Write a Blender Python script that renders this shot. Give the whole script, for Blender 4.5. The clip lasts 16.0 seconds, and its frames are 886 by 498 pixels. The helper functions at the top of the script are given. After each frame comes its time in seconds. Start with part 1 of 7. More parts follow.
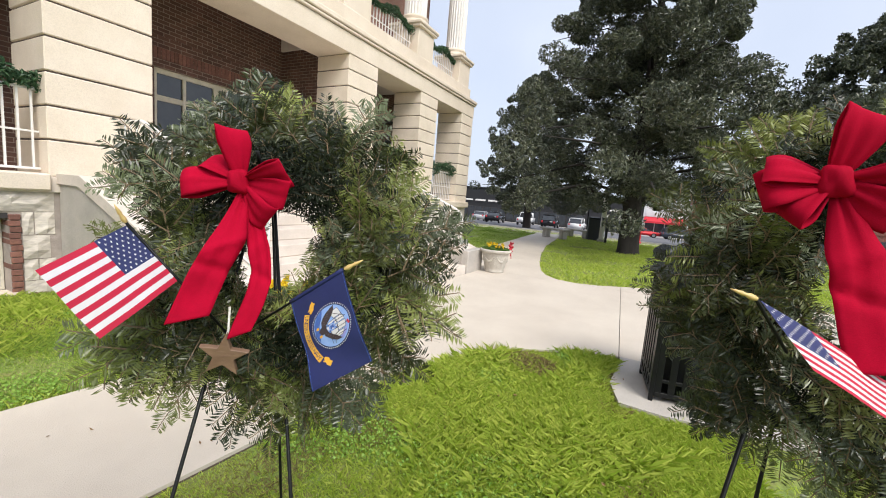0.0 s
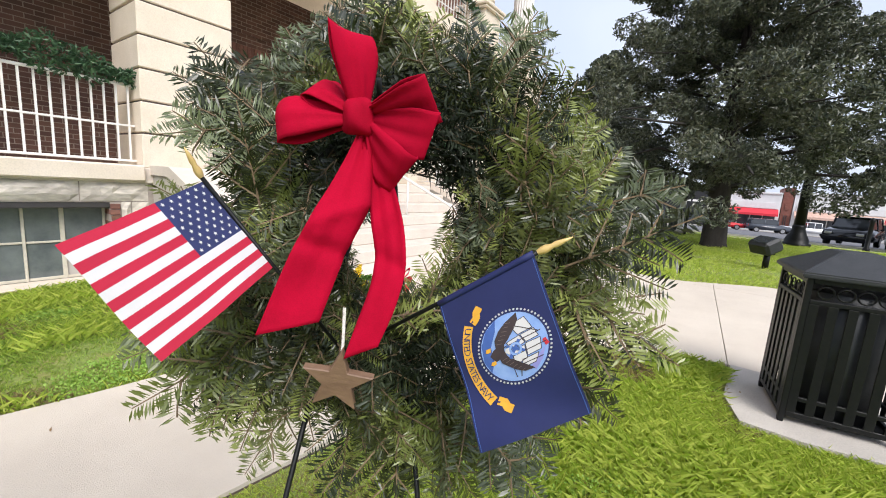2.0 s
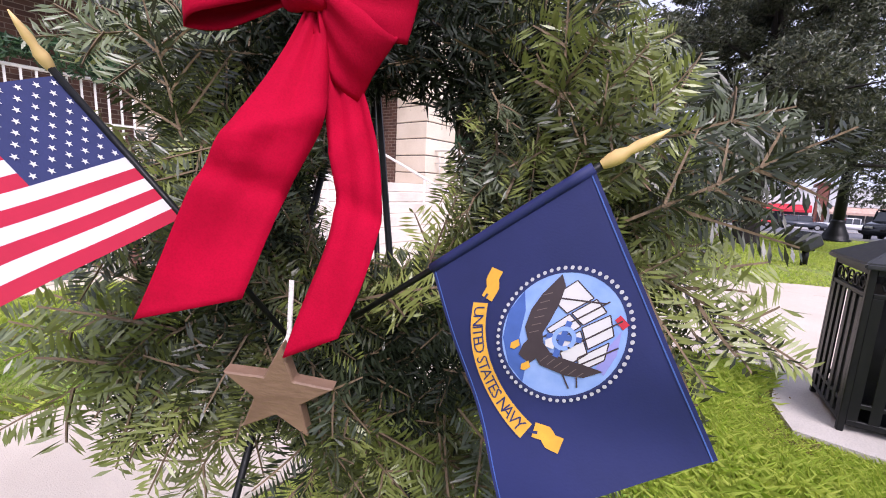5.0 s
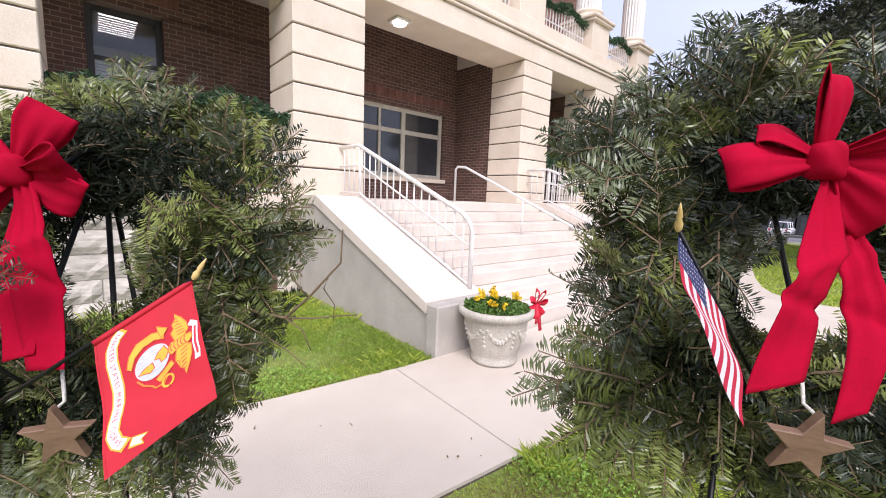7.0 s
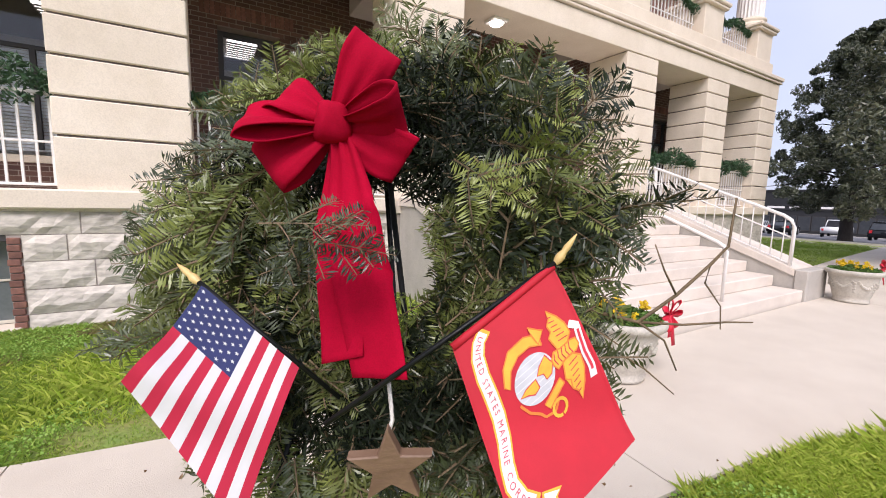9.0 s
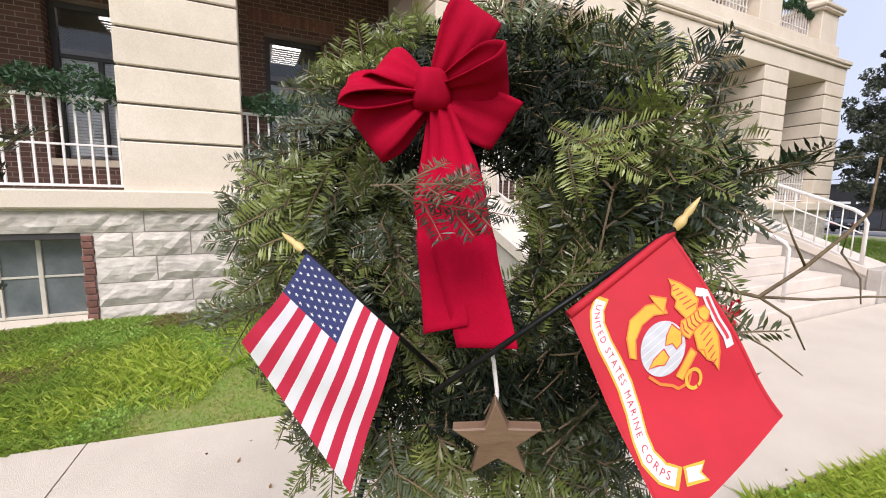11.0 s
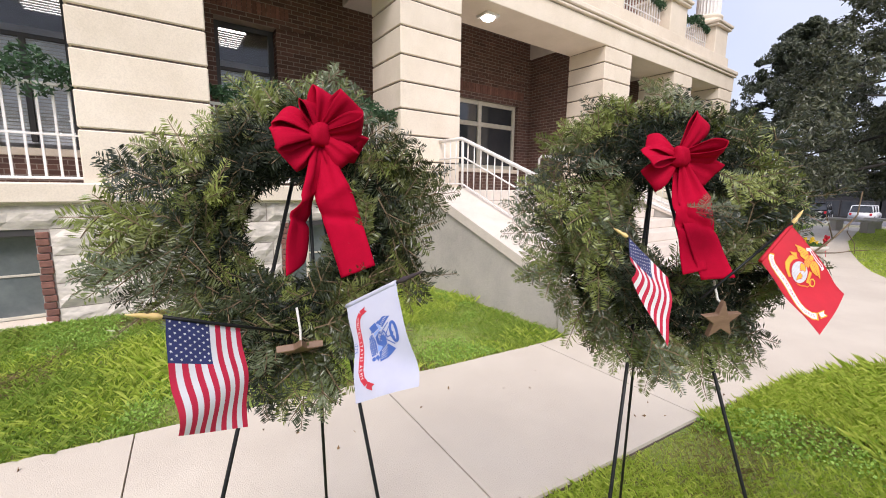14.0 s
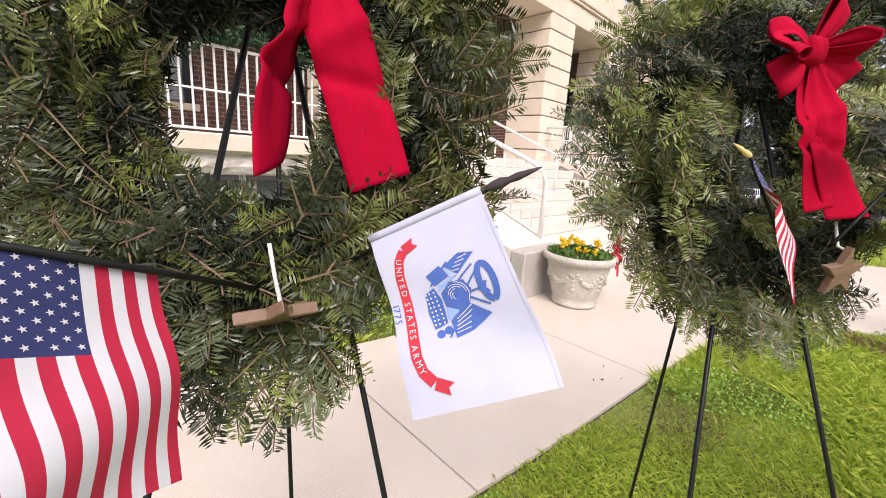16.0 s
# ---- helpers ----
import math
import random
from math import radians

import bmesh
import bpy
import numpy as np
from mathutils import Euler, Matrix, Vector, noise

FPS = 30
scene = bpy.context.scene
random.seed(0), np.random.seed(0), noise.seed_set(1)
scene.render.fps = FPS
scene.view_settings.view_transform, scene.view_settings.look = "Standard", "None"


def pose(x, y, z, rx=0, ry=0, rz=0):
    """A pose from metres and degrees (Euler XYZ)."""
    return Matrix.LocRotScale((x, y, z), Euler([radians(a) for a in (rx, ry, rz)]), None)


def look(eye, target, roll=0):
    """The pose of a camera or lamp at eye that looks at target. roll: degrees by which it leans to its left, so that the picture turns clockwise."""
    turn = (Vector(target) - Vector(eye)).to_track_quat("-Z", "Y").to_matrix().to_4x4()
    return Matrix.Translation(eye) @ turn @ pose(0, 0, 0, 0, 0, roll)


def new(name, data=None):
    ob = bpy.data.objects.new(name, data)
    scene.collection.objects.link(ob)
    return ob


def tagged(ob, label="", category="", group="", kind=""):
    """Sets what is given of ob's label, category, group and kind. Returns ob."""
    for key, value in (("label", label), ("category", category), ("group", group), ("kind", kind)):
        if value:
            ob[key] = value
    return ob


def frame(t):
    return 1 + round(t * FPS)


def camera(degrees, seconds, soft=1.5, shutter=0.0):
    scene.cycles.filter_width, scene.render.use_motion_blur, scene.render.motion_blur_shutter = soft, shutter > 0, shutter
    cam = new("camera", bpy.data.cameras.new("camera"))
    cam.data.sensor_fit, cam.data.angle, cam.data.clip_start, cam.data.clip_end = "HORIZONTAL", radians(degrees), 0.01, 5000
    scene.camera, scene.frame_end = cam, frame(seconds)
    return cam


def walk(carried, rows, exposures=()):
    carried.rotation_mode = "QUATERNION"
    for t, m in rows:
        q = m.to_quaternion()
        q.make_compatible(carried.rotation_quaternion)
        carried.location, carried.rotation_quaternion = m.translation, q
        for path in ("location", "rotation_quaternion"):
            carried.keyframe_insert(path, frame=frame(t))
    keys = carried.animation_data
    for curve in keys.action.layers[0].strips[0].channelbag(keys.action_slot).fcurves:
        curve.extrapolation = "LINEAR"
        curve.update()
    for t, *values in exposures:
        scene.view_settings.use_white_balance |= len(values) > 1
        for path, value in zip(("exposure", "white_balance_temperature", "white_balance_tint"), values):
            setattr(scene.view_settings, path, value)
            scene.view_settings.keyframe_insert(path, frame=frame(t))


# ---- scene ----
cam = camera(95.9, 16.0, soft=1.0)
PATH = [
    (0, (0.404, 1.012, 1.567), (2.167, 1.921, 1.313), 4.7),
    (0.5, (0.482, 1.132, 1.533), (2.176, 2.159, 1.256), 4.2),
    (1, (0.531, 1.217, 1.513), (2.177, 2.315, 1.221), 4.1),
    (1.5, (0.499, 1.257, 1.517), (2.118, 2.39, 1.211), 4.0),
    (2, (0.549, 1.32, 1.492), (2.157, 2.465, 1.173), 4.0),
    (2.5, (0.631, 1.359, 1.455), (2.235, 2.506, 1.118), 4.0),
    (3, (0.676, 1.378, 1.428), (2.276, 2.526, 1.078), 4.0),
    (3.2, (0.682, 1.385, 1.42), (2.277, 2.535, 1.059), 4.0),
    (5.5, (0.699, 1.414, 1.413), (2.21, 2.69, 1.115), 2.3),
    (6, (0.62, 1.462, 1.464), (2.058, 2.818, 1.158), 2.0),
    (6.5, (0.453, 1.55, 1.501), (1.832, 2.972, 1.226), 2.0),
    (7, (0.26, 1.642, 1.508), (1.572, 3.13, 1.252), 2.2),
    (7.5, (0.13, 1.716, 1.504), (1.354, 3.278, 1.257), 2.0),
    (8, (0.079, 1.802, 1.49), (1.214, 3.432, 1.256), 1.7),
    (8.2, (0.076, 1.85, 1.482), (1.178, 3.503, 1.249), 1.7),
    (10.5, (0.087, 2.011, 1.408), (0.989, 3.778, 1.154), 0.8),
    (11, (0.026, 2.003, 1.415), (0.879, 3.795, 1.168), 0.8),
    (11.5, (-0.135, 1.945, 1.453), (0.672, 3.758, 1.208), 0.2),
    (12, (-0.303, 1.885, 1.463), (0.497, 3.701, 1.217), 0.0),
    (12.5, (-0.419, 1.848, 1.466), (0.414, 3.649, 1.214), -0.4),
    (13, (-0.502, 1.892, 1.47), (0.411, 3.651, 1.206), -0.5),
    (13.5, (-0.601, 1.956, 1.463), (0.427, 3.648, 1.184), -0.1),
    (14, (-0.674, 1.984, 1.453), (0.476, 3.593, 1.153), 0.7),
    (14.5, (-0.708, 2.047, 1.432), (0.55, 3.567, 1.101), 1.8),
    (15, (-0.684, 2.16, 1.394), (0.65, 3.604, 1.027), 2.6),
    (15.5, (-0.652, 2.244, 1.354), (0.727, 3.634, 0.949), 3.3),
    (16, (-0.638, 2.301, 1.333), (0.757, 3.666, 0.895), 3.7),
]
walk(cam, [(t, look(eye, target, roll)) for t, eye, target, roll in PATH], exposures=[(0, 0.62, 6420, 8), (1.5, 0.7, 6320, 9), (3.2, 0.75, 6250, 14), (5.5, 0.85, 6000, 28), (7, 0.71, 6120, 19), (8.2, 0.57, 6220, 18), (10.5, 0.58, 6350, 15), (12.5, 0.58, 6220, 14), (14, 0.6, 6350, 15), (16, 0.80, 6620, 18)])

# ---- light ----
SUN_EL, SUN_AZ = 48.0, 215.0    # degrees; azimuth of the sun's direction, counted from +y towards +x
world = bpy.data.worlds.new("world")
scene.world = world
world.use_nodes = True
wn = world.node_tree
bg = wn.nodes["Background"]
sky = wn.nodes.new("ShaderNodeTexSky")
sky.sky_type = "NISHITA"
sky.sun_disc = False
sky.sun_elevation, sky.sun_rotation = radians(SUN_EL), radians(SUN_AZ)
sky.air_density, sky.dust_density, sky.ozone_density = 1.0, 3.0, 1.0
haze = wn.nodes.new("ShaderNodeMixRGB")          # thin high cloud over the whole sky
haze.inputs[2].default_value = (4.4, 4.75, 5.7, 1)
cloud = wn.nodes.new("ShaderNodeTexNoise")
cloud.inputs["Scale"].default_value, cloud.inputs["Detail"].default_value = 2.2, 6
ramp = wn.nodes.new("ShaderNodeMapRange")
ramp.inputs[1].default_value, ramp.inputs[2].default_value = 0.3, 0.7
ramp.inputs[3].default_value, ramp.inputs[4].default_value = 0.72, 0.98
tc = wn.nodes.new("ShaderNodeTexCoord")
wn.links.new(tc.outputs["Generated"], cloud.inputs["Vector"])
wn.links.new(cloud.outputs["Fac"], ramp.inputs[0])
wn.links.new(ramp.outputs[0], haze.inputs[0])
wn.links.new(sky.outputs[0], haze.inputs[1])
wn.links.new(haze.outputs[0], bg.inputs[0])
bg.inputs[1].default_value = 0.12
sun = new("sun", bpy.data.lights.new("sun", "SUN"))
sun.data.energy, sun.data.angle, sun.data.color = 2.4, radians(32), (1.0, 0.94, 0.88)
_az, _el = radians(SUN_AZ), radians(SUN_EL)
_d = Vector((math.sin(_az) * math.cos(_el), math.cos(_az) * math.cos(_el), math.sin(_el)))
sun.matrix_world = look(_d * 60, (0, 0, 0))


# ---- materials ----
def material(name, c1, c2=None, scale=8.0, rough=0.7, bump=0.0, bscale=60.0, metal=0.0, fine=None, spec=0.5, rand=0.0, sheen=0.0, stretch=(1, 1, 1), transmit=0.0):
    """A surface with two colours mixed by a broad and a fine noise, a fine relief, and a small shift from piece to piece."""
    m = bpy.data.materials.new(name)
    m.use_nodes = True
    nt = m.node_tree
    b = nt.nodes["Principled BSDF"]
    b.inputs["Roughness"].default_value, b.inputs["Metallic"].default_value = rough, metal
    b.inputs["Specular IOR Level"].default_value = spec
    if sheen:
        b.inputs["Sheen Weight"].default_value = sheen
    if c2 is None:
        c2 = tuple(0.8 * v for v in c1)
    co = nt.nodes.new("ShaderNodeTexCoord")
    mp = nt.nodes.new("ShaderNodeMapping")
    mp.inputs["Scale"].default_value = stretch
    nt.links.new(co.outputs["Object"], mp.inputs[0])
    n1 = nt.nodes.new("ShaderNodeTexNoise")
    n1.inputs["Scale"].default_value, n1.inputs["Detail"].default_value = scale, 8
    n1.inputs["Roughness"].default_value = 0.65
    nt.links.new(mp.outputs[0], n1.inputs["Vector"])
    mr = nt.nodes.new("ShaderNodeMapRange")
    mr.inputs[1].default_value, mr.inputs[2].default_value = 0.35, 0.68
    nt.links.new(n1.outputs["Fac"], mr.inputs[0])
    mx = nt.nodes.new("ShaderNodeMixRGB")
    mx.inputs[1].default_value, mx.inputs[2].default_value = (*c1, 1), (*c2, 1)
    nt.links.new(mr.outputs[0], mx.inputs[0])
    out = mx.outputs[0]
    n2 = nt.nodes.new("ShaderNodeTexNoise")
    n2.inputs["Scale"].default_value, n2.inputs["Detail"].default_value = bscale, 6
    nt.links.new(mp.outputs[0], n2.inputs["Vector"])
    if fine:
        m2 = nt.nodes.new("ShaderNodeMixRGB")
        m2.blend_type = "MULTIPLY"
        m2.inputs[0].default_value = fine
        r2 = nt.nodes.new("ShaderNodeMapRange")
        r2.inputs[1].default_value, r2.inputs[2].default_value, r2.inputs[3].default_value = 0.3, 0.6, 0.3
        nt.links.new(n2.outputs["Fac"], r2.inputs[0])
        nt.links.new(out, m2.inputs[1])
        nt.links.new(r2.outputs[0], m2.inputs[2])
        out = m2.outputs[0]
    if rand:
        oi = nt.nodes.new("ShaderNodeObjectInfo")
        hs = nt.nodes.new("ShaderNodeHueSaturation")
        r3 = nt.nodes.new("ShaderNodeMapRange")
        r3.inputs[3].default_value, r3.inputs[4].default_value = 1 - rand, 1 + rand
        nt.links.new(oi.outputs["Random"], r3.inputs[0])
        nt.links.new(r3.outputs[0], hs.inputs["Value"])
        nt.links.new(out, hs.inputs["Color"])
        out = hs.outputs[0]
    nt.links.new(out, b.inputs["Base Color"])
    if bump:
        bp = nt.nodes.new("ShaderNodeBump")
        bp.inputs["Strength"].default_value, bp.inputs["Distance"].default_value = bump, 0.01
        nt.links.new(n2.outputs["Fac"], bp.inputs["Height"])
        nt.links.new(bp.outputs[0], b.inputs["Normal"])
    return m


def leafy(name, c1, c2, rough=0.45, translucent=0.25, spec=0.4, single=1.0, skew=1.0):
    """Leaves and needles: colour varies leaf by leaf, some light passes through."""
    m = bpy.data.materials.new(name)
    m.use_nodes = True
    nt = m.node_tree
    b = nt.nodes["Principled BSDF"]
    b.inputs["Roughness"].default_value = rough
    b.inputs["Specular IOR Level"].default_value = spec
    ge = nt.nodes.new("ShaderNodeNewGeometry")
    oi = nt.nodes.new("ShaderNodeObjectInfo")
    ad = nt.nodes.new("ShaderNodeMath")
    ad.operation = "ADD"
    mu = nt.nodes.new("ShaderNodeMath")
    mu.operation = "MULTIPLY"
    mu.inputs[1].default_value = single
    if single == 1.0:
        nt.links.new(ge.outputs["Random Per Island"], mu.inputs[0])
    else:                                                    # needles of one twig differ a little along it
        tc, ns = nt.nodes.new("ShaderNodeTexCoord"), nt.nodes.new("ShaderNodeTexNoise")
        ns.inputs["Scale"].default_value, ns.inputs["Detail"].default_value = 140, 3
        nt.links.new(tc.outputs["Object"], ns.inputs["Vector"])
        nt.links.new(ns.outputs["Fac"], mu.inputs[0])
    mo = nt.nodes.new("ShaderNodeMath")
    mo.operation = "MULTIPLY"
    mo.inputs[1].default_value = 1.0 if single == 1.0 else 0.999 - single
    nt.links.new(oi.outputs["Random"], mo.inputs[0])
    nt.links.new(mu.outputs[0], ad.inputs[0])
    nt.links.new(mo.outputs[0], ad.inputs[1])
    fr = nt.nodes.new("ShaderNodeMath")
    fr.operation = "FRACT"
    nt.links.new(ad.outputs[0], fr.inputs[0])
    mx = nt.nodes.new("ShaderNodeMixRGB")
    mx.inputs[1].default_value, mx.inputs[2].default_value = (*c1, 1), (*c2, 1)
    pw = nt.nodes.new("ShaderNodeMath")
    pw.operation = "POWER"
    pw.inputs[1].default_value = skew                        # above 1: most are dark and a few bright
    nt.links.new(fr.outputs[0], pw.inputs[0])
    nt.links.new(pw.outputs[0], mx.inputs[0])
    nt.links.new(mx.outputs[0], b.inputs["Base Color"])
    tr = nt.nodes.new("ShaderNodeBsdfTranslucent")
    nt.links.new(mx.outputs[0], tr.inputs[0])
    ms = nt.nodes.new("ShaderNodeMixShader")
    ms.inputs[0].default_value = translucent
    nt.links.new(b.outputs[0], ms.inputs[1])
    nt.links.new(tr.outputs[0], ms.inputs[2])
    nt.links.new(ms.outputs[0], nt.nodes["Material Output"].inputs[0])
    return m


def glass(name, tint, rough=0.05):
    m = bpy.data.materials.new(name)
    m.use_nodes = True
    b = m.node_tree.nodes["Principled BSDF"]
    b.inputs["Base Color"].default_value = (*tint, 1)
    b.inputs["Roughness"].default_value = rough
    b.inputs["Transmission Weight"].default_value = 1.0
    b.inputs["IOR"].default_value = 1.45
    return m


def glow(name, colour, strength):
    m = bpy.data.materials.new(name)
    m.use_nodes = True
    b = m.node_tree.nodes["Principled BSDF"]
    b.inputs["Base Color"].default_value = (*colour, 1)
    b.inputs["Emission Color"].default_value = (*colour, 1)
    b.inputs["Emission Strength"].default_value = strength
    return m


def brickwork(name, c1, c2, mortar, swap=True, bw=0.22, bh=0.075):
    m = bpy.data.materials.new(name)
    m.use_nodes = True
    nt = m.node_tree
    b = nt.nodes["Principled BSDF"]
    b.inputs["Roughness"].default_value = 0.85
    co = nt.nodes.new("ShaderNodeTexCoord")
    sp = nt.nodes.new("ShaderNodeSeparateXYZ")
    cb = nt.nodes.new("ShaderNodeCombineXYZ")
    ad = nt.nodes.new("ShaderNodeMath")
    ad.operation = "ADD"
    nt.links.new(co.outputs["Object"], sp.inputs[0])
    nt.links.new(sp.outputs[0], ad.inputs[0])
    nt.links.new(sp.outputs[1], ad.inputs[1])
    nt.links.new(ad.outputs[0], cb.inputs[0])
    nt.links.new(sp.outputs[2], cb.inputs[1])
    br = nt.nodes.new("ShaderNodeTexBrick")
    br.inputs["Scale"].default_value = 1.0
    br.inputs["Brick Width"].default_value, br.inputs["Row Height"].default_value = bw, bh
    br.inputs["Mortar Size"].default_value, br.inputs["Mortar Smooth"].default_value = 0.007, 0.2
    br.inputs["Color1"].default_value, br.inputs["Color2"].default_value = (*c1, 1), (*c2, 1)
    br.inputs["Mortar"].default_value = (*mortar, 1)
    nt.links.new(cb.outputs[0], br.inputs["Vector"])
    no = nt.nodes.new("ShaderNodeTexNoise")
    no.inputs["Scale"].default_value, no.inputs["Detail"].default_value = 3.0, 8
    nt.links.new(co.outputs["Object"], no.inputs["Vector"])
    mx = nt.nodes.new("ShaderNodeMixRGB")
    mx.blend_type = "MULTIPLY"
    mx.inputs[0].default_value = 0.5
    nt.links.new(br.outputs["Color"], mx.inputs[1])
    nt.links.new(no.outputs["Fac"], mx.inputs[2])
    nt.links.new(mx.outputs[0], b.inputs["Base Color"])
    bp = nt.nodes.new("ShaderNodeBump")
    bp.inputs["Strength"].default_value, bp.inputs["Distance"].default_value = 0.8, 0.012
    bp.invert = True
    nt.links.new(br.outputs["Fac"], bp.inputs["Height"])
    nt.links.new(bp.outputs[0], b.inputs["Normal"])
    return m


M_PIER = material("cream_stone", (0.80, 0.70, 0.58), (0.70, 0.60, 0.48), 1.6, 0.85, 0.25, 70, rand=0.05, fine=0.15)
M_JOINT = material("joint_shadow_stone", (0.16, 0.13, 0.12), None, 6, 0.95, 0.3, 50)
M_TRIM = material("painted_stone_trim", (0.80, 0.70, 0.58), (0.70, 0.60, 0.48), 1.2, 0.8, 0.15, 60, fine=0.15)
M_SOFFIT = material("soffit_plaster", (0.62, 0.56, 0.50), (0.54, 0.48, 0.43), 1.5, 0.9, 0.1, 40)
M_ASHLAR = material("rough_limestone", (0.72, 0.66, 0.58), (0.50, 0.45, 0.39), 3.0, 0.95, 0.9, 14, fine=0.45, rand=0.10, stretch=(0.6, 1, 1.6))
M_MORTAR = material("old_mortar", (0.42, 0.36, 0.32), (0.30, 0.26, 0.23), 6, 0.95, 0.5, 60)
# porch brick: the upper brick's colour roughly halved, for shade under the porch
M_BRICK = brickwork("porch_shaded_brick", (0.19, 0.095, 0.07), (0.115, 0.058, 0.046), (0.34, 0.27, 0.22))
M_SOLDIER = material("red_brick_piece", (0.24, 0.11, 0.08), (0.15, 0.07, 0.055), 20, 0.85, 0.4, 90, rand=0.25)
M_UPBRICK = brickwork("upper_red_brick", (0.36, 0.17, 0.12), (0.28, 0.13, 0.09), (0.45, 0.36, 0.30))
M_CONC = material("concrete_walk", (0.66, 0.59, 0.50), (0.58, 0.51, 0.43), 1.1, 0.9, 0.35, 160, fine=0.18)
M_CONC2 = material("grey_concrete", (0.54, 0.50, 0.45), (0.42, 0.39, 0.35), 1.8, 0.9, 0.4, 90, fine=0.25)
M_STEP = material("step_stone", (0.74, 0.66, 0.58), (0.62, 0.55, 0.48), 1.8, 0.85, 0.25, 90, fine=0.15)
M_CRACK = material("joint_dirt", (0.12, 0.09, 0.07), None, 20, 1.0)
M_SOIL = material("lawn_soil", (0.27, 0.27, 0.08), (0.20, 0.30, 0.06), 5, 1.0, 0.8, 40, fine=0.5)
M_GRASS = leafy("grass_blades", (0.34, 0.48, 0.045), (0.70, 0.76, 0.18), 0.5, 0.46)
# darker copy of the blades for the courthouse side, shade put into the colour
M_GRASS2 = leafy("shaded_grass_blades", (0.19, 0.32, 0.04), (0.44, 0.54, 0.11), 0.55, 0.36)
M_DEAD = leafy("dry_thatch", (0.34, 0.26, 0.12), (0.22, 0.17, 0.08), 0.8, 0.2)
M_CLOVER = leafy("clover_leaves", (0.20, 0.36, 0.05), (0.36, 0.52, 0.10), 0.5, 0.25)
M_ASPHALT = material("asphalt", (0.17, 0.165, 0.175), (0.12, 0.12, 0.13), 2, 0.9, 0.5, 120)
M_WHITE = material("white_rail_paint", (0.82, 0.79, 0.76), (0.72, 0.69, 0.66), 12, 0.45, 0.05, 80)
M_FRAME = material("cream_window_paint", (0.62, 0.58, 0.48), (0.5, 0.46, 0.38), 10, 0.6, 0.2, 60)
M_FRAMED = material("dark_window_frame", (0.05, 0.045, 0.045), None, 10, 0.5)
M_GLASS = material("dark_window_glass", (0.045, 0.05, 0.055), (0.03, 0.033, 0.04), 2, 0.06, spec=0.8)
M_PANEG = material("dusty_basement_glass", (0.16, 0.18, 0.18), (0.09, 0.105, 0.11), 3.5, 0.22, 0.0, spec=0.6)
M_PANEB = material("painted_board_pane", (0.5, 0.47, 0.43), (0.42, 0.4, 0.37), 4, 0.8)
M_BLIND = material("white_blind_slat", (0.86, 0.87, 0.9), None, 10, 0.6)
M_LIGHT = glow("office_light_panel", (1.0, 0.93, 0.85), 2.2)
M_LAMP = glow("porch_lamp_lens", (1.0, 0.93, 0.82), 6.0)
M_BLACK = material("black_steel_paint", (0.006, 0.007, 0.007), (0.011, 0.011, 0.011), 30, 0.4, 0.1, 120, spec=0.22)
M_CANTOP = material("black_plastic_lid", (0.014, 0.016, 0.018), (0.026, 0.027, 0.03), 12, 0.5, 0.15, 200)
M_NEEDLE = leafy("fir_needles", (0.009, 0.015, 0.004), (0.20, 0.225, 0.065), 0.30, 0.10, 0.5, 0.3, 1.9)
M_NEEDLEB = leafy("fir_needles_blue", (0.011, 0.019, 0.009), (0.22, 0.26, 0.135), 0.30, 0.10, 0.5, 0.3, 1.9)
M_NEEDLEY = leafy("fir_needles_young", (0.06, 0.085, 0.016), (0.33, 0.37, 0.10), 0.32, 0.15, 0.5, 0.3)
# inner needles near black: the shade between the sprigs put into their colour
M_CORE = leafy("fir_needles_inner_shade", (0.005, 0.009, 0.004), (0.017, 0.026, 0.010), 0.6, 0.05, 0.3)
M_STEM = material("fir_twig_bark", (0.20, 0.14, 0.08), (0.12, 0.085, 0.05), 60, 0.85, 0.3, 200)
M_GARL = leafy("garland_needles", (0.022, 0.060, 0.028), (0.07, 0.14, 0.06), 0.5, 0.1, 0.4)
M_RED = material("red_velvet", (0.45, 0.0015, 0.028), (0.31, 0.001, 0.018), 9, 0.85, 0.10, 700, spec=0.10, fine=0.25)
M_WOOD = material("stained_pine_star", (0.23, 0.14, 0.09), (0.14, 0.08, 0.05), 14, 0.6, 0.15, 90, stretch=(1, 1, 2.5))
M_GOLD = material("gold_plastic_finial", (0.72, 0.52, 0.22), (0.6, 0.42, 0.16), 20, 0.4)
M_STRING = material("white_cotton_string", (0.75, 0.72, 0.66), None, 200, 0.9, 0.5, 400)
M_FRED = material("flag_red_cloth", (0.48, 0.012, 0.045), (0.42, 0.01, 0.04), 30, 0.8, 0.04, 700)
M_FWHITE = material("flag_white_cloth", (0.66, 0.65, 0.66), (0.61, 0.60, 0.61), 30, 0.8, 0.04, 700)
M_FBLUE = material("flag_blue_cloth", (0.028, 0.036, 0.13), (0.02, 0.028, 0.10), 30, 0.8, 0.04, 700)
M_NAVY = material("navy_flag_cloth", (0.012, 0.019, 0.105), (0.008, 0.014, 0.08), 14, 0.7, 0.04, 700)
M_MARINE = material("scarlet_flag_cloth", (0.50, 0.007, 0.022), (0.40, 0.005, 0.017), 14, 0.75, 0.04, 700)
M_ARMY = material("white_flag_cloth", (0.50, 0.51, 0.60), (0.45, 0.46, 0.58), 14, 0.8, 0.04, 700)
M_YELLOW = material("printed_gold", (0.76, 0.40, 0.04), None, 60, 0.8)
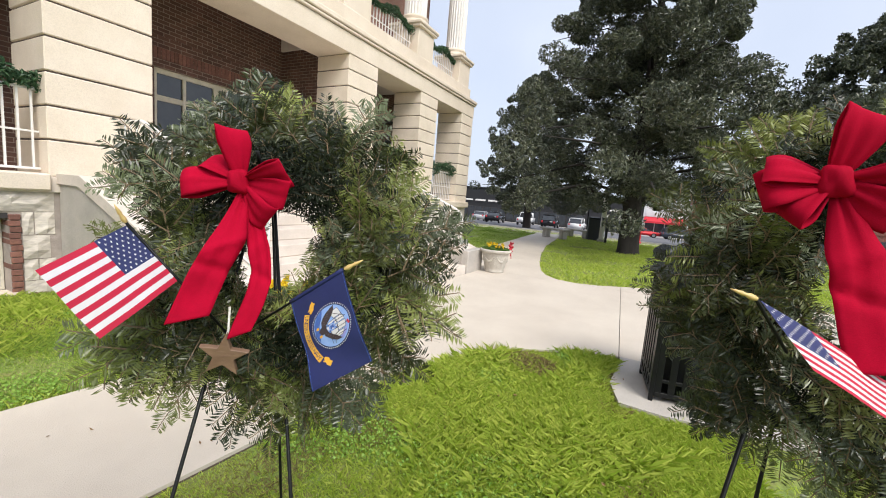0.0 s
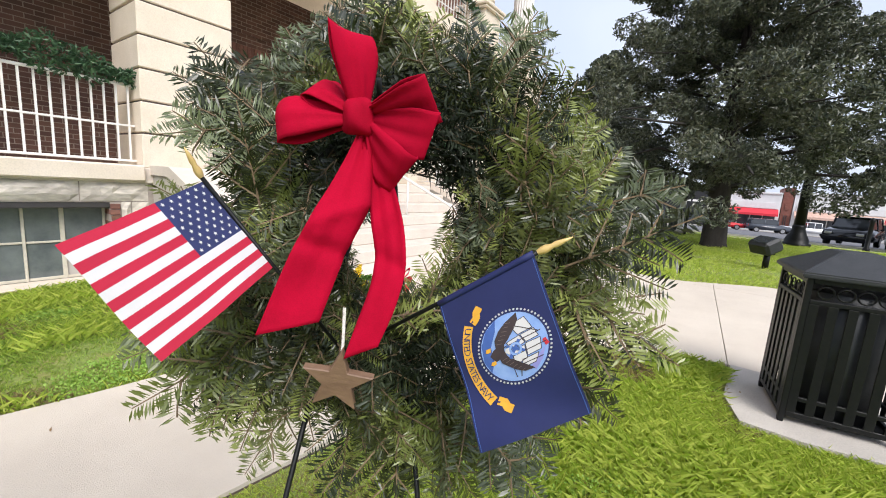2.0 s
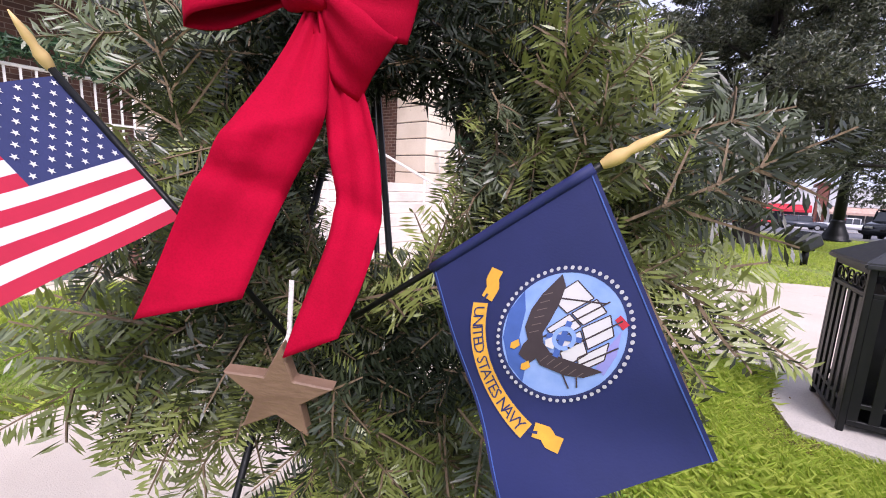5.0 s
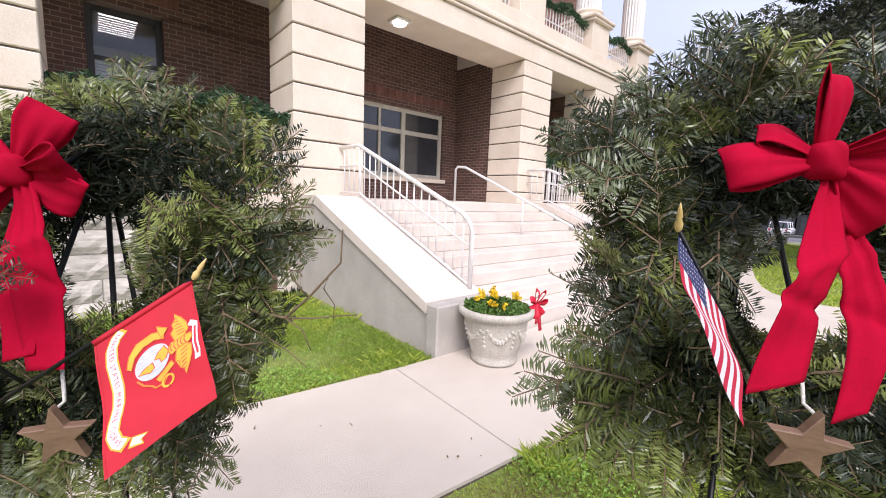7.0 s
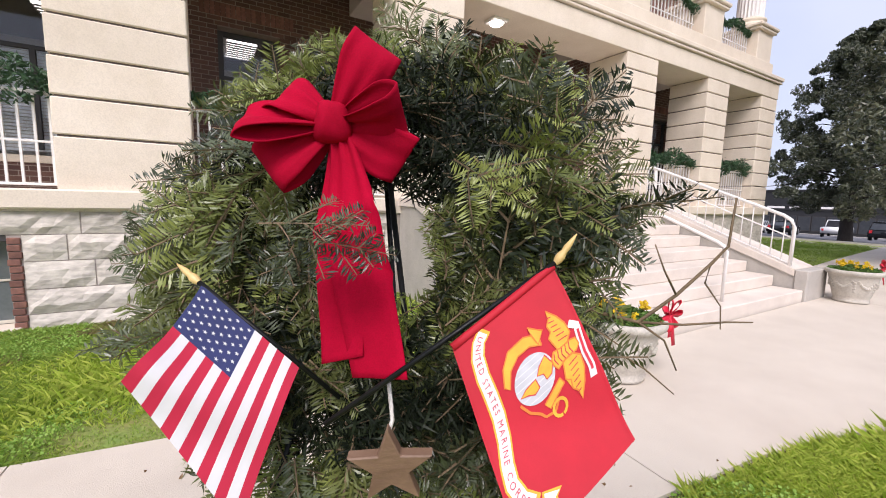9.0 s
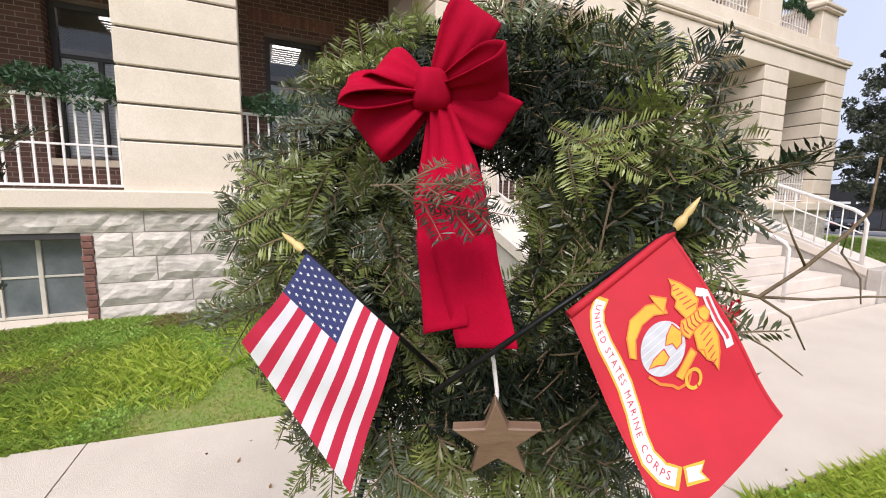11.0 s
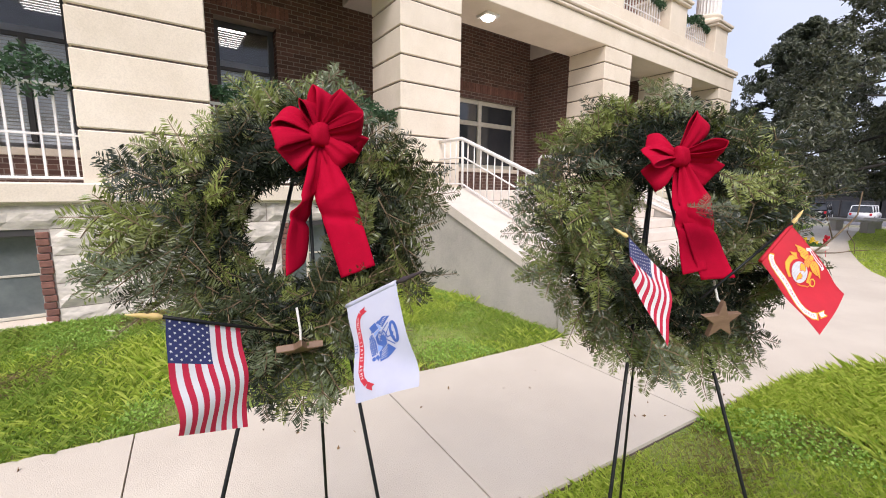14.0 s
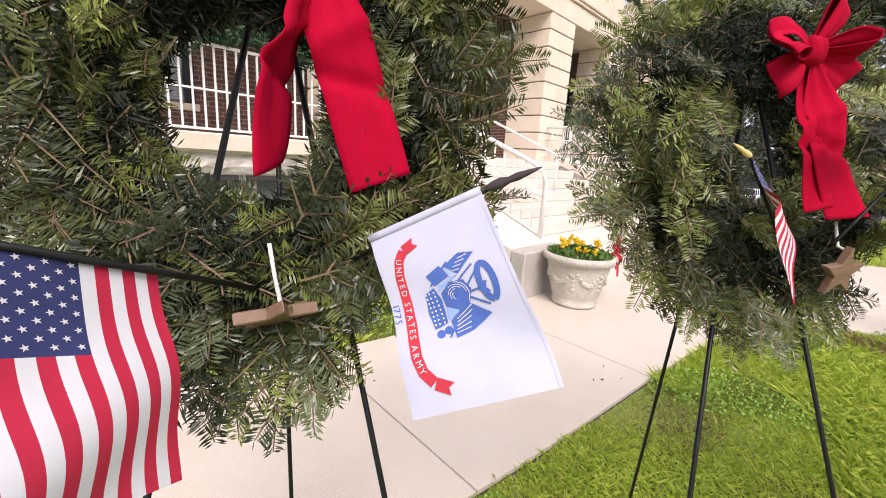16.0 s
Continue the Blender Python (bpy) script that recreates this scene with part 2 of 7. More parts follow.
M_PBLUE = material("printed_mid_blue", (0.06, 0.13, 0.42), None, 60, 0.8)
M_PLBLUE = material("printed_light_blue", (0.28, 0.42, 0.75), (0.20, 0.33, 0.68), 60, 0.8)
M_PDARK = material("printed_dark_brown", (0.05, 0.035, 0.04), None, 60, 0.8)
M_PGREY = material("printed_grey", (0.52, 0.52, 0.55), None, 60, 0.8)
M_INK = material("printed_navy_ink", (0.02, 0.03, 0.12), None, 60, 0.8)
M_PBROWN = material("printed_brown", (0.16, 0.12, 0.11), None, 60, 0.8)
M_PVIOLET = material("printed_violet", (0.24, 0.26, 0.62), (0.32, 0.30, 0.62), 60, 0.8)
M_PORANGE = material("printed_orange", (0.72, 0.20, 0.03), None, 60, 0.8)
M_PRED = material("printed_red", (0.55, 0.03, 0.05), None, 60, 0.8)
M_BARK = material("tree_bark", (0.04, 0.033, 0.03), (0.022, 0.019, 0.017), 6, 0.95, 1.0, 25, fine=0.5, stretch=(1, 1, 0.3))
M_LEAF = leafy("magnolia_leaves", (0.020, 0.032, 0.018), (0.145, 0.155, 0.10), 0.36, 0.08, 0.5)
M_POT = material("cast_stone_planter", (0.60, 0.56, 0.49), (0.46, 0.42, 0.36), 6, 0.9, 0.5, 60, fine=0.3)
M_PANSY = leafy("yellow_pansy_petals", (0.85, 0.62, 0.02), (0.75, 0.50, 0.02), 0.6, 0.25)
M_PLANT = leafy("planter_leaves", (0.05, 0.12, 0.02), (0.14, 0.24, 0.05), 0.5, 0.2)
M_REDBOW = material("red_plastic_bow", (0.65, 0.01, 0.04), (0.52, 0.008, 0.03), 12, 0.5)


# ---- small builders ----
def part(name, bm, mat, parent=None, label="", smooth=False):
    """Link a bmesh as one mesh object, under a thing or a part."""
    me = bpy.data.meshes.new(name)
    bm.to_mesh(me)
    bm.free()
    for m in (mat if isinstance(mat, (list, tuple)) else [mat]):
        me.materials.append(m)
    if smooth:
        me.polygons.foreach_set("use_smooth", [True] * len(me.polygons))
    ob = new(name, me)
    ob.parent = parent
    if label:
        tagged(ob, label)
    return ob


def pydata(name, verts, faces, mat, parent=None, smooth=False):
    me = bpy.data.meshes.new(name)
    me.from_pydata([tuple(v) for v in verts], [], [tuple(int(i) for i in f) for f in faces])
    me.update()
    me.materials.append(mat)
    if smooth:
        me.polygons.foreach_set("use_smooth", [True] * len(me.polygons))
    ob = new(name, me)
    ob.parent = parent
    return ob


def empty(name, at=(0, 0, 0), label="", category="", group="", kind="", rz=0.0):
    e = new(name)
    e.empty_display_size = 0.1
    e.matrix_basis = pose(*at, 0, 0, rz)
    return tagged(e, label, category, group, kind)


def box(x0, x1, y0, y1, z0, z1, bevel=0.0, bm=None):
    """A box between limits, its edges bevelled."""
    b = bmesh.new()
    bmesh.ops.create_cube(b, size=1.0)
    bmesh.ops.scale(b, vec=(x1 - x0, y1 - y0, z1 - z0), verts=b.verts)
    bmesh.ops.translate(b, vec=((x0 + x1) / 2, (y0 + y1) / 2, (z0 + z1) / 2), verts=b.verts)
    if bevel:
        bmesh.ops.bevel(b, geom=b.edges[:], offset=bevel, segments=1, affect="EDGES")
    if bm is None:
        return b
    return merge(bm, b)


def merge(bm, b):
    base = len(bm.verts)
    vs = [bm.verts.new(v.co) for v in b.verts]
    for f in b.faces:
        try:
            nf = bm.faces.new([vs[v.index] for v in f.verts])
            nf.material_index, nf.smooth = f.material_index, f.smooth
        except ValueError:
            pass
    b.free()
    bm.verts.index_update()
    return bm


def tube(pts, r, sides=8, bm=None, closed=False, taper=None, cap=True):
    """A round bar along a line of points."""
    bm = bm or bmesh.new()
    pts = [Vector(p) for p in pts]
    n = len(pts)
    rings = []
    up = Vector((0.13, 0.21, 0.97)).normalized()
    for i, p in enumerate(pts):
        a, b = pts[max(i - 1, 0)], pts[min(i + 1, n - 1)]
        if closed:
            a, b = pts[i - 1], pts[(i + 1) % n]
        d = (b - a).normalized()
        s = d.cross(up if abs(d.dot(up)) < 0.95 else Vector((1, 0, 0))).normalized()
        u = s.cross(d)
        rr = r if taper is None else r * (taper[0] + (taper[1] - taper[0]) * i / (n - 1))
        rings.append([bm.verts.new(p + rr * (math.cos(k * 2 * math.pi / sides) * s + math.sin(k * 2 * math.pi / sides) * u)) for k in range(sides)])
    for i in range(n if closed else n - 1):
        A, B = rings[i], rings[(i + 1) % n]
        for k in range(sides):
            bm.faces.new((A[k], A[(k + 1) % sides], B[(k + 1) % sides], B[k])).smooth = True
    if cap and not closed:
        bm.faces.new(rings[0][::-1])
        bm.faces.new(rings[-1])
    return bm


def lathe(profile, sides=24, at=(0, 0, 0), bm=None):
    """A turned body from (radius, height) pairs."""
    bm = bm or bmesh.new()
    rings = [[bm.verts.new((at[0] + r * math.cos(k * 2 * math.pi / sides), at[1] + r * math.sin(k * 2 * math.pi / sides), at[2] + z)) for k in range(sides)] for r, z in profile]
    for A, B in zip(rings, rings[1:]):
        for k in range(sides):
            bm.faces.new((A[k], A[(k + 1) % sides], B[(k + 1) % sides], B[k])).smooth = True
    bm.faces.new(rings[0][::-1])
    bm.faces.new(rings[-1])
    return bm


def prism(poly, z0, z1, bm=None):
    """An upright prism over a plan polygon."""
    bm = bm or bmesh.new()
    lo = [bm.verts.new((x, y, z0)) for x, y in poly]
    hi = [bm.verts.new((x, y, z1)) for x, y in poly]
    n = len(poly)
    bm.faces.new(lo[::-1])
    bm.faces.new(hi)
    for i in range(n):
        bm.faces.new((lo[i], lo[(i + 1) % n], hi[(i + 1) % n], hi[i]))
    return bm


def side_prism(profile, x0, x1, bm=None):
    """A prism along x over a (y, z) outline."""
    bm = bm or bmesh.new()
    a = [bm.verts.new((x0, y, z)) for y, z in profile]
    b = [bm.verts.new((x1, y, z)) for y, z in profile]
    n = len(profile)
    bm.faces.new(a)
    bm.faces.new(b[::-1])
    for i in range(n):
        bm.faces.new((a[i], b[i], b[(i + 1) % n], a[(i + 1) % n]))
    bmesh.ops.recalc_face_normals(bm, faces=bm.faces)
    return bm


def inside(x, y, poly):
    c = False
    for (x1, y1), (x2, y2) in zip(poly, poly[1:] + poly[:1]):
        if (y1 > y) != (y2 > y) and x < (x2 - x1) * (y - y1) / (y2 - y1) + x1:
            c = not c
    return c


def inside_all(X, Y, poly):
    """The same for arrays."""
    c = np.zeros(len(X), bool)
    for (x1, y1), (x2, y2) in zip(poly, poly[1:] + poly[:1]):
        if y1 != y2:
            c ^= ((y1 > Y) != (y2 > Y)) & (X < (x2 - x1) * (Y - y1) / (y2 - y1) + x1)
    return c


def waves(X, Y, seed):
    """A soft uneven field between about -1 and 1."""
    rs = np.random.RandomState(seed)
    f = np.zeros(len(X))
    for k in range(14):
        a, w, p = rs.uniform(0, 6.28), rs.uniform(0.8, 9.0), rs.uniform(0, 6.28)
        f += np.sin(w * (X * math.cos(a) + Y * math.sin(a)) + p) / (1 + 0.25 * w)
    return f / 2.2


# ---- ground ----
FY = 7.72            # front of the piers
LAND = 1.43          # height of the porch floor
WALK = [(-14, 5.5), (-1.87, 4.92), (0, 4.69), (1.2, 4.51), (2.2, 4.41), (2.66, 4.39), (8.95, 4.40), (9.1, 4.62), (10.5, 5.25), (12.7, 5.85), (16, 6.2), (24, 6.9),
        (24, 5.5), (16.4, 4.65), (13.4, 4.1), (11.5, 3.66), (10.2, 3.3), (9.6, 3.04), (9.25, 2.72), (9.15, 2.3), (9.3, 1.85), (9.75, 1.2), (10.07, 0.7), (10.3, 0), (10.4, -30),
        (5.5, -30), (5.1, -0.4), (5.07, 1.15), (4.85, 1.68), (4.55, 2.15), (4.15, 2.45), (3.8, 2.66), (3.36, 2.80), (2.83, 2.89), (2.1, 2.97), (1.0, 3.07), (0.5, 3.13), (-0.5, 3.2), (-14, 3.9)]
PAD = [(3.90, 1.07), (4.28, 1.17), (5.05, 1.13), (5.06, -0.4), (5.02, -0.9), (4.0, -0.9), (3.96, 0.24), (3.88, 0.72)]

g = bmesh.new()                                              # level round the courthouse, falling gently to the street
prof = [(-700, -0.03), (22, -0.03), (84, -2.51), (900, -2.51)]
lo, hi = [g.verts.new((x, -700, z)) for x, z in prof], [g.verts.new((x, 700, z)) for x, z in prof]
for i in range(3):
    g.faces.new((lo[i], lo[i + 1], hi[i + 1], hi[i]))
ground = tagged(part("ground", g, M_SOIL), "green lawn and soil running out to the street", "ground", kind="structure")

bm = prism(WALK, -0.12, -0.022)
pavement = tagged(part("pavement", bm, M_CRACK), "pale concrete walk with narrow joints between its slabs", "pavement", kind="structure")


def slabs(poly, cuts, top, mat, parent, name="slab", gap=0.006):
    """Cut a plan into slabs along lines and lay each as a piece with an open joint."""
    b = bmesh.new()
    b.faces.new([b.verts.new((x, y, 0)) for x, y in poly])
    for (px, py), (qx, qy) in cuts:
        nrm = Vector((-(qy - py), qx - px, 0)).normalized()
        bmesh.ops.bisect_plane(b, geom=b.verts[:] + b.edges[:] + b.faces[:], plane_co=(px, py, 0), plane_no=nrm, dist=1e-5)
    bmesh.ops.inset_individual(b, faces=b.faces[:], thickness=gap)
    keep = []
    b.faces.ensure_lookup_table()
    for f in b.faces:
        if len(f.verts) > 4 or f.calc_area() > 0.3:
            keep.append([(v.co.x, v.co.y) for v in f.verts])
    b.free()
    for poly2 in keep:
        area = sum(x1 * y2 - x2 * y1 for (x1, y1), (x2, y2) in zip(poly2, poly2[1:] + poly2[:1]))
        if area < 0:
            poly2 = poly2[::-1]
        part(name, prism(poly2, -0.1, top), mat, parent)


CUTS = [((x, 3.0), (x + 0.08, 4.5)) for x in (-8.7, -7.15, -5.6, -4.05, -2.5, -0.98, 0.5, 2.12)] + [((5.07, 1.15), (9.3, 1.42)), ((5, -3.2), (10, -3.0)), ((5, -7), (10, -6.8)),
        ((9.05, 2.9), (9.0, 4.4)), ((12.6, 3), (12.3, 6)), ((16, 3), (15.8, 7)), ((20, 3), (20, 8))]
slabs(WALK, CUTS, 0.0, M_CONC, pavement)
pad = tagged(part("pavement_pad", prism(PAD, -0.1, 0.012), M_CONC2), "grey concrete pad under the litter bin", "pavement", kind="structure")

# street far off
def strip(name, x0, x1, lift, mat, label, cat):
    """A paved strip along y that follows the falling ground."""
    b = bmesh.new()
    gz = lambda x: -0.04 * (min(max(x, 22), 84) - 22)
    v = [b.verts.new((x, y, gz(x) + z)) for z in (-0.3, lift) for x, y in ((x0, -120), (x1, -120), (x1, 120), (x0, 120))]
    for q in ((3, 2, 1, 0), (4, 5, 6, 7), (0, 1, 5, 4), (1, 2, 6, 5), (2, 3, 7, 6), (3, 0, 4, 7)):
        b.faces.new([v[i] for i in q])
    return tagged(part(name, b, mat), label, cat, kind="structure")


strip("pavement_street", 24.0, 26.6, 0.01, M_CONC, "pale street pavement along the lawn", "pavement")
strip("kerb", 30.6, 30.9, 0.07, M_CONC2, "low concrete kerb along the street", "kerb")
strip("road", 30.9, 78.0, -0.012, M_ASPHALT, "grey asphalt street beside the square", "road")
strip("pavement_shops", 78.0, 84.0, 0.06, M_CONC2, "pavement before the shop fronts", "pavement")


# ---- courthouse ----
PIERS = [(-1.29, -0.05), (2.575, 3.76), (7.90, 9.0), (11.15, 12.2), (14.05, 15.05)]
LEVELS = [LAND, 1.885, 2.295, 2.70, 3.11, 3.515, 3.93, 4.33, 4.71]         # grooves of the pier at the stairs
LEVELS_W = [LAND, 2.03, 2.435, 2.845, 3.25, 3.66, 4.07, 4.47, 4.71]          # of those further along the lawn
LEVELS_E = [LAND, 1.70, 2.10, 2.49, 2.87, 3.24, 3.61, 3.99, 4.36, 4.71]      # of those past the stairs
BACK = 10.05         # face of the brick wall behind the porch
for i, (x0, x1) in enumerate([(-6.4, -5.2)] + PIERS):
    pier = tagged(part("pier", box(x0 + 0.03, x1 - 0.03, FY + 0.03, FY + 0.97, LAND - 0.2, 4.72), M_JOINT), "cream stone porch pier with deep level grooves", "pier", "porch piers", "structure")
    levels = LEVELS_W if x1 < 2 else LEVELS if x1 < 5 else LEVELS_E
    for a, b in zip(levels, levels[1:]):
        part("stone_block", box(x0, x1, FY, FY + 1.0, a + (0.012 if a > LAND else 0), b - 0.012, 0.012), M_PIER, pier)

# beam, cornice and parapet
beam = empty("porch_beam", (0, 0, 0), "cream stone beam with a double moulding above the porch", "beam", kind="structure")
part("fascia", box(-14, 15.06, FY - 0.01, FY + 1.02, 4.712, 5.13, 0.01), M_TRIM, beam)
part("moulding", box(-14, 15.12, FY - 0.06, FY + 1.0, 5.145, 5.20, 0.012), M_TRIM, beam)
part("moulding", box(-14, 15.15, FY - 0.09, FY + 1.0, 5.215, 5.33, 0.02), M_TRIM, beam)
part("joint_shadow", box(-14, 15.03, FY + 0.02, FY + 0.9, 5.12, 5.23), M_JOINT, beam)
part("parapet_base", box(-14, 15.08, FY + 0.22, FY + 0.8, 5.33, 5.80, 0.015), M_TRIM, beam)
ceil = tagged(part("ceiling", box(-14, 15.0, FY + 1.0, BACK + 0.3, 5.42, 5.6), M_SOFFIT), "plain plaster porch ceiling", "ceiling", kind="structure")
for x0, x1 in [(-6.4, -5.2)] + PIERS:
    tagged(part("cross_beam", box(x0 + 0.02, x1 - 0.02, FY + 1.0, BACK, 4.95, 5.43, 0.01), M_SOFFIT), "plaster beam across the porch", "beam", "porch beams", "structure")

porch = tagged(part("porch_floor", box(-14, 15.05, FY - 0.02, BACK + 0.1, LAND - 0.2, LAND, 0.01), M_STEP), "pale stone porch floor", "floor", kind="structure")
ledge = empty("trim_ledge", (0, 0, 0), "cream stone capping course along the porch edge", "trim", kind="structure")
for x0, x1 in ((-14, -3.2), (-3.19, 0.4), (0.41, 2.57), (9.02, 15.12)):
    part("capstone", box(x0, x1, FY - 0.09, FY + 0.5, 1.255, LAND + 0.035, 0.018), M_TRIM, ledge)


def wall_with_holes(name, x0, x1, y0, y1, z0, z1, holes, mat, label):
    """A wall along x, cut by openings (x0, x1, z0, z1) that go right through it."""
    xs = sorted({x0, x1, *[h[0] for h in holes], *[h[1] for h in holes]})
    zs = sorted({z0, z1, *[h[2] for h in holes], *[h[3] for h in holes]})
    b = bmesh.new()
    for xa, xb in zip(xs, xs[1:]):
        for za, zb in zip(zs, zs[1:]):
            cx, cz = (xa + xb) / 2, (za + zb) / 2
            if not any(h[0] < cx < h[1] and h[2] < cz < h[3] for h in holes):
                box(xa, xb, y0, y1, za, zb, bm=b)
    bmesh.ops.remove_doubles(b, verts=b.verts, dist=1e-4)
    inner = [f for f in b.faces if sum(1 for g2 in f.edges[0].link_faces) > 2 and all(len(e.link_faces) > 2 for e in f.edges)]
    if inner:
        bmesh.ops.delete(b, geom=inner, context="FACES_ONLY")
    return tagged(part(name, b, mat), label, "wall", kind="structure")


# brick wall behind the porch with its windows
B_HOLES = [(-2.62, -1.50, 1.95, 4.28), (0.33, 1.32, 1.95, 4.27), (4.95, 7.55, 1.98, 3.68), (10.0, 11.2, 1.95, 4.27), (-5.0, -4.0, 1.95, 4.27), (12.6, 13.6, 1.95, 4.27)]
wall_brick = wall_with_holes("wall_brick", -14, 15.05, BACK, BACK + 0.35, LAND - 0.1, 5.5, B_HOLES, M_BRICK, "red brick wall with the porch's shade put into its colour")
wall_side = tagged(part("wall_side", box(7.98, 8.3, FY + 1.0, BACK, LAND, 4.96), M_BRICK), "brick side wall closing the entrance bay, coloured dark for porch shade", "wall", kind="structure")
for i, (hx0, hx1, hz0, hz1) in enumerate(B_HOLES):            # soldier courses over the openings
    n = int((hx1 - hx0 + 0.5) / 0.078)
    for k in range(n):
        x = hx0 - 0.25 + k * 0.078
        part("brick", box(x, x + 0.068, BACK - 0.012, BACK + 0.05, hz1 + 0.16, hz1 + 0.37, 0.004), M_SOLDIER, wall_brick)
office = tagged(part("wall_office", box(-14, 15, 14.0, 14.2, 0.8, 5.6), M_SOFFIT), "pale inner wall of the offices", "wall", kind="structure")
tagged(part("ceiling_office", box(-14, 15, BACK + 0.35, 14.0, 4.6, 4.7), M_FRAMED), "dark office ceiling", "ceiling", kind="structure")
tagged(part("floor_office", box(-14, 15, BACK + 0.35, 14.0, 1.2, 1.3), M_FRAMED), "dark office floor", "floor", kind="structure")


def sash_window(i, x0, x1, z0, z1, y):
    w = empty("window_%d" % i, ((x0 + x1) / 2, y, z0), "tall dark-framed sash window with a white blind half drawn", "window", "porch windows", "structure")
    w.matrix_basis = Matrix.Identity(4)
    xm, t = (x0 + x1) / 2 + 0.02, 0.05
    b = box(x0, x0 + 0.09, y, y + 0.08, z0, z1, 0.006)
    box(x1 - 0.09, x1, y, y + 0.08, z0, z1, 0.006, b)
    box(x0 + 0.09, x1 - 0.09, y, y + 0.08, z1 - 0.09, z1, 0.006, b)
    part("window_frame", b, M_FRAMED, w)
    part("mullion", box(xm - 0.035, xm + 0.035, y + 0.01, y + 0.07, z0 + 0.1, z1 - 0.75, 0.004), M_FRAMED, w)
    part("transom", box(x0 + 0.09, x1 - 0.09, y + 0.012, y + 0.068, z1 - 0.80, z1 - 0.74, 0.004), M_FRAMED, w)
    part("window_sill", box(x0 - 0.05, x1 + 0.05, y - 0.24, y + 0.05, z0 - 0.11, z0, 0.01), M_TRIM, w, "cream stone sill")
    for a, c, d, e in ((x0 + 0.09, xm - 0.035, z0 + 0.02, z1 - 0.8), (xm + 0.035, x1 - 0.09, z0 + 0.02, z1 - 0.8), (x0 + 0.09, x1 - 0.09, z1 - 0.74, z1 - 0.09)):
        part("pane", box(a, c, y + 0.035, y + 0.042, d, e), M_GLASSW, w).visible_shadow = False
    bl = bmesh.new()
    zt, k = z1 - 0.80, 0
    while zt - 0.05 * k > z0 + 0.05:
        zz = zt - 0.05 * k
        box(x0 + 0.1, x1 - 0.1, y + 0.11, y + 0.135, zz, zz + 0.036, bm=bl)
        k += 1
    part("blind", bl, M_BLIND, w, "white slatted blind")
    lx = (x0 + x1) / 2
    c = tagged(part("ceiling_light", box(lx - 0.28, lx + 0.28, 11.6, 12.7, 4.55, 4.6, 0.01), M_LIGHT), "lit office ceiling light panel", "ceiling light", "office ceiling lights")
    sl = bmesh.new()
    for q in range(8):
        yy = 11.62 + q * 0.145
        box(lx - 0.29, lx + 0.29, yy, yy + 0.05, 4.53, 4.56, bm=sl)
    part("louvre", sl, M_FRAMED, c)


M_GLASSW = glass("clear_window_glass", (0.96, 0.98, 0.98))
for i, h in enumerate(B_HOLES):
    if i != 2:
        sash_window(i + 1, *h, BACK + 0.22)

# entrance doors and lights
ent = empty("door_1", (0, 0, 0), "cream-framed glazed entrance with transom lights", "door", kind="structure")
x0, x1, z0, z1 = B_HOLES[2]
y = BACK + 0.1
for a, b in ((x0, x0 + 0.1), (x1 - 0.1, x1), (6.22, 6.34), (5.55, 5.62)):
    part("door_frame", box(a, b, y, y + 0.1, z0, z1, 0.008), M_FRAME, ent)
for a, b in ((z1 - 0.1, z1), (3.05, 3.16), (z0, z0 + 0.1)):
    part("rail", box(x0 + 0.1, x1 - 0.1, y + 0.005, y + 0.095, a, b, 0.008), M_FRAME, ent)
for a, b in ((x0 + 0.1, 5.55), (5.62, 6.22), (6.34, x1 - 0.1)):
    for c, d in ((z0 + 0.1, 3.05), (3.16, z1 - 0.1)):
        part("pane", box(a, b, y + 0.045, y + 0.052, c, d), M_GLASS, ent)
part("window_sill", box(x0 - 0.05, x1 + 0.05, y - 0.17, y, z0 - 0.1, z0, 0.01), M_TRIM, ent)

lamp = empty("porch_lamp", (4.72, 8.15, 4.712), "square white lamp under the porch beam, lit", "ceiling lamp")
part("housing", box(-0.16, 0.16, -0.16, 0.16, -0.05, 0.0, 0.01), M_WHITE, lamp)
part("lens", lathe([(0.05, -0.10), (0.11, -0.085), (0.13, -0.052)], 20), M_LAMP, lamp)

# basement wall of rough limestone blocks
W_HOLES = [(-3.15, -1.72, -0.02, 0.985), (0.80, 2.20, -0.02, 0.975)]
base = wall_with_holes("wall_basement", -14, 2.75, FY + 0.02, FY + 0.45, -0.3, 1.26, W_HOLES, M_MORTAR, "old limestone basement wall with rough-faced blocks")
wall_base2 = tagged(part("wall_basement_east", box(8.9, 15.05, FY + 0.02, FY + 0.45, -0.3, 1.26), M_ASHLAR), "old limestone basement wall", "wall", kind="structure")


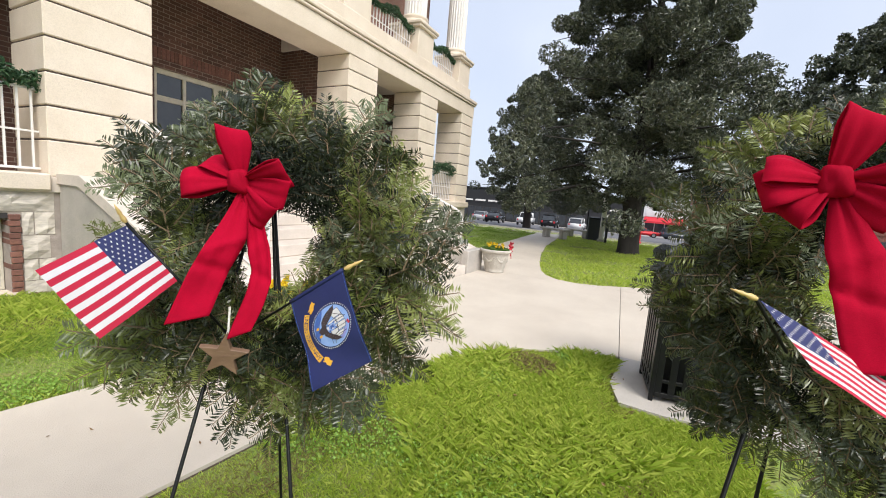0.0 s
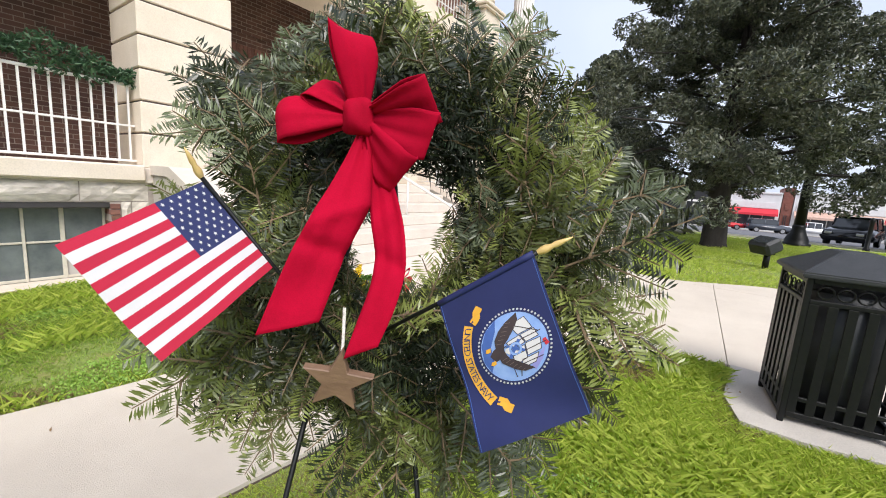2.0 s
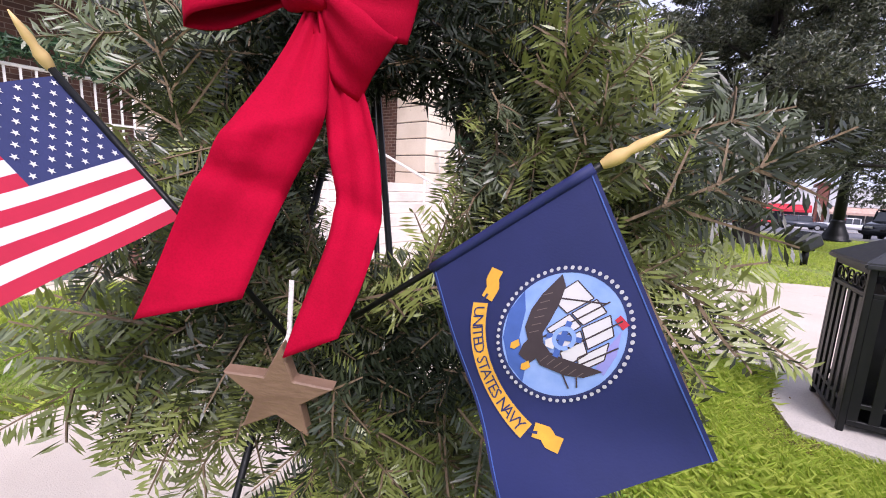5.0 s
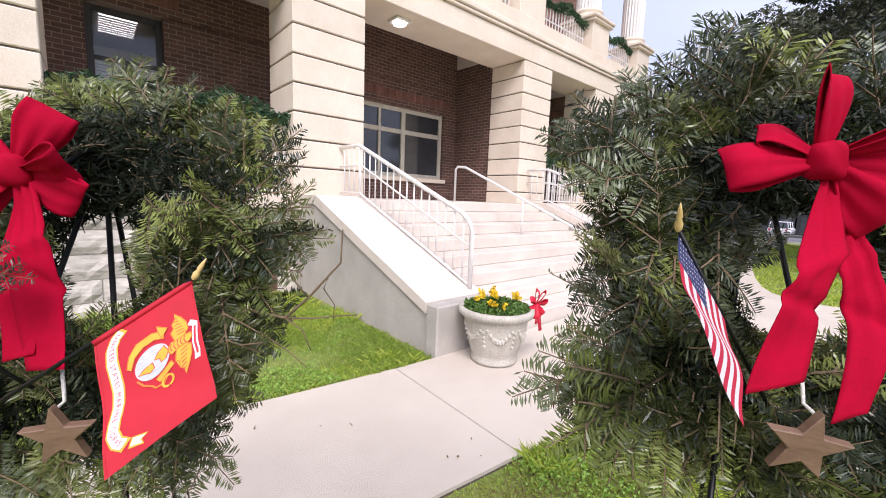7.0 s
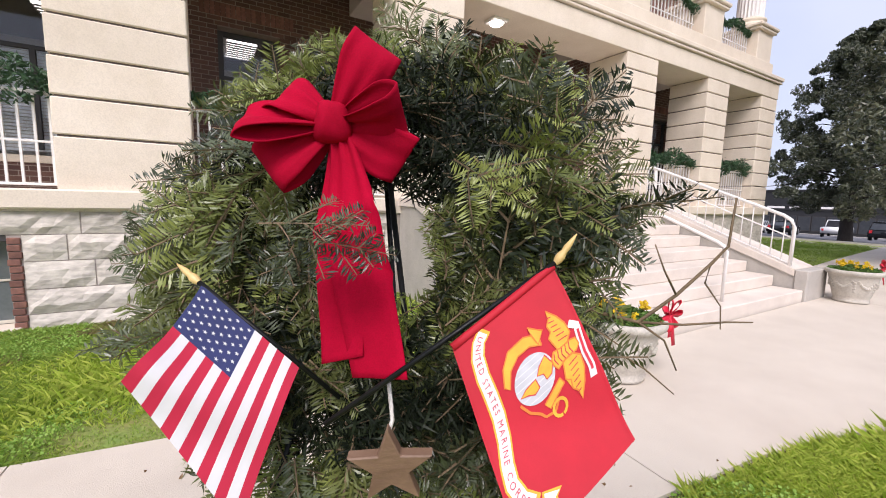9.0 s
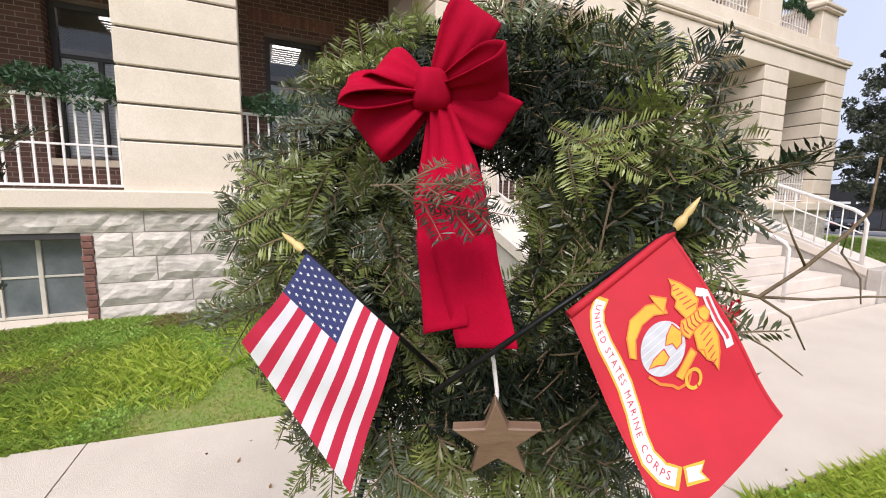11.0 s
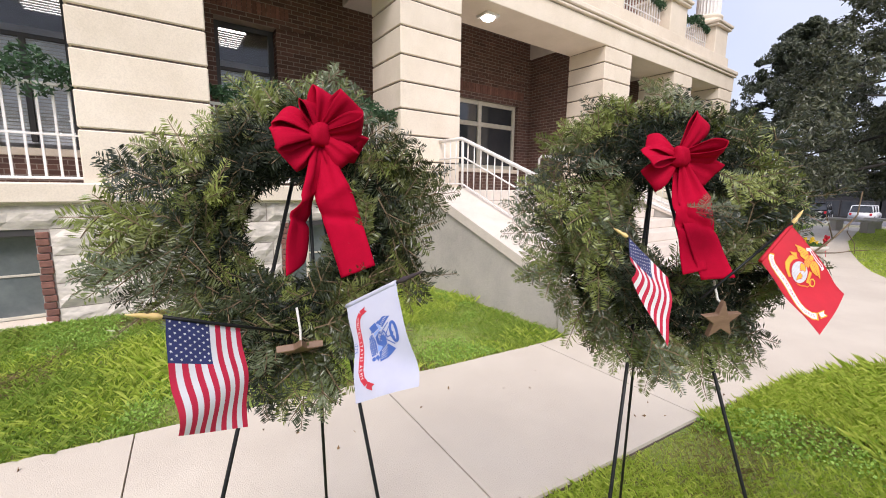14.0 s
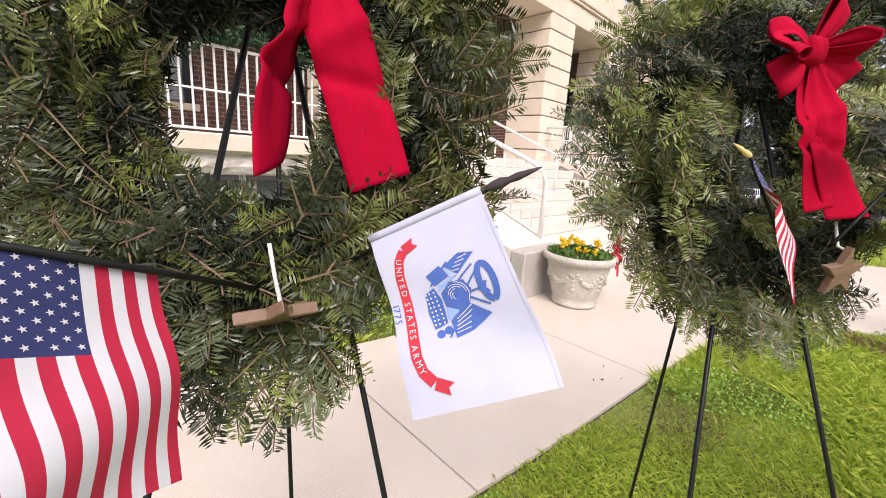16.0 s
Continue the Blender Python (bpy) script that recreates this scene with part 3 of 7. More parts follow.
def rough_block(x0, x1, z0, z1, seed):
    """A stone with a hammered, uneven face."""
    rnd = random.Random(seed)
    b = bmesh.new()
    nx, nz = max(2, int((x1 - x0) / 0.09)), max(2, int((z1 - z0) / 0.08))
    gridv = [[None] * (nz + 1) for _ in range(nx + 1)]
    for i in range(nx + 1):
        for k in range(nz + 1):
            edge = i in (0, nx) or k in (0, nz)
            d = 0.0 if edge else rnd.uniform(0.012, 0.05)
            gridv[i][k] = b.verts.new((x0 + (x1 - x0) * i / nx + (0 if edge else rnd.uniform(-.02, .02)), FY + 0.012 - d, z0 + (z1 - z0) * k / nz + (0 if edge else rnd.uniform(-.015, .015))))
    for i in range(nx):
        for k in range(nz):
            b.faces.new((gridv[i][k], gridv[i + 1][k], gridv[i + 1][k + 1], gridv[i][k + 1]))
    e = [b.verts.new((x, FY + 0.1, z)) for x, z in ((x0, z0), (x1, z0), (x1, z1), (x0, z1))]
    c = [gridv[0][0], gridv[nx][0], gridv[nx][nz], gridv[0][nz]]
    rows = [[gridv[i][0] for i in range(nx + 1)], [gridv[nx][k] for k in range(nz + 1)], [gridv[i][nz] for i in range(nx, -1, -1)], [gridv[0][k] for k in range(nz, -1, -1)]]
    for r, a, d in zip(rows, e, e[1:] + e[:1]):
        b.faces.new(r[::-1] + [a, d])
    return b


rnd = random.Random(4)
seed = 0
for za, zb in ((-0.12, 0.13), (0.13, 0.40), (0.40, 0.70), (0.70, 0.985), (0.985, 1.25)):
    x = -7.0 + rnd.uniform(-.3, 0)
    while x < 2.6:
        w = rnd.uniform(0.55, 1.15) if za < 0.9 else rnd.uniform(1.2, 1.9)
        xe = min(x + w, 2.62)
        spans = [(x, xe)]
        if za < 0.98:
            for h in W_HOLES:
                nxt = []
                for a, b in spans:
                    if b <= h[0] - 0.11 or a >= h[1] + 0.11:
                        nxt.append((a, b))
                    else:
                        if a < h[0] - 0.16:
                            nxt.append((a, h[0] - 0.11))
                        if b > h[1] + 0.16:
                            nxt.append((h[1] + 0.11, b))
                spans = nxt
        for a, b in spans:
            if b - a > 0.08:
                seed += 1
                part("stone_block", rough_block(a + 0.006, b - 0.006, za + 0.005, zb - 0.005, seed), M_ASHLAR, base)
        x = xe + 0.001
for h in W_HOLES:                                            # worn brick jambs
    for k in range(13):
        z = h[2] + 0.01 + k * 0.075
        for a, b in ((h[0] - 0.105, h[0] - 0.004), (h[1] + 0.004, h[1] + 0.105)):
            dx = rnd.uniform(-0.008, 0.008)
            part("brick", box(a + dx, b + dx, FY - 0.005, FY + 0.3, z, z + 0.066, 0.006), M_SOLDIER, base)


def basement_window(i, h):
    x0, x1, z0, z1 = h
    w = empty("window_%d" % i, (0, 0, 0), "old cream-framed basement window with dusty panes", "window", "basement windows", "structure")
    y = FY + 0.22
    part("backing", box(x0, x1, y + 0.2, y + 0.22, z0, z1), M_FRAMED, w)
    part("window_sill", box(x0 - 0.06, x1 + 0.06, FY - 0.10, y, z0 - 0.1, z0 + 0.03, 0.012), M_TRIM, w)
    part("lintel", box(x0 - 0.01, x1 + 0.01, FY + 0.03, y + 0.05, z1 - 0.07, z1 + 0.01, 0.005), M_FRAMED, w)
    xs = [x0 + 0.02 + (x1 - x0 - 0.04) * f for f in (0, 0.21, 0.45, 0.70, 1.0)]
    for k, x in enumerate(xs):
        wd = 0.022 if k in (1, 3) else 0.014
        part("mullion", box(x - wd, x + wd, y, y + 0.06, z0 + 0.03, z1 - 0.06, 0.004), M_FRAME, w)
    zm = z0 + (z1 - z0) * 0.50
    part("transom", box(xs[0], xs[-1], y + 0.01, y + 0.05, zm - 0.012, zm + 0.012, 0.003), M_FRAME, w)
    part("rail", box(xs[0], xs[-1], y + 0.005, y + 0.055, z0 + 0.03, z0 + 0.065, 0.003), M_FRAME, w)
    for k, (a, b) in enumerate(zip(xs, xs[1:])):
        for c, d in ((z0 + 0.065, zm - 0.012), (zm + 0.012, z1 - 0.06)):
            part("pane", box(a + 0.012, b - 0.012, y + 0.025, y + 0.032, c, d), M_PANEB if k == (3 if i == 21 else 0) and c < zm else M_PANEG, w)


basement_window(20, W_HOLES[0])
basement_window(21, W_HOLES[1])


def railing(name, x0, x1, y, z0, z1, label, step=0.125, mids=(0.47,)):
    r = empty(name, (0, 0, 0), label, "railing", "porch railings")
    part("top_rail", box(x0, x1, y - 0.02, y + 0.02, z1 - 0.035, z1, 0.006), M_WHITE, r)
    part("bottom_rail", box(x0, x1, y - 0.018, y + 0.018, z0, z0 + 0.03, 0.005), M_WHITE, r)
    for m in mids:
        zz = z0 + (z1 - z0) * m
        part("middle_rail", box(x0, x1, y - 0.012, y + 0.012, zz - 0.012, zz + 0.012, 0.003), M_WHITE, r)
    n = max(2, int((x1 - x0) / step))
    src = None
    for k in range(n):
        x = x0 + (k + 0.5) * (x1 - x0) / n
        if src is None:
            src = part("baluster", box(-0.011, 0.011, -0.011, 0.011, z0 + 0.03, z1 - 0.035), M_WHITE, r)
            src.location = (x, y, 0)
        else:
            o = new("baluster", src.data)
            o.parent, o.location = r, (x, y, 0)
    return r


BAYS = [(-5.2, -1.29), (-0.05, 2.575), (9.0, 11.15), (12.2, 14.05)]
for x0, x1 in BAYS:
    railing("porch_railing", x0, x1, FY + 0.24, 1.5, 2.50, "white painted steel railing between porch piers")


# leaf clusters for garlands, planters and trees
def leaf_cloud(pts, size, aspect, mat, name, parent, seed, droop=0.0, bend=0.25):
    """Many small leaves, two triangles each, at the points given."""
    rs = np.random.RandomState(seed)
    P = np.asarray(pts)
    n = len(P)
    d = rs.normal(size=(n, 3))
    d[:, 2] -= droop
    d /= np.linalg.norm(d, axis=1)[:, None]
    q = rs.normal(size=(n, 3))
    s = np.cross(d, q)
    s /= np.linalg.norm(s, axis=1)[:, None]
    nn = np.cross(d, s)
    L = size * rs.uniform(0.6, 1.3, (n, 1))
    W = L * aspect * 0.5
    a = P - d * L * 0.5
    b = P + d * L * 0.5 - nn * L * bend * 0.4
    m = P + nn * L * bend * 0.4
    V = np.stack([a, m + s * W, b, m - s * W], 1).reshape(-1, 3)
    F = np.arange(4 * n).reshape(n, 4)
    return pydata(name, V, F, mat, parent)


def garland(x0, x1, y, z, seed, sag=0.05, thick=0.12):
    gl = empty("garland", (0, 0, 0), "green evergreen garland laid along the white railing", "garland", "garlands")
    rs = np.random.RandomState(seed)
    n = int((x1 - x0) * 900)
    u = rs.uniform(0, 1, n)
    x = x0 + u * (x1 - x0)
    th = thick * (1 + 0.35 * np.sin(x * 5.1 + seed) + 0.25 * np.sin(x * 13 + seed))
    an = rs.uniform(0, 2 * math.pi, n)
    rr = np.sqrt(rs.uniform(0, 1, n)) * th
    zc = z - sag * np.sin(u * math.pi * 2.5) - 0.02
    P = np.stack([x, y + rr * np.cos(an) * 0.9, zc + rr * np.sin(an)], 1)
    leaf_cloud(P, 0.085, 0.34, M_GARL, "foliage", gl, seed)
    part("wire", tube([(x0, y, z), ((x0 + x1) / 2, y, z - 0.01), (x1, y, z)], 0.012, 6), M_GARL, gl)


for k, (x0, x1) in enumerate(BAYS):
    garland(x0, x1 + 0.05, FY + 0.2, 2.64, 10 + k, 0.05, 0.175)

# upper balustrade, pedestals and columns
SET = FY + 0.28
for k, (x0, x1) in enumerate(PIERS):
    pd = empty("pedestal", (0, 0, 0), "cream stone pedestal with a moulded cap", "pedestal", "balcony pedestals", "structure")
    part("die", box(x0 + 0.06, x1 - 0.06, SET, SET + 0.95, 5.33, 6.62, 0.015), M_TRIM, pd)
    part("cap", box(x0 - 0.02, x1 + 0.02, SET - 0.08, SET + 1.03, 6.62, 6.70, 0.02), M_TRIM, pd)
    part("cap", box(x0 - 0.06, x1 + 0.06, SET - 0.12, SET + 1.07, 6.70, 6.80, 0.025), M_TRIM, pd)
    cl = empty("column", ((x0 + x1) / 2, SET + 0.48, 6.8), "white fluted stone column on a round base", "column", "portico columns", "structure")
    part("base", lathe([(0.44, 0), (0.47, 0.05), (0.47, 0.10), (0.41, 0.13), (0.40, 0.17), (0.43, 0.20), (0.43, 0.25), (0.38, 0.29)], 32), M_TRIM, cl)
    sh = bmesh.new()
    N = 96
    rings = []
    for z, r in ((0.29, 0.355), (1.5, 0.355), (4.0, 0.33), (6.0, 0.30)):
        rings.append([sh.verts.new(((r - 0.028 * abs(math.sin(12 * a))) * math.cos(a), (r - 0.028 * abs(math.sin(12 * a))) * math.sin(a), z)) for a in [i * 2 * math.pi / N + 0.001 for i in range(N)]])
    for A, B in zip(rings, rings[1:]):
        for i in range(N):
            sh.faces.new((A[i], A[(i + 1) % N], B[(i + 1) % N], B[i]))
    part("shaft", sh, M_WHITE, cl)
for x0, x1 in [(-5, -1.3), (-0.05, 2.57), (3.76, 7.9), (9.0, 11.15), (12.2, 14.05)]:
    railing("balcony_railing", x0, x1, SET + 0.25, 5.85, 6.58, "white painted balcony railing", 0.13, (0.4,))
    garland(x0, x1, SET + 0.22, 6.60, int(30 + x0 * 3), 0.08, 0.11)
wall_up = wall_with_holes("wall_upper", -14, 15.05, BACK, BACK + 0.4, 5.6, 14.0, [(0.4, 1.5, 6.4, 9.5), (5, 6.6, 6.2, 9.8), (10, 11.2, 6.4, 9.5)], M_UPBRICK, "red brick upper storey wall")
balcony = tagged(part("balcony_floor", box(-14, 15.0, FY + 0.5, BACK, 5.6, 5.72), M_SOFFIT), "stone balcony floor", "floor", kind="structure")
tagged(part("wall_east", box(14.7, 15.05, BACK, 24, -0.2, 14.0), M_UPBRICK), "red brick end wall of the courthouse", "wall", kind="structure")
tagged(part("roof", box(-14.5, 15.4, BACK - 2.4, 24, 13.2, 14.4, 0.1), M_TRIM), "cream cornice and flat roof of the courthouse", "roof", kind="structure")

# stairs
stairs = empty("stairs", (0, 0, 0), "broad pale stone stairs up to the porch", "stairs", kind="structure")
NS, RUN = 8, 0.40
for k in range(NS):
    y = 4.42 + k * RUN
    part("step", box(3.44, 8.14, y, min(y + 0.55, FY + 0.2) if k < NS - 1 else FY + 0.02, k * LAND / NS - (0.1 if k == 0 else 0.0), (k + 1) * LAND / NS - 0.002, 0.012), M_STEP, stairs)
part("stair_core", side_prism([(4.6, -0.1), (FY, -0.1), (FY, LAND - 0.2), (7.2, LAND - 0.2)], 3.44, 8.14), M_STEP, stairs)
for x0, x1 in ((2.64, 3.44), (8.14, 8.94)):
    ck = empty("cheek_wall", (0, 0, 0), "grey concrete stair cheek wall with a sloping cap", "wall", "stair cheek walls", "structure")
    part("panel", side_prism([(4.56, -0.15), (FY, -0.15), (FY, 1.34), (7.15, 1.34), (4.56, 0.38)], x0 + 0.03, x1 - 0.03), M_CONC2, ck)
    part("end_block", box(x0, x1, 4.38, 4.555, -0.1, 0.49, 0.015), M_CONC2, ck)
    b = side_prism([(4.56, 0.385), (4.56, 0.492), (7.1, 1.47), (FY, 1.47), (FY, 1.345), (7.15, 1.345)], x0, x1)
    part("sloping_cap", b, M_STEP, ck, "pale stone sloping cap")


def stair_rail(x, label):
    r = empty("handrail", (0, 0, 0), label, "railing", "stair handrails")
    lo, hi = (4.66, 0.49), (7.1, 1.47)
    sl = (hi[1] - lo[1]) / (hi[0] - lo[0])
    top = [(x, lo[0], 0.47), (x, lo[0], 1.15), (x, lo[0] + 0.05, 1.27), (x, lo[0] + 0.16, 1.345), (x, lo[0] + 0.3, 1.345 + 0.14 * sl), (x, 7.02, 2.20), (x, 7.12, 2.235), (x, FY + 0.02, 2.235)]
    part("top_rail", tube(top, 0.028, 10), M_WHITE, r)
    part("middle_rail", tube([(x, lo[0], 0.98), (x, 7.05, 1.94), (x, FY, 1.94)], 0.013, 6), M_WHITE, r)
    part("bottom_rail", tube([(x, lo[0], 0.56), (x, 7.08, 1.53), (x, FY, 1.53)], 0.014, 6), M_WHITE, r)
    n = 19
    for k in range(n):
        y = lo[0] + 0.13 + k * (FY - lo[0] - 0.13) / n
        zb = 0.56 + (y - lo[0]) * 0.401 if y < 7.08 else 1.53
        zt = min(1.345 + max(0, y - lo[0] - 0.16) * sl, 2.235)
        part("baluster", tube([(x, y, zb), (x, y, zt)], 0.0095, 6), M_WHITE, r)
    for y, za, zb in ((7.08, 1.46, 2.22),):
        part("post", tube([(x, y, za), (x, y, zb)], 0.02, 8), M_WHITE, r)
    return r


stair_rail(3.33, "white painted tubular stair handrail with balusters")
stair_rail(8.24, "white painted tubular stair handrail with balusters")
mid = empty("centre_handrail", (0, 0, 0), "white tubular centre handrail on the stairs", "railing", "stair handrails")
part("top_rail", tube([(6.05, 7.9, 1.42), (6.05, 7.9, 2.10), (6.05, 7.84, 2.15), (6.05, 7.6, 2.13), (6.05, 4.75, 0.98), (6.05, 4.66, 0.93), (6.05, 4.62, 0.86), (6.05, 4.62, 0.18)], 0.024, 8), M_WHITE, mid)
part("post", tube([(6.05, 6.1, 0.86), (6.05, 6.1, 1.52)], 0.02, 8), M_WHITE, mid)


# ---- wreaths on easels ----
def sprig_mesh(name, mat, seed, length=0.17, sides=3, needle=0.024, step=0.0019):
    """A fir twig: a stem with side shoots, each thickly set with flat needles that grow out of it."""
    rs = random.Random(seed)
    V, F, MI = [], [], []

    def shoot(p, d, L, root=None):
        bend = Vector((rs.uniform(-0.2, 0.2), rs.uniform(-0.2, 0.2), rs.uniform(-0.25, 0.1)))
        side = d.cross(Vector((0, 0, 1))).normalized()
        upv = side.cross(d).normalized()
        n = int(L / step / 2)
        first = len(V)
        for i in range(n):
            f = i / n
            q = p + d * (L * f) + bend * (L * f * f * 0.6)
            for j in range(3):
                V.append(q + 0.0017 * (1 - 0.5 * f) * (side * math.cos(j * 2.1) + upv * math.sin(j * 2.1)))
        if root is not None:
            F.append((root, first, first + 1))
            MI.append(1)
        for i in range(n):
            f, k = i / n, first + 3 * i
            if i < n - 1:
                for j in range(3):
                    F.append((k + j, k + (j + 1) % 3, k + 3 + (j + 1) % 3, k + 3 + j))
                    MI.append(1)
            for h in (0, 1):
                ang = h * math.pi + rs.gauss(0.18, 0.36) * rs.choice((-1, 1))
                out = side * math.cos(ang) + upv * abs(math.sin(ang)) * rs.choice((1, 1, 1, -0.5))
                nl = needle * rs.uniform(0.8, 1.12) * (1.0 - 0.55 * max(0, f - 0.8) / 0.2)
                dirn = (out + d * rs.uniform(0.3, 0.6)).normalized()
                a = V[k + (0 if h == 0 else 2)]
                b = a + dirn * nl
                w = dirn.cross(upv + Vector((rs.uniform(-.6, .6), rs.uniform(-.6, .6), rs.uniform(-.6, .6)))).normalized() * 0.0016
                m, e = a.lerp(b, 0.6), len(V)
                V.extend([m + w, b, m - w])
                F.append((k + (0 if h == 0 else 2), e, e + 1, e + 2))
                MI.append(0)
        return first, n

    first, n = shoot(Vector((0, 0, 0)), Vector((1, 0, 0)), length)
    for k in range(sides):
        for sg in (-1, 1):
            if rs.random() < 0.85:
                i = first + 3 * min(n - 1, int(n * (0.25 + 0.2 * k + rs.uniform(-0.06, 0.06))))
                a = rs.uniform(0.65, 0.95) * sg
                shoot(V[i].copy(), Vector((math.cos(a), math.sin(a), rs.uniform(-0.2, 0.3))).normalized(), length * rs.uniform(0.32, 0.52) * (1 - 0.15 * k), i)
    me = bpy.data.meshes.new(name)
    me.from_pydata([tuple(v) for v in V], [], F)
    me.update()
    me.materials.append(mat)
    me.materials.append(M_STEM)
    me.polygons.foreach_set("material_index", MI)
    return me


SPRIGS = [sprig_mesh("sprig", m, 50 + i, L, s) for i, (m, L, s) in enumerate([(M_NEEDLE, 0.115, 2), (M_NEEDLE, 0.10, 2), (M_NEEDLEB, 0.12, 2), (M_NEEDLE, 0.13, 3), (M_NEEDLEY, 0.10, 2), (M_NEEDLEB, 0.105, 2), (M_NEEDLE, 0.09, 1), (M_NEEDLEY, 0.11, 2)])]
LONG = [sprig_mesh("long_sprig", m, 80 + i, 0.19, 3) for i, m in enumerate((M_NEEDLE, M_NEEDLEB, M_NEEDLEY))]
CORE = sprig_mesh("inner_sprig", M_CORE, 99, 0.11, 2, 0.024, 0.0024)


def turned(p, d, roll, s):
    """A pose with its x axis along d, rolled about it."""
    q = Vector(d).to_track_quat("X", "Z").to_matrix().to_4x4()
    return Matrix.Translation(p) @ q @ Matrix.Rotation(roll, 4, "X") @ Matrix.Scale(s, 4)


def facing(p, d, roll, s):
    """A pose with its x axis along d and its flat side towards the wreath's face, rolled a little."""
    x = Vector(d).normalized()
    z = Vector((0, -1, 0.25))
    z = z - x * z.dot(x)
    z = z.normalized() if z.length > 0.05 else Vector((0, 0, 1))
    q = Matrix((x, z.cross(x), z)).transposed().to_4x4()
    return Matrix.Translation(p) @ q @ Matrix.Rotation(roll, 4, "X") @ Matrix.Scale(s, 4)


def wreath(at, rz, lean, seed, label, ring=(0.185, 0.195), tube_r=0.085, strays=(), n=300, size=1.0):
    """A fir wreath: wire ring, inner twigs coloured near black as shade, and outer sprigs that spiral round the ring.
    Its face looks along its own -y.
    """
    rs = random.Random(seed)
    w = empty("wreath", at, label, "wreath", "memorial wreaths", rz=rz)
    w.matrix_basis = pose(*at, lean, 0, 0).to_translation() and Matrix.Translation(at) @ Matrix.Rotation(radians(rz), 4, "Z") @ Matrix.Rotation(radians(lean), 4, "X")
    rx, rz2 = ring
    part("wire_ring", tube([(rx * math.cos(a), 0, rz2 * math.sin(a)) for a in [k * math.pi / 16 for k in range(32)]], 0.006, 6, closed=True), M_BLACK, w)

    def place(me, name, a, phi, out, along, s, tr):
        c = Vector((rx * math.cos(a), 0, rz2 * math.sin(a)))
        e = Vector((math.cos(a), 0, math.sin(a)))
        tang = Vector((-math.sin(a), 0, math.cos(a)))
        rad = e * math.cos(phi) + Vector((0, -0.55, 0)) * math.sin(phi)
        p = c + rad * tr
        d = (rad * out + tang * along + Vector((rs.uniform(-.25, .25), rs.uniform(-.12, .2), rs.uniform(-.25, .2)))).normalized()
        o = new(name, me)
        o.parent = w
        o.matrix_basis = facing(p, d, rs.gauss(0, 0.6), s * size)

    nr = np.random.RandomState(seed)                          # twigs packed inside the ring, blackened in colour for the shade there
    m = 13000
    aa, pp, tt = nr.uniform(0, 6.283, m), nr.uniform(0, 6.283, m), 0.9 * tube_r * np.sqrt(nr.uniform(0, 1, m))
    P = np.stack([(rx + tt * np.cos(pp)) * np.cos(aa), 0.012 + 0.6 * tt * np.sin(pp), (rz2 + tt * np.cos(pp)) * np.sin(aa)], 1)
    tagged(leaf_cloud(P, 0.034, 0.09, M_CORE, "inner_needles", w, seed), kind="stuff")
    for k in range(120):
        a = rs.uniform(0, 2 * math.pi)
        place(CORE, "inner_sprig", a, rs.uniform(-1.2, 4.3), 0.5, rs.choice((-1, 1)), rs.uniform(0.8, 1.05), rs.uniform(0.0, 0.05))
    for k in range(n):
        a = (k * 2.399963 + rs.uniform(-.15, .15)) % (2 * math.pi)
        phi = rs.uniform(-0.7, 3.3)
        inner = phi > 1.9
        al = rs.choice((1, 1, -1)) * rs.uniform(0.5, 1.0)
        if abs(a - 1.57) < 0.75 and phi > 0.0:               # keep clear of the bow
            phi = rs.uniform(-1.1, 0.0)
            inner = False
        elif 4.2 < a < 5.6 and 0.9 < phi < 2.3 and tube_r > 0.07:      # lie flat behind the star and the flags
            phi = rs.choice((rs.uniform(-0.7, 0.9), rs.uniform(2.3, 3.3)))
        elif abs(a - 1.57) < 1.35 and phi > 0.1:
            al = -abs(al) if a < 1.57 else abs(al)
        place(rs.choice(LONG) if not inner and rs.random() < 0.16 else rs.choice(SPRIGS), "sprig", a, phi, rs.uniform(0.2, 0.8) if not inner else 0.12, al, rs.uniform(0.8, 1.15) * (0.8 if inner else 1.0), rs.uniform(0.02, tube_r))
    for a, out in strays:
        a = radians(a)
        for _ in range(2):
            place(rs.choice(LONG), "long_sprig", a + rs.uniform(-.08, .08), rs.uniform(-0.3, 0.5) if abs(a - 1.57) > 0.8 else -0.5, out, rs.uniform(-.35, .35), rs.uniform(0.9, 1.1) * (1.25 if out > 1.25 else 1.0), 0.05)
    return w


def easel(apex, left, right, back, label="black wire tripod easel holding a wreath"):
    """A wire tripod from its top and its three feet, in plan."""
    e = empty("easel", (0, 0, 0), label, "easel", "wreath easels")
    top = Vector(apex)
    for name, f in (("leg", left), ("leg", right), ("back_leg", back)):
        foot = Vector((f[0], f[1], -0.03))
        part(name, tube([foot, top], 0.0038, 8), M_BLACK, e)
        part("foot_cap", tube([foot, foot.lerp(top, 0.03)], 0.0055, 8), M_BLACK, e)
    l, r = Vector((*left, 0)).lerp(top, 0.66), Vector((*right, 0)).lerp(top, 0.66)
    d = (l + r) / 2 - top
    d.z = 0
    d.normalize()
    part("hanging_hook", tube([top, top + d * 0.05 + Vector((0, 0, -0.01)), top + d * 0.09 + Vector((0, 0, -0.035)), top + d * 0.11 + Vector((0, 0, -0.01))], 0.004, 6), M_BLACK, e)
    return e


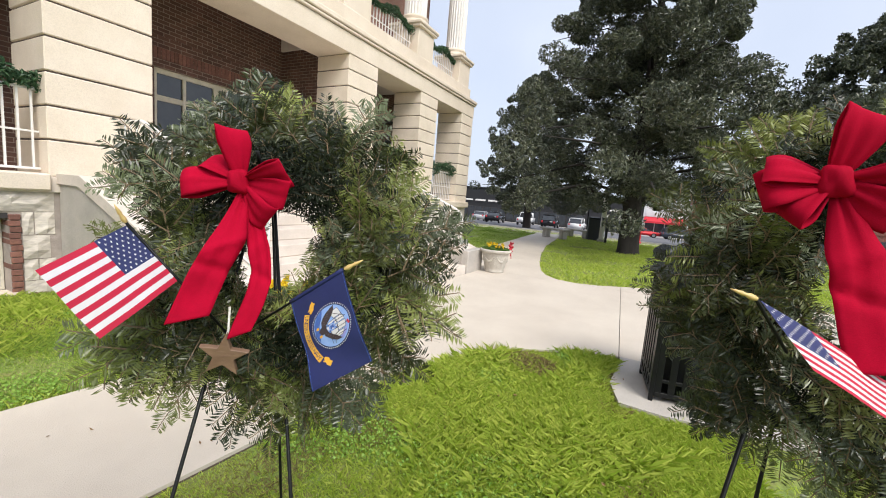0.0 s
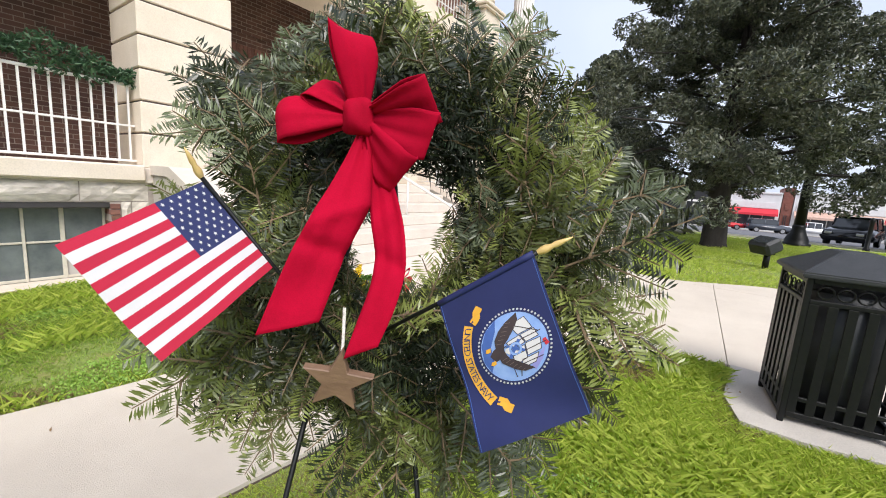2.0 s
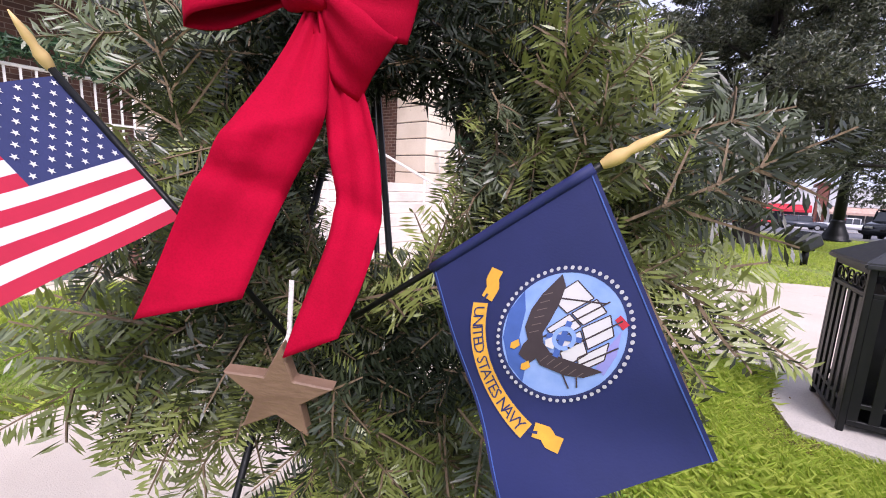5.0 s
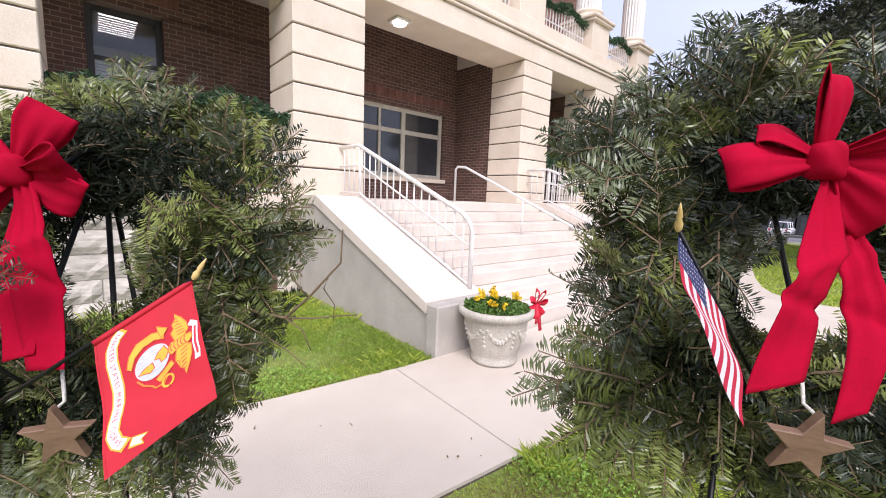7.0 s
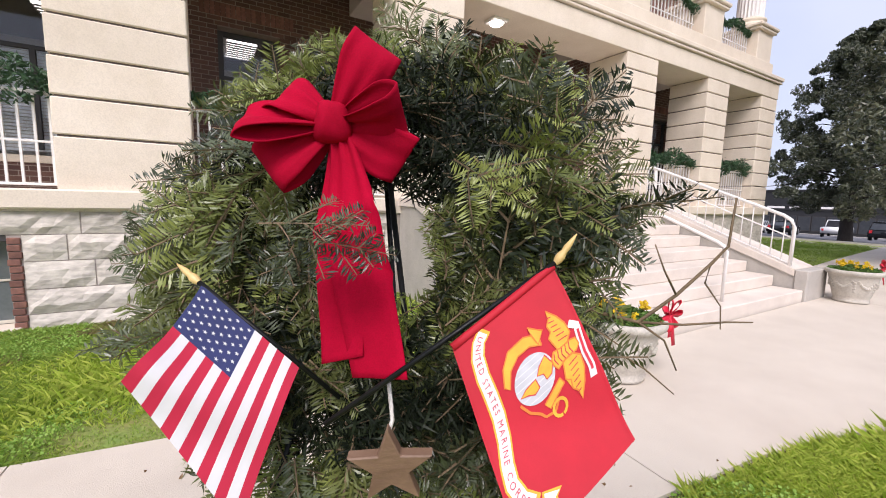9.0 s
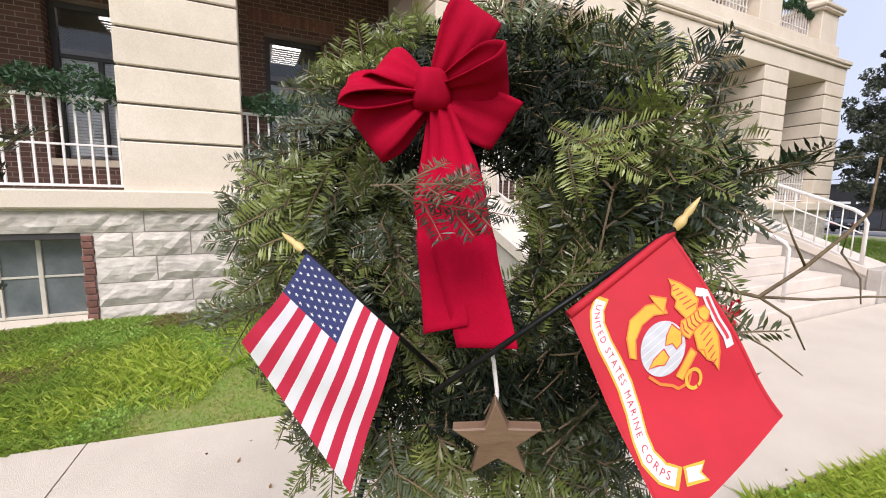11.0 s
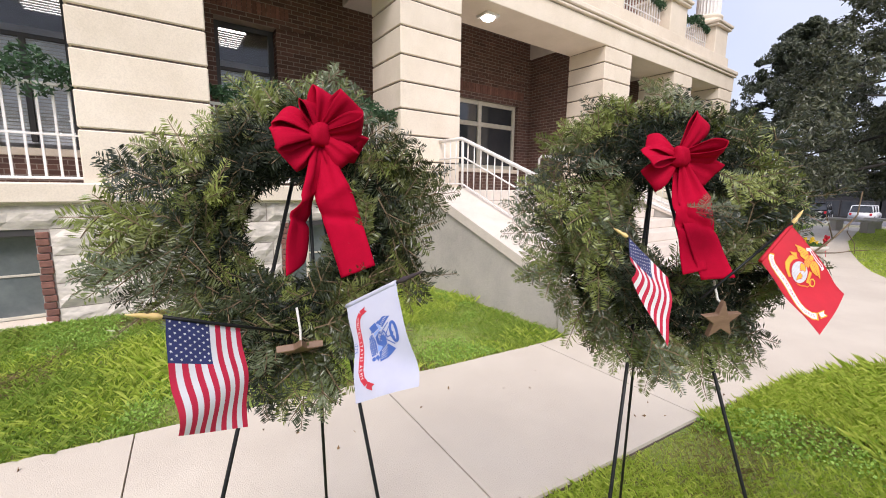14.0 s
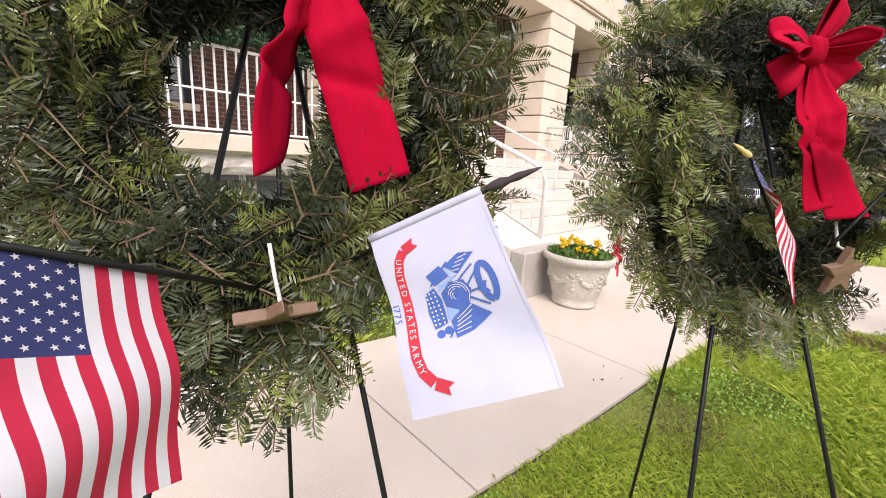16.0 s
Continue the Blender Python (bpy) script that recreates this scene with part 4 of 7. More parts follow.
def sheet(rows, thick=0.0012, bm=None):
    """A strip of cloth over a grid of points, with a little thickness."""
    bm = bm or bmesh.new()
    R = [[Vector(p) for p in r] for r in rows]
    ni, nj = len(R), len(R[0])
    N = [[None] * nj for _ in range(ni)]
    for i in range(ni):
        for j in range(nj):
            du = R[min(i + 1, ni - 1)][j] - R[max(i - 1, 0)][j]
            dv = R[i][min(j + 1, nj - 1)] - R[i][max(j - 1, 0)]
            n = du.cross(dv)
            N[i][j] = n.normalized() if n.length > 1e-9 else Vector((0, 0, 1))
    a = [[bm.verts.new(R[i][j] + N[i][j] * thick / 2) for j in range(nj)] for i in range(ni)]
    b = [[bm.verts.new(R[i][j] - N[i][j] * thick / 2) for j in range(nj)] for i in range(ni)]
    for i in range(ni - 1):
        for j in range(nj - 1):
            bm.faces.new((a[i][j], a[i + 1][j], a[i + 1][j + 1], a[i][j + 1])).smooth = True
            bm.faces.new((b[i][j], b[i][j + 1], b[i + 1][j + 1], b[i + 1][j])).smooth = True
    for i in range(ni - 1):
        bm.faces.new((a[i][0], b[i][0], b[i + 1][0], a[i + 1][0]))
        bm.faces.new((a[i][-1], a[i + 1][-1], b[i + 1][-1], b[i][-1]))
    for j in range(nj - 1):
        bm.faces.new((a[0][j], a[0][j + 1], b[0][j + 1], b[0][j]))
        bm.faces.new((a[-1][j], b[-1][j], b[-1][j + 1], a[-1][j + 1]))
    return bm


def smoothstep(x):
    x = max(0.0, min(1.0, x))
    return x * x * (3 - 2 * x)


def loop_strip(ang, length, tilt, width=0.0635, fat=0.022, lean=0.0, seed=0):
    """One loop of a bow: out along the angle, round, and back to the knot; its width opens away from the knot. Local x right, z up, -y front."""
    rs = random.Random(seed)
    d = Vector((math.cos(ang), 0, math.sin(ang)))
    s = Vector((-math.sin(ang), 0, math.cos(ang)))
    fr = Vector((0, -1, 0))
    wv = (s * math.cos(tilt) + fr * math.sin(tilt)).normalized()
    hv = d.cross(wv).normalized()
    if hv.dot(fr) < 0:
        hv = -hv
    rows = []
    n = 30
    c1, c2 = rs.uniform(0, 6), rs.uniform(-0.2, 0.2)
    for i in range(n + 1):
        f = i / n
        t = f * 2 * math.pi
        u = (1 - math.cos(t)) / 2                        # 0 at the knot, 1 at the tip
        side = 1 if f < 0.5 else -1
        h = side * fat * (u ** 0.6) * (1 - u ** 7) * (1.0 if side > 0 else 0.55)     # two flat layers that meet in a sharp fold
        w = width * (0.30 + 0.70 * min(1.0, u / 0.7) ** 0.9)
        row = []
        for j in range(13):
            g = j / 12 - 0.5
            gather = 0.016 * (1 - u) ** 0.7 * u ** 0.25 * (abs(((g + c2) * 2.6 + c1) % 1.0 - 0.5) - 0.25)    # sharp pleats that run out of the knot
            curl = 0.010 * u * (g * math.cos(c1) + 1.6 * g * g * math.sin(2 * c1)) + 0.003 * math.sin(7 * f + 5 * g + c1)
            row.append(d * (u * length * (1 + 0.10 * g * math.sin(c1)) + 0.004) + wv * (g * w) + hv * (h + gather + curl) + fr * (0.010 + lean * u))
        rows.append(row)
    return rows


def bow(knot, rz, loops, tails, seed, size=1.0, label="red velvet bow with two long tails tied on a wreath"):
    """loops: (angle, length, tilt, lean). tails: world points down the middle of each tail with the width direction at its end."""
    M = Matrix.Translation(knot) @ Matrix.Rotation(radians(rz), 4, "Z")
    b = empty("bow", (0, 0, 0), label, "bow", "wreath bows")
    b.matrix_basis = M
    for k, (a, L, t, ln) in enumerate(loops):
        part("loop", sheet(loop_strip(radians(a), L * size, radians(t), 0.0635 * (0.5 + 0.5 * size), 0.010 + 0.005 * ((k * 7 + seed) % 3), ln, seed + k), 0.0014), M_RED, b, smooth=True)
    kn = bmesh.new()
    bmesh.ops.create_uvsphere(kn, u_segments=28, v_segments=16, radius=1.0)
    for v in kn.verts:
        cr = 1 + 0.05 * math.sin(v.co.z * 4 + v.co.x * 3 + seed)
        sq = (abs(v.co.x) ** 4 + abs(v.co.z) ** 4 + 1e-6) ** 0.25                      # a squarish, wrapped bundle, wider below
        rr = math.hypot(v.co.x, v.co.z) / sq
        fold = 0.003 * math.exp(-((v.co.x * 1.2 - 0.35 * v.co.z + 0.25) / 0.16) ** 2)
        v.co = Vector((v.co.x * rr * 0.022 * cr * (1 - 0.20 * v.co.z), v.co.y * (0.013 + fold) - 0.022 - 0.006 * abs(math.sin(v.co.x * 2.2 + v.co.z * 1.1 + seed)) * max(0.0, -v.co.y), v.co.z * rr * 0.025 * cr)) * (0.45 + 0.55 * size)
    part("knot", kn, M_RED, b, smooth=True)
    Mi = M.inverted()
    rs = random.Random(seed)
    for pts, wdir, fold in tails:
        P = [Vector(p) for p in pts]
        wd = Vector(wdir).normalized()
        rows, n = [], 30
        ph = rs.uniform(0, 6)
        for i in range(n + 1):
            f = i / n
            seg = min(int(f * (len(P) - 1)), len(P) - 2)
            lf = f * (len(P) - 1) - seg
            p0, p1, p2, p3 = P[max(seg - 1, 0)], P[seg], P[seg + 1], P[min(seg + 2, len(P) - 1)]
            c = 0.5 * ((2 * p1) + (p2 - p0) * lf + (2 * p0 - 5 * p1 + 4 * p2 - p3) * lf ** 2 + (3 * p1 - p0 - 3 * p2 + p3) * lf ** 3)
            w = 0.0635 * (0.28 + 0.72 * smoothstep(f / 0.45)) * fold
            tg = (P[-1] - P[0]).normalized()
            nn = wd.cross(tg).normalized()
            row = []
            for j in range(9):
                g = j / 8 - 0.5
                slant = -0.012 * g * smoothstep((f - 0.8) / 0.2)
                crease = 0.008 * math.exp(-((f - 0.62 - 0.08 * g) / 0.03) ** 2) - 0.006 * math.exp(-((f - 0.42 + 0.12 * g) / 0.035) ** 2) + 0.004 * math.sin(f * 9 + g * 2.5 + ph) + 0.004 * (1 - f) * math.sin(g * 14 + ph)
                row.append(Mi @ (c + wd * (g * w) + nn * crease + tg * slant))
            rows.append(row)
        part("tail", sheet(rows, 0.0014), M_RED, b, smooth=True)
    return b


def star_outline(R, r=None, rot=90):
    r = r or R * 0.42
    return [((R if k % 2 == 0 else r) * math.cos(radians(rot + 36 * k)), (R if k % 2 == 0 else r) * math.sin(radians(rot + 36 * k))) for k in range(10)]


def wooden_star(centre, rz, tilt, roll, string, label="small stained wooden star hung on white string", R=0.052):
    s = empty("star_ornament", (0, 0, 0), label, "ornament", "wooden stars")
    M = Matrix.Translation(centre) @ Matrix.Rotation(radians(rz), 4, "Z") @ Matrix.Rotation(radians(tilt), 4, "X") @ Matrix.Rotation(radians(roll), 4, "Y")
    s.matrix_basis = M
    b = bmesh.new()
    pts = star_outline(R)
    f1 = [b.verts.new((x, -0.006, z)) for x, z in pts]
    f2 = [b.verts.new((x, 0.006, z)) for x, z in pts]
    b.faces.new(f1)
    b.faces.new(f2[::-1])
    for i in range(10):
        b.faces.new((f1[i], f2[i], f2[(i + 1) % 10], f1[(i + 1) % 10]))
    bmesh.ops.recalc_face_normals(b, faces=b.faces)
    bmesh.ops.bevel(b, geom=b.edges[:], offset=0.0012, segments=1, affect="EDGES")
    part("star", b, M_WOOD, s)
    Mi = M.inverted()
    part("string", tube([(0, 0, R - 0.008), Mi @ (Vector(centre) + Vector(string) * 0.5 + Vector((0.003, 0, 0.0))), Mi @ (Vector(centre) + Vector(string))], 0.0022, 6), M_STRING, s, "white cotton string")


# ---- small stick flags ----
def cloth_map(A, H, Fv, ripple, nrm_sign=1.0, sag=0.0, phase=0.0):
    """Where (u along the fly, v down the hoist), both 0 to 1, lies on a waving flag, and the way it faces."""
    A, H, Fv = Vector(A), Vector(H), Vector(Fv)
    n = H.cross(Fv).normalized() * nrm_sign

    def at(u, v, off=0.0):
        wave = ripple * u * (math.sin(u * 5.0 + v * 2.0 + phase) + 0.35 * math.sin(u * 11 + v * 5 + phase * 2))
        return A + Fv * u + H * v + n * (wave + off) + Vector((0, 0, -1)) * sag * u * u * (0.5 - v)
    return at


def patch(at, outline, off, bm=None, mi=0):
    """A printed shape on the cloth, from a (u, v) outline; large ones are cut up so that they follow its waves."""
    bm = bm or bmesh.new()
    us, vs = [u for u, _ in outline], [v for _, v in outline]
    if max(max(us) - min(us), max(vs) - min(vs)) < 0.07:
        try:
            bm.faces.new([bm.verts.new(at(u, v, off)) for u, v in outline]).material_index = mi
        except ValueError:
            pass
        return bm
    t = bmesh.new()
    try:
        t.faces.new([t.verts.new((u, v, 0)) for u, v in outline])
    except ValueError:
        t.free()
        return bm
    bmesh.ops.triangulate(t, faces=t.faces[:])
    for _ in range(3):
        long = [e for e in t.edges if e.calc_length() > 0.06]
        if not long:
            break
        bmesh.ops.subdivide_edges(t, edges=long, cuts=1)
        bmesh.ops.triangulate(t, faces=t.faces[:])
    for v in t.verts:
        v.co = at(v.co.x, v.co.y, off)
    t.verts.index_update()
    return merge(bm, t)


def cells(at, rects, nu, off, bm=None):
    bm = bm or bmesh.new()
    for (u0, u1, v0, v1, mi) in rects:
        n = max(1, int(nu * (u1 - u0) + 0.5))
        for k in range(n):
            a, b = u0 + (u1 - u0) * k / n, u0 + (u1 - u0) * (k + 1) / n
            m = max(1, int((v1 - v0) * 12 + 0.5))
            for q in range(m):
                c, d = v0 + (v1 - v0) * q / m, v0 + (v1 - v0) * (q + 1) / m
                f = bm.faces.new([bm.verts.new(at(*uv, off)) for uv in ((a, c), (b, c), (b, d), (a, d))])
                f.material_index, f.smooth = mi, True
    bmesh.ops.remove_doubles(bm, verts=bm.verts, dist=1e-6)
    return bm


def letters(text, size):
    """The outline faces of a line of letters, one list of (x, y) polygons per letter, with its advance."""
    cu = bpy.data.curves.new("letters", "FONT")
    cu.body, cu.size, cu.resolution_u = text, size, 2
    ob = new("letters", cu)
    dg = bpy.context.evaluated_depsgraph_get()
    me = ob.evaluated_get(dg).to_mesh()
    polys = [[(me.vertices[i].co.x, me.vertices[i].co.y) for i in p.vertices] for p in me.polygons]
    wid = max((v.co.x for v in me.vertices), default=0)
    ob.evaluated_get(dg).to_mesh_clear()
    bpy.data.objects.remove(ob)
    bpy.data.curves.remove(cu)
    return polys, wid


def text_on_arc(at, text, path, size, off, aspect, bm=None):
    """Letters set one by one along a (u, v) path; aspect turns fly lengths into hoist lengths."""
    bm = bm or bmesh.new()
    P = [Vector((u * aspect, v)) for u, v in path]
    lens = [0.0]
    for a, b in zip(P, P[1:]):
        lens.append(lens[-1] + (b - a).length)
    adv, items = 0.0, []
    for ch in text:
        if ch == " ":
            adv += size * 0.42
            continue
        polys, wid = letters(ch, size)
        items.append((polys, adv, wid))
        adv += wid + size * 0.13
    k = (lens[-1] / adv)
    for polys, a, wid in items:
        s = (a + wid / 2) * k
        i = max(j for j in range(len(lens) - 1) if lens[j] <= s + 1e-9)
        f = (s - lens[i]) / (lens[i + 1] - lens[i])
        c = P[i].lerp(P[i + 1], f)
        a0, a1 = P[max(i - 1, 0)], P[min(i + 2, len(P) - 1)]
        d = (a1 - a0).normalized()
        up = Vector((d.y, -d.x))
        for poly in polys:
            pts = []
            for x, y in poly:
                q = c + d * (x - wid / 2) + up * (y - size * 0.34)
                pts.append((q.x / aspect, q.y))
            patch(at, pts, off, bm=bm)
    return bm


def stick(A, B, tip, base, parent, finial_mat, r=0.0026):
    A, tip, base = Vector(A), Vector(tip), Vector(base)
    part("stick", tube([base, A.lerp(tip, 0.15)], r, 8), M_BLACK, parent, "black wooden stick")
    d = (tip - A).normalized()
    pts = [A.lerp(tip, f) for f in (0.1, 0.22, 0.34, 0.48, 0.6, 0.8, 1.0)]
    rad = (0.0027, 0.0042, 0.0045, 0.0027, 0.0034, 0.0022, 0.0005)
    b = bmesh.new()
    s = d.cross(Vector((0.3, 0.5, 0.8))).normalized()
    u = s.cross(d)
    rings = [[b.verts.new(p + q * (math.cos(k * math.pi / 5) * s + math.sin(k * math.pi / 5) * u)) for k in range(10)] for p, q in zip(pts, rad)]
    for R0, R1 in zip(rings, rings[1:]):
        for k in range(10):
            b.faces.new((R0[k], R0[(k + 1) % 10], R1[(k + 1) % 10], R1[k])).smooth = True
    b.faces.new(rings[-1])
    part("finial", b, finial_mat, parent, "pointed gold finial")


def us_flag(A, H, Fv, tip, base, ripple, sign, phase=0.0, sag=0.0, label="small American flag on a black stick stuck in a wreath"):
    fl = empty("us_flag", (0, 0, 0), label, "flag", "stick flags")
    at = cloth_map(A, H, Fv, ripple, sign, sag, phase)
    rects = []
    for k in range(13):
        v0, v1 = k / 13, (k + 1) / 13
        rects.append((0.4 if k < 7 else 0.0, 1.0, v0, v1, k % 2))
    rects.append((0.0, 0.4, 0.0, 7 / 13, 2))
    part("cloth", cells(at, rects, 26, 0.0), [M_FRED, M_FWHITE, M_FBLUE], fl)
    R = 0.022
    for row in range(9):
        for col in range(6 if row % 2 == 0 else 5):
            cu = 0.4 * ((col + (0.5 if row % 2 == 0 else 1.0)) / 6)
            cv = (7 / 13) * (row + 0.7) / 9.4
            b = bmesh.new()
            for off in (0.0006, -0.0006):
                patch(at, [(cu + x / 1.5, cv - z) for x, z in star_outline(R, R * 0.4)], off, bm=b)
            part("star", b, M_FWHITE, fl)
    stick(A, None, tip, base, fl, M_GOLD)
    return fl


def plain_flag(name, A, H, Fv, tip, base, ripple, sign, mat, label, phase=0.0, sag=0.0, finial=None):
    fl = empty(name, (0, 0, 0), label, "flag", "stick flags")
    at = cloth_map(A, H, Fv, ripple, sign, sag, phase)
    part("cloth", cells(at, [(0, 1, 0, 1, 0)], 30, 0.0), mat, fl)
    part("sleeve", tube([at(-0.004, v) for v in [k / 8 for k in range(9)]], 0.0038, 8), mat, fl)
    for v0 in (0.02, 0.98):
        part("stitching", band_part(at, [(k / 30, v0) for k in range(31)], 0.006, 0.0006), M_PBLUE if mat is M_NAVY else mat, fl)
    stick(A, None, tip, base, fl, finial or M_GOLD)
    return fl, at


def disc(cu, cv, r, n=40, asp=1.5, a0=0.0, a1=360.0):
    return [(cu + r * math.cos(radians(a0 + (a1 - a0) * k / n)) / asp, cv + r * math.sin(radians(a0 + (a1 - a0) * k / n))) for k in range(n)]


def band(path, w, asp=1.5):
    """A ribbon outline along a (u, v) path."""
    P = [Vector((u * asp, v)) for u, v in path]
    L, R = [], []
    for i, p in enumerate(P):
        d = (P[min(i + 1, len(P) - 1)] - P[max(i - 1, 0)]).normalized()
        nn = Vector((-d.y, d.x)) * w / 2
        L.append(((p + nn).x / asp, (p + nn).y))
        R.append(((p - nn).x / asp, (p - nn).y))
    return L, R


def band_part(at, path, w, off, bm=None, asp=1.5):
    L, R = band(path, w, asp)
    bm = bm or bmesh.new()
    for i in range(len(L) - 1):
        patch(at, [L[i], L[i + 1], R[i + 1], R[i]], off, bm=bm)
    bmesh.ops.remove_doubles(bm, verts=bm.verts, dist=1e-6)
    return bm


def arc(cu, cv, r, a0, a1, n=24, asp=1.5):
    return [(cu + r * math.cos(radians(a0 + (a1 - a0) * k / n)) / asp, cv + r * math.sin(radians(a0 + (a1 - a0) * k / n))) for k in range(n + 1)]


def fan(at, cu, cv, shapes, off, mat, parent, name):
    b = bmesh.new()
    for s in shapes:
        patch(at, [(cu + x / 1.5, cv + y) for x, y in s], off, bm=b)
    part(name, b, mat, parent)


# the four wreaths, from the entrance end to the far end
W1, W3, W4, W0 = (1.003, 1.716, 1.408), (0.258, 2.424, 1.374), (-0.475, 2.762, 1.372), (1.27, 0.68, 1.48)
wreath(W1, -54, -12, 3, "round fir wreath with shaggy sprigs on an easel", strays=((150, 0.9), (204, 1.3), (210, 1.2), (217, 1.3), (224, 1.2), (345, 1.3), (0, 1.2), (12, 1.3), (28, 1.2), (85, 1.5), (100, 1.5), (110, 1.6), (120, 1.5), (130, 1.5), (140, 1.4), (147, 1.3), (70, 1.4), (50, 1.4), (325, 1.3), (315, 1.1), (235, 0.9), (255, 0.9), (270, 0.9), (290, 0.9), (305, 0.9)), ring=(0.170, 0.186), tube_r=0.092, n=300, size=0.95)
w3 = wreath(W3, -38, -13, 5, "dense round fir wreath with bare twigs at its rim", strays=((15, 1.0), (30, 1.0), (45, 1.1), (60, 1.1), (95, 1.1), (75, 1.1), (115, 1.0), (135, 0.9), (300, 0.9), (240, 0.8), (262, 0.8), (280, 0.8), (200, 0.8), (170, 0.9), (185, 0.8)), ring=(0.160, 0.178), tube_r=0.097, size=0.86, n=310)
wreath(W4, -34, -12, 8, "loose fir wreath with long low sprays on an easel", strays=((175, 1.3), (190, 1.3), (198, 1.3), (205, 1.2), (185, 1.2), (285, 1.2), (290, 1.2), (70, 1.1), (85, 1.2), (105, 1.2), (120, 1.1), (160, 1.1), (145, 1.1), (250, 0.8), (268, 0.9), (310, 0.8), (20, 0.8)), ring=(0.150, 0.155), tube_r=0.068, size=0.84, n=215)
wreath(W0, -95, -10, 12, "dark round fir wreath on a black easel", strays=((100, 1.2), (120, 1.2), (200, 1.1), (160, 1.1), (225, 0.7), (240, 0.6), (255, 0.7), (270, 0.6), (285, 0.7), (300, 0.6)), ring=(0.165, 0.18), size=0.85, n=290)
easel((1.05, 1.81, 1.64), (0.43, 1.66), (0.80, 1.30), (1.20, 1.86))
easel((0.28, 2.474, 1.56), (-0.248, 2.268), (0.258, 1.92), (0.453, 2.583))
easel((-0.413, 2.84, 1.58), (-0.90, 2.58), (-0.309, 2.36), (-0.355, 2.93))
easel((1.34, 0.75, 1.65), (0.88, 1.05), (0.85, 0.42), (1.52, 0.74))

for k, (p, d, rl) in enumerate((((0.112, 2.320, 1.425), (0.085, -0.065, 0.005), 0.4), ((0.135, 2.315, 1.415), (0.085, -0.07, -0.012), 1.0))):   # a spray across the tail of the bow
    o = new("long_sprig", LONG[1])
    o.parent = w3
    o.matrix_basis = w3.matrix_basis.inverted() @ turned(p, d, rl, 0.5)

# bare twigs at the rim of the dense wreath
tw = empty("bare_twig", (0, 0, 0), "bare brown twig sticking out of a wreath", "twig", "bare twigs")
tw.matrix_basis = Matrix.Translation((0.425, 2.245, 1.335)) @ Matrix.Scale(0.74, 4)
for pts, r in (([(0, 0, 0), (0.05, -0.045, -0.012), (0.085, -0.075, 0.03), (0.115, -0.10, 0.075), (0.135, -0.11, 0.10), (0.138, -0.112, 0.165)], 0.0032), ([(0.05, -0.045, -0.012), (0.09, -0.085, -0.010), (0.13, -0.12, -0.002), (0.155, -0.14, 0.0)], 0.0022), ([(0.05, -0.045, -0.012), (0.075, -0.07, -0.035), (0.085, -0.085, -0.075)], 0.0020),
               ([(0.02, -0.02, -0.05), (0.05, -0.06, -0.075), (0.075, -0.09, -0.105)], 0.0018), ([(0.115, -0.10, 0.075), (0.105, -0.10, 0.05), (0.12, -0.115, 0.02), (0.115, -0.12, -0.01)], 0.0016), ([(0.085, -0.075, 0.03), (0.06, -0.07, 0.065), (0.05, -0.06, 0.10)], 0.0018)):
    part("twig", tube(pts, r, 6, taper=(1, 0.5)), M_STEM, tw)

bow((0.912, 1.716, 1.566), -61, [(97, 0.112, 48, 0.02), (150, 0.085, 55, -0.005), (186, 0.118, 22, 0.02), (14, 0.112, 35, 0.02), (-12, 0.11, 12, 0.015), (-48, 0.105, 20, 0.01)],
    [([(0.905, 1.70, 1.555), (0.872, 1.695, 1.47), (0.835, 1.70, 1.40), (0.803, 1.710, 1.318)], (0.053, -0.032, 0.0), 1.0),
     ([(0.905, 1.698, 1.555), (0.912, 1.675, 1.47), (0.902, 1.65, 1.38), (0.862, 1.652, 1.288)], (0.035, -0.045, 0.005), 0.62)], 21, 0.82)
bow((0.199, 2.392, 1.522), -32, [(60, 0.128, 14, 0.0), (158, 0.095, 40, -0.01), (184, 0.118, 58, 0.03), (218, 0.118, 10, 0.012), (8, 0.104, 52, 0.025), (-27, 0.118, 16, 0.012)],
    [([(0.196, 2.375, 1.52), (0.200, 2.352, 1.45), (0.202, 2.332, 1.38), (0.207, 2.292, 1.285)], (0.046, -0.050, -0.004), 0.95),
     ([(0.196, 2.385, 1.52), (0.190, 2.365, 1.44), (0.186, 2.345, 1.37), (0.183, 2.325, 1.295)], (0.05, -0.04, 0.0), 0.7)], 31, 0.66)
bow((-0.432, 2.706, 1.542), -12, [(78, 0.105, 30, 0.0), (48, 0.115, 22, 0.015), (112, 0.085, 55, 0.0), (12, 0.10, 48, 0.03), (-18, 0.105, 28, 0.01), (187, 0.105, 40, 0.025), (158, 0.10, 55, 0.0), (218, 0.10, 22, 0.01), (-45, 0.09, 25, 0.02)],
    [([(-0.434, 2.695, 1.53), (-0.455, 2.680, 1.46), (-0.478, 2.672, 1.39), (-0.492, 2.668, 1.315)], (0.03, 0.028, 0.0), 0.85),
     ([(-0.430, 2.693, 1.53), (-0.425, 2.672, 1.46), (-0.410, 2.655, 1.39), (-0.392, 2.636, 1.305)], (0.045, -0.02, 0.008), 1.0)], 41, 0.68)
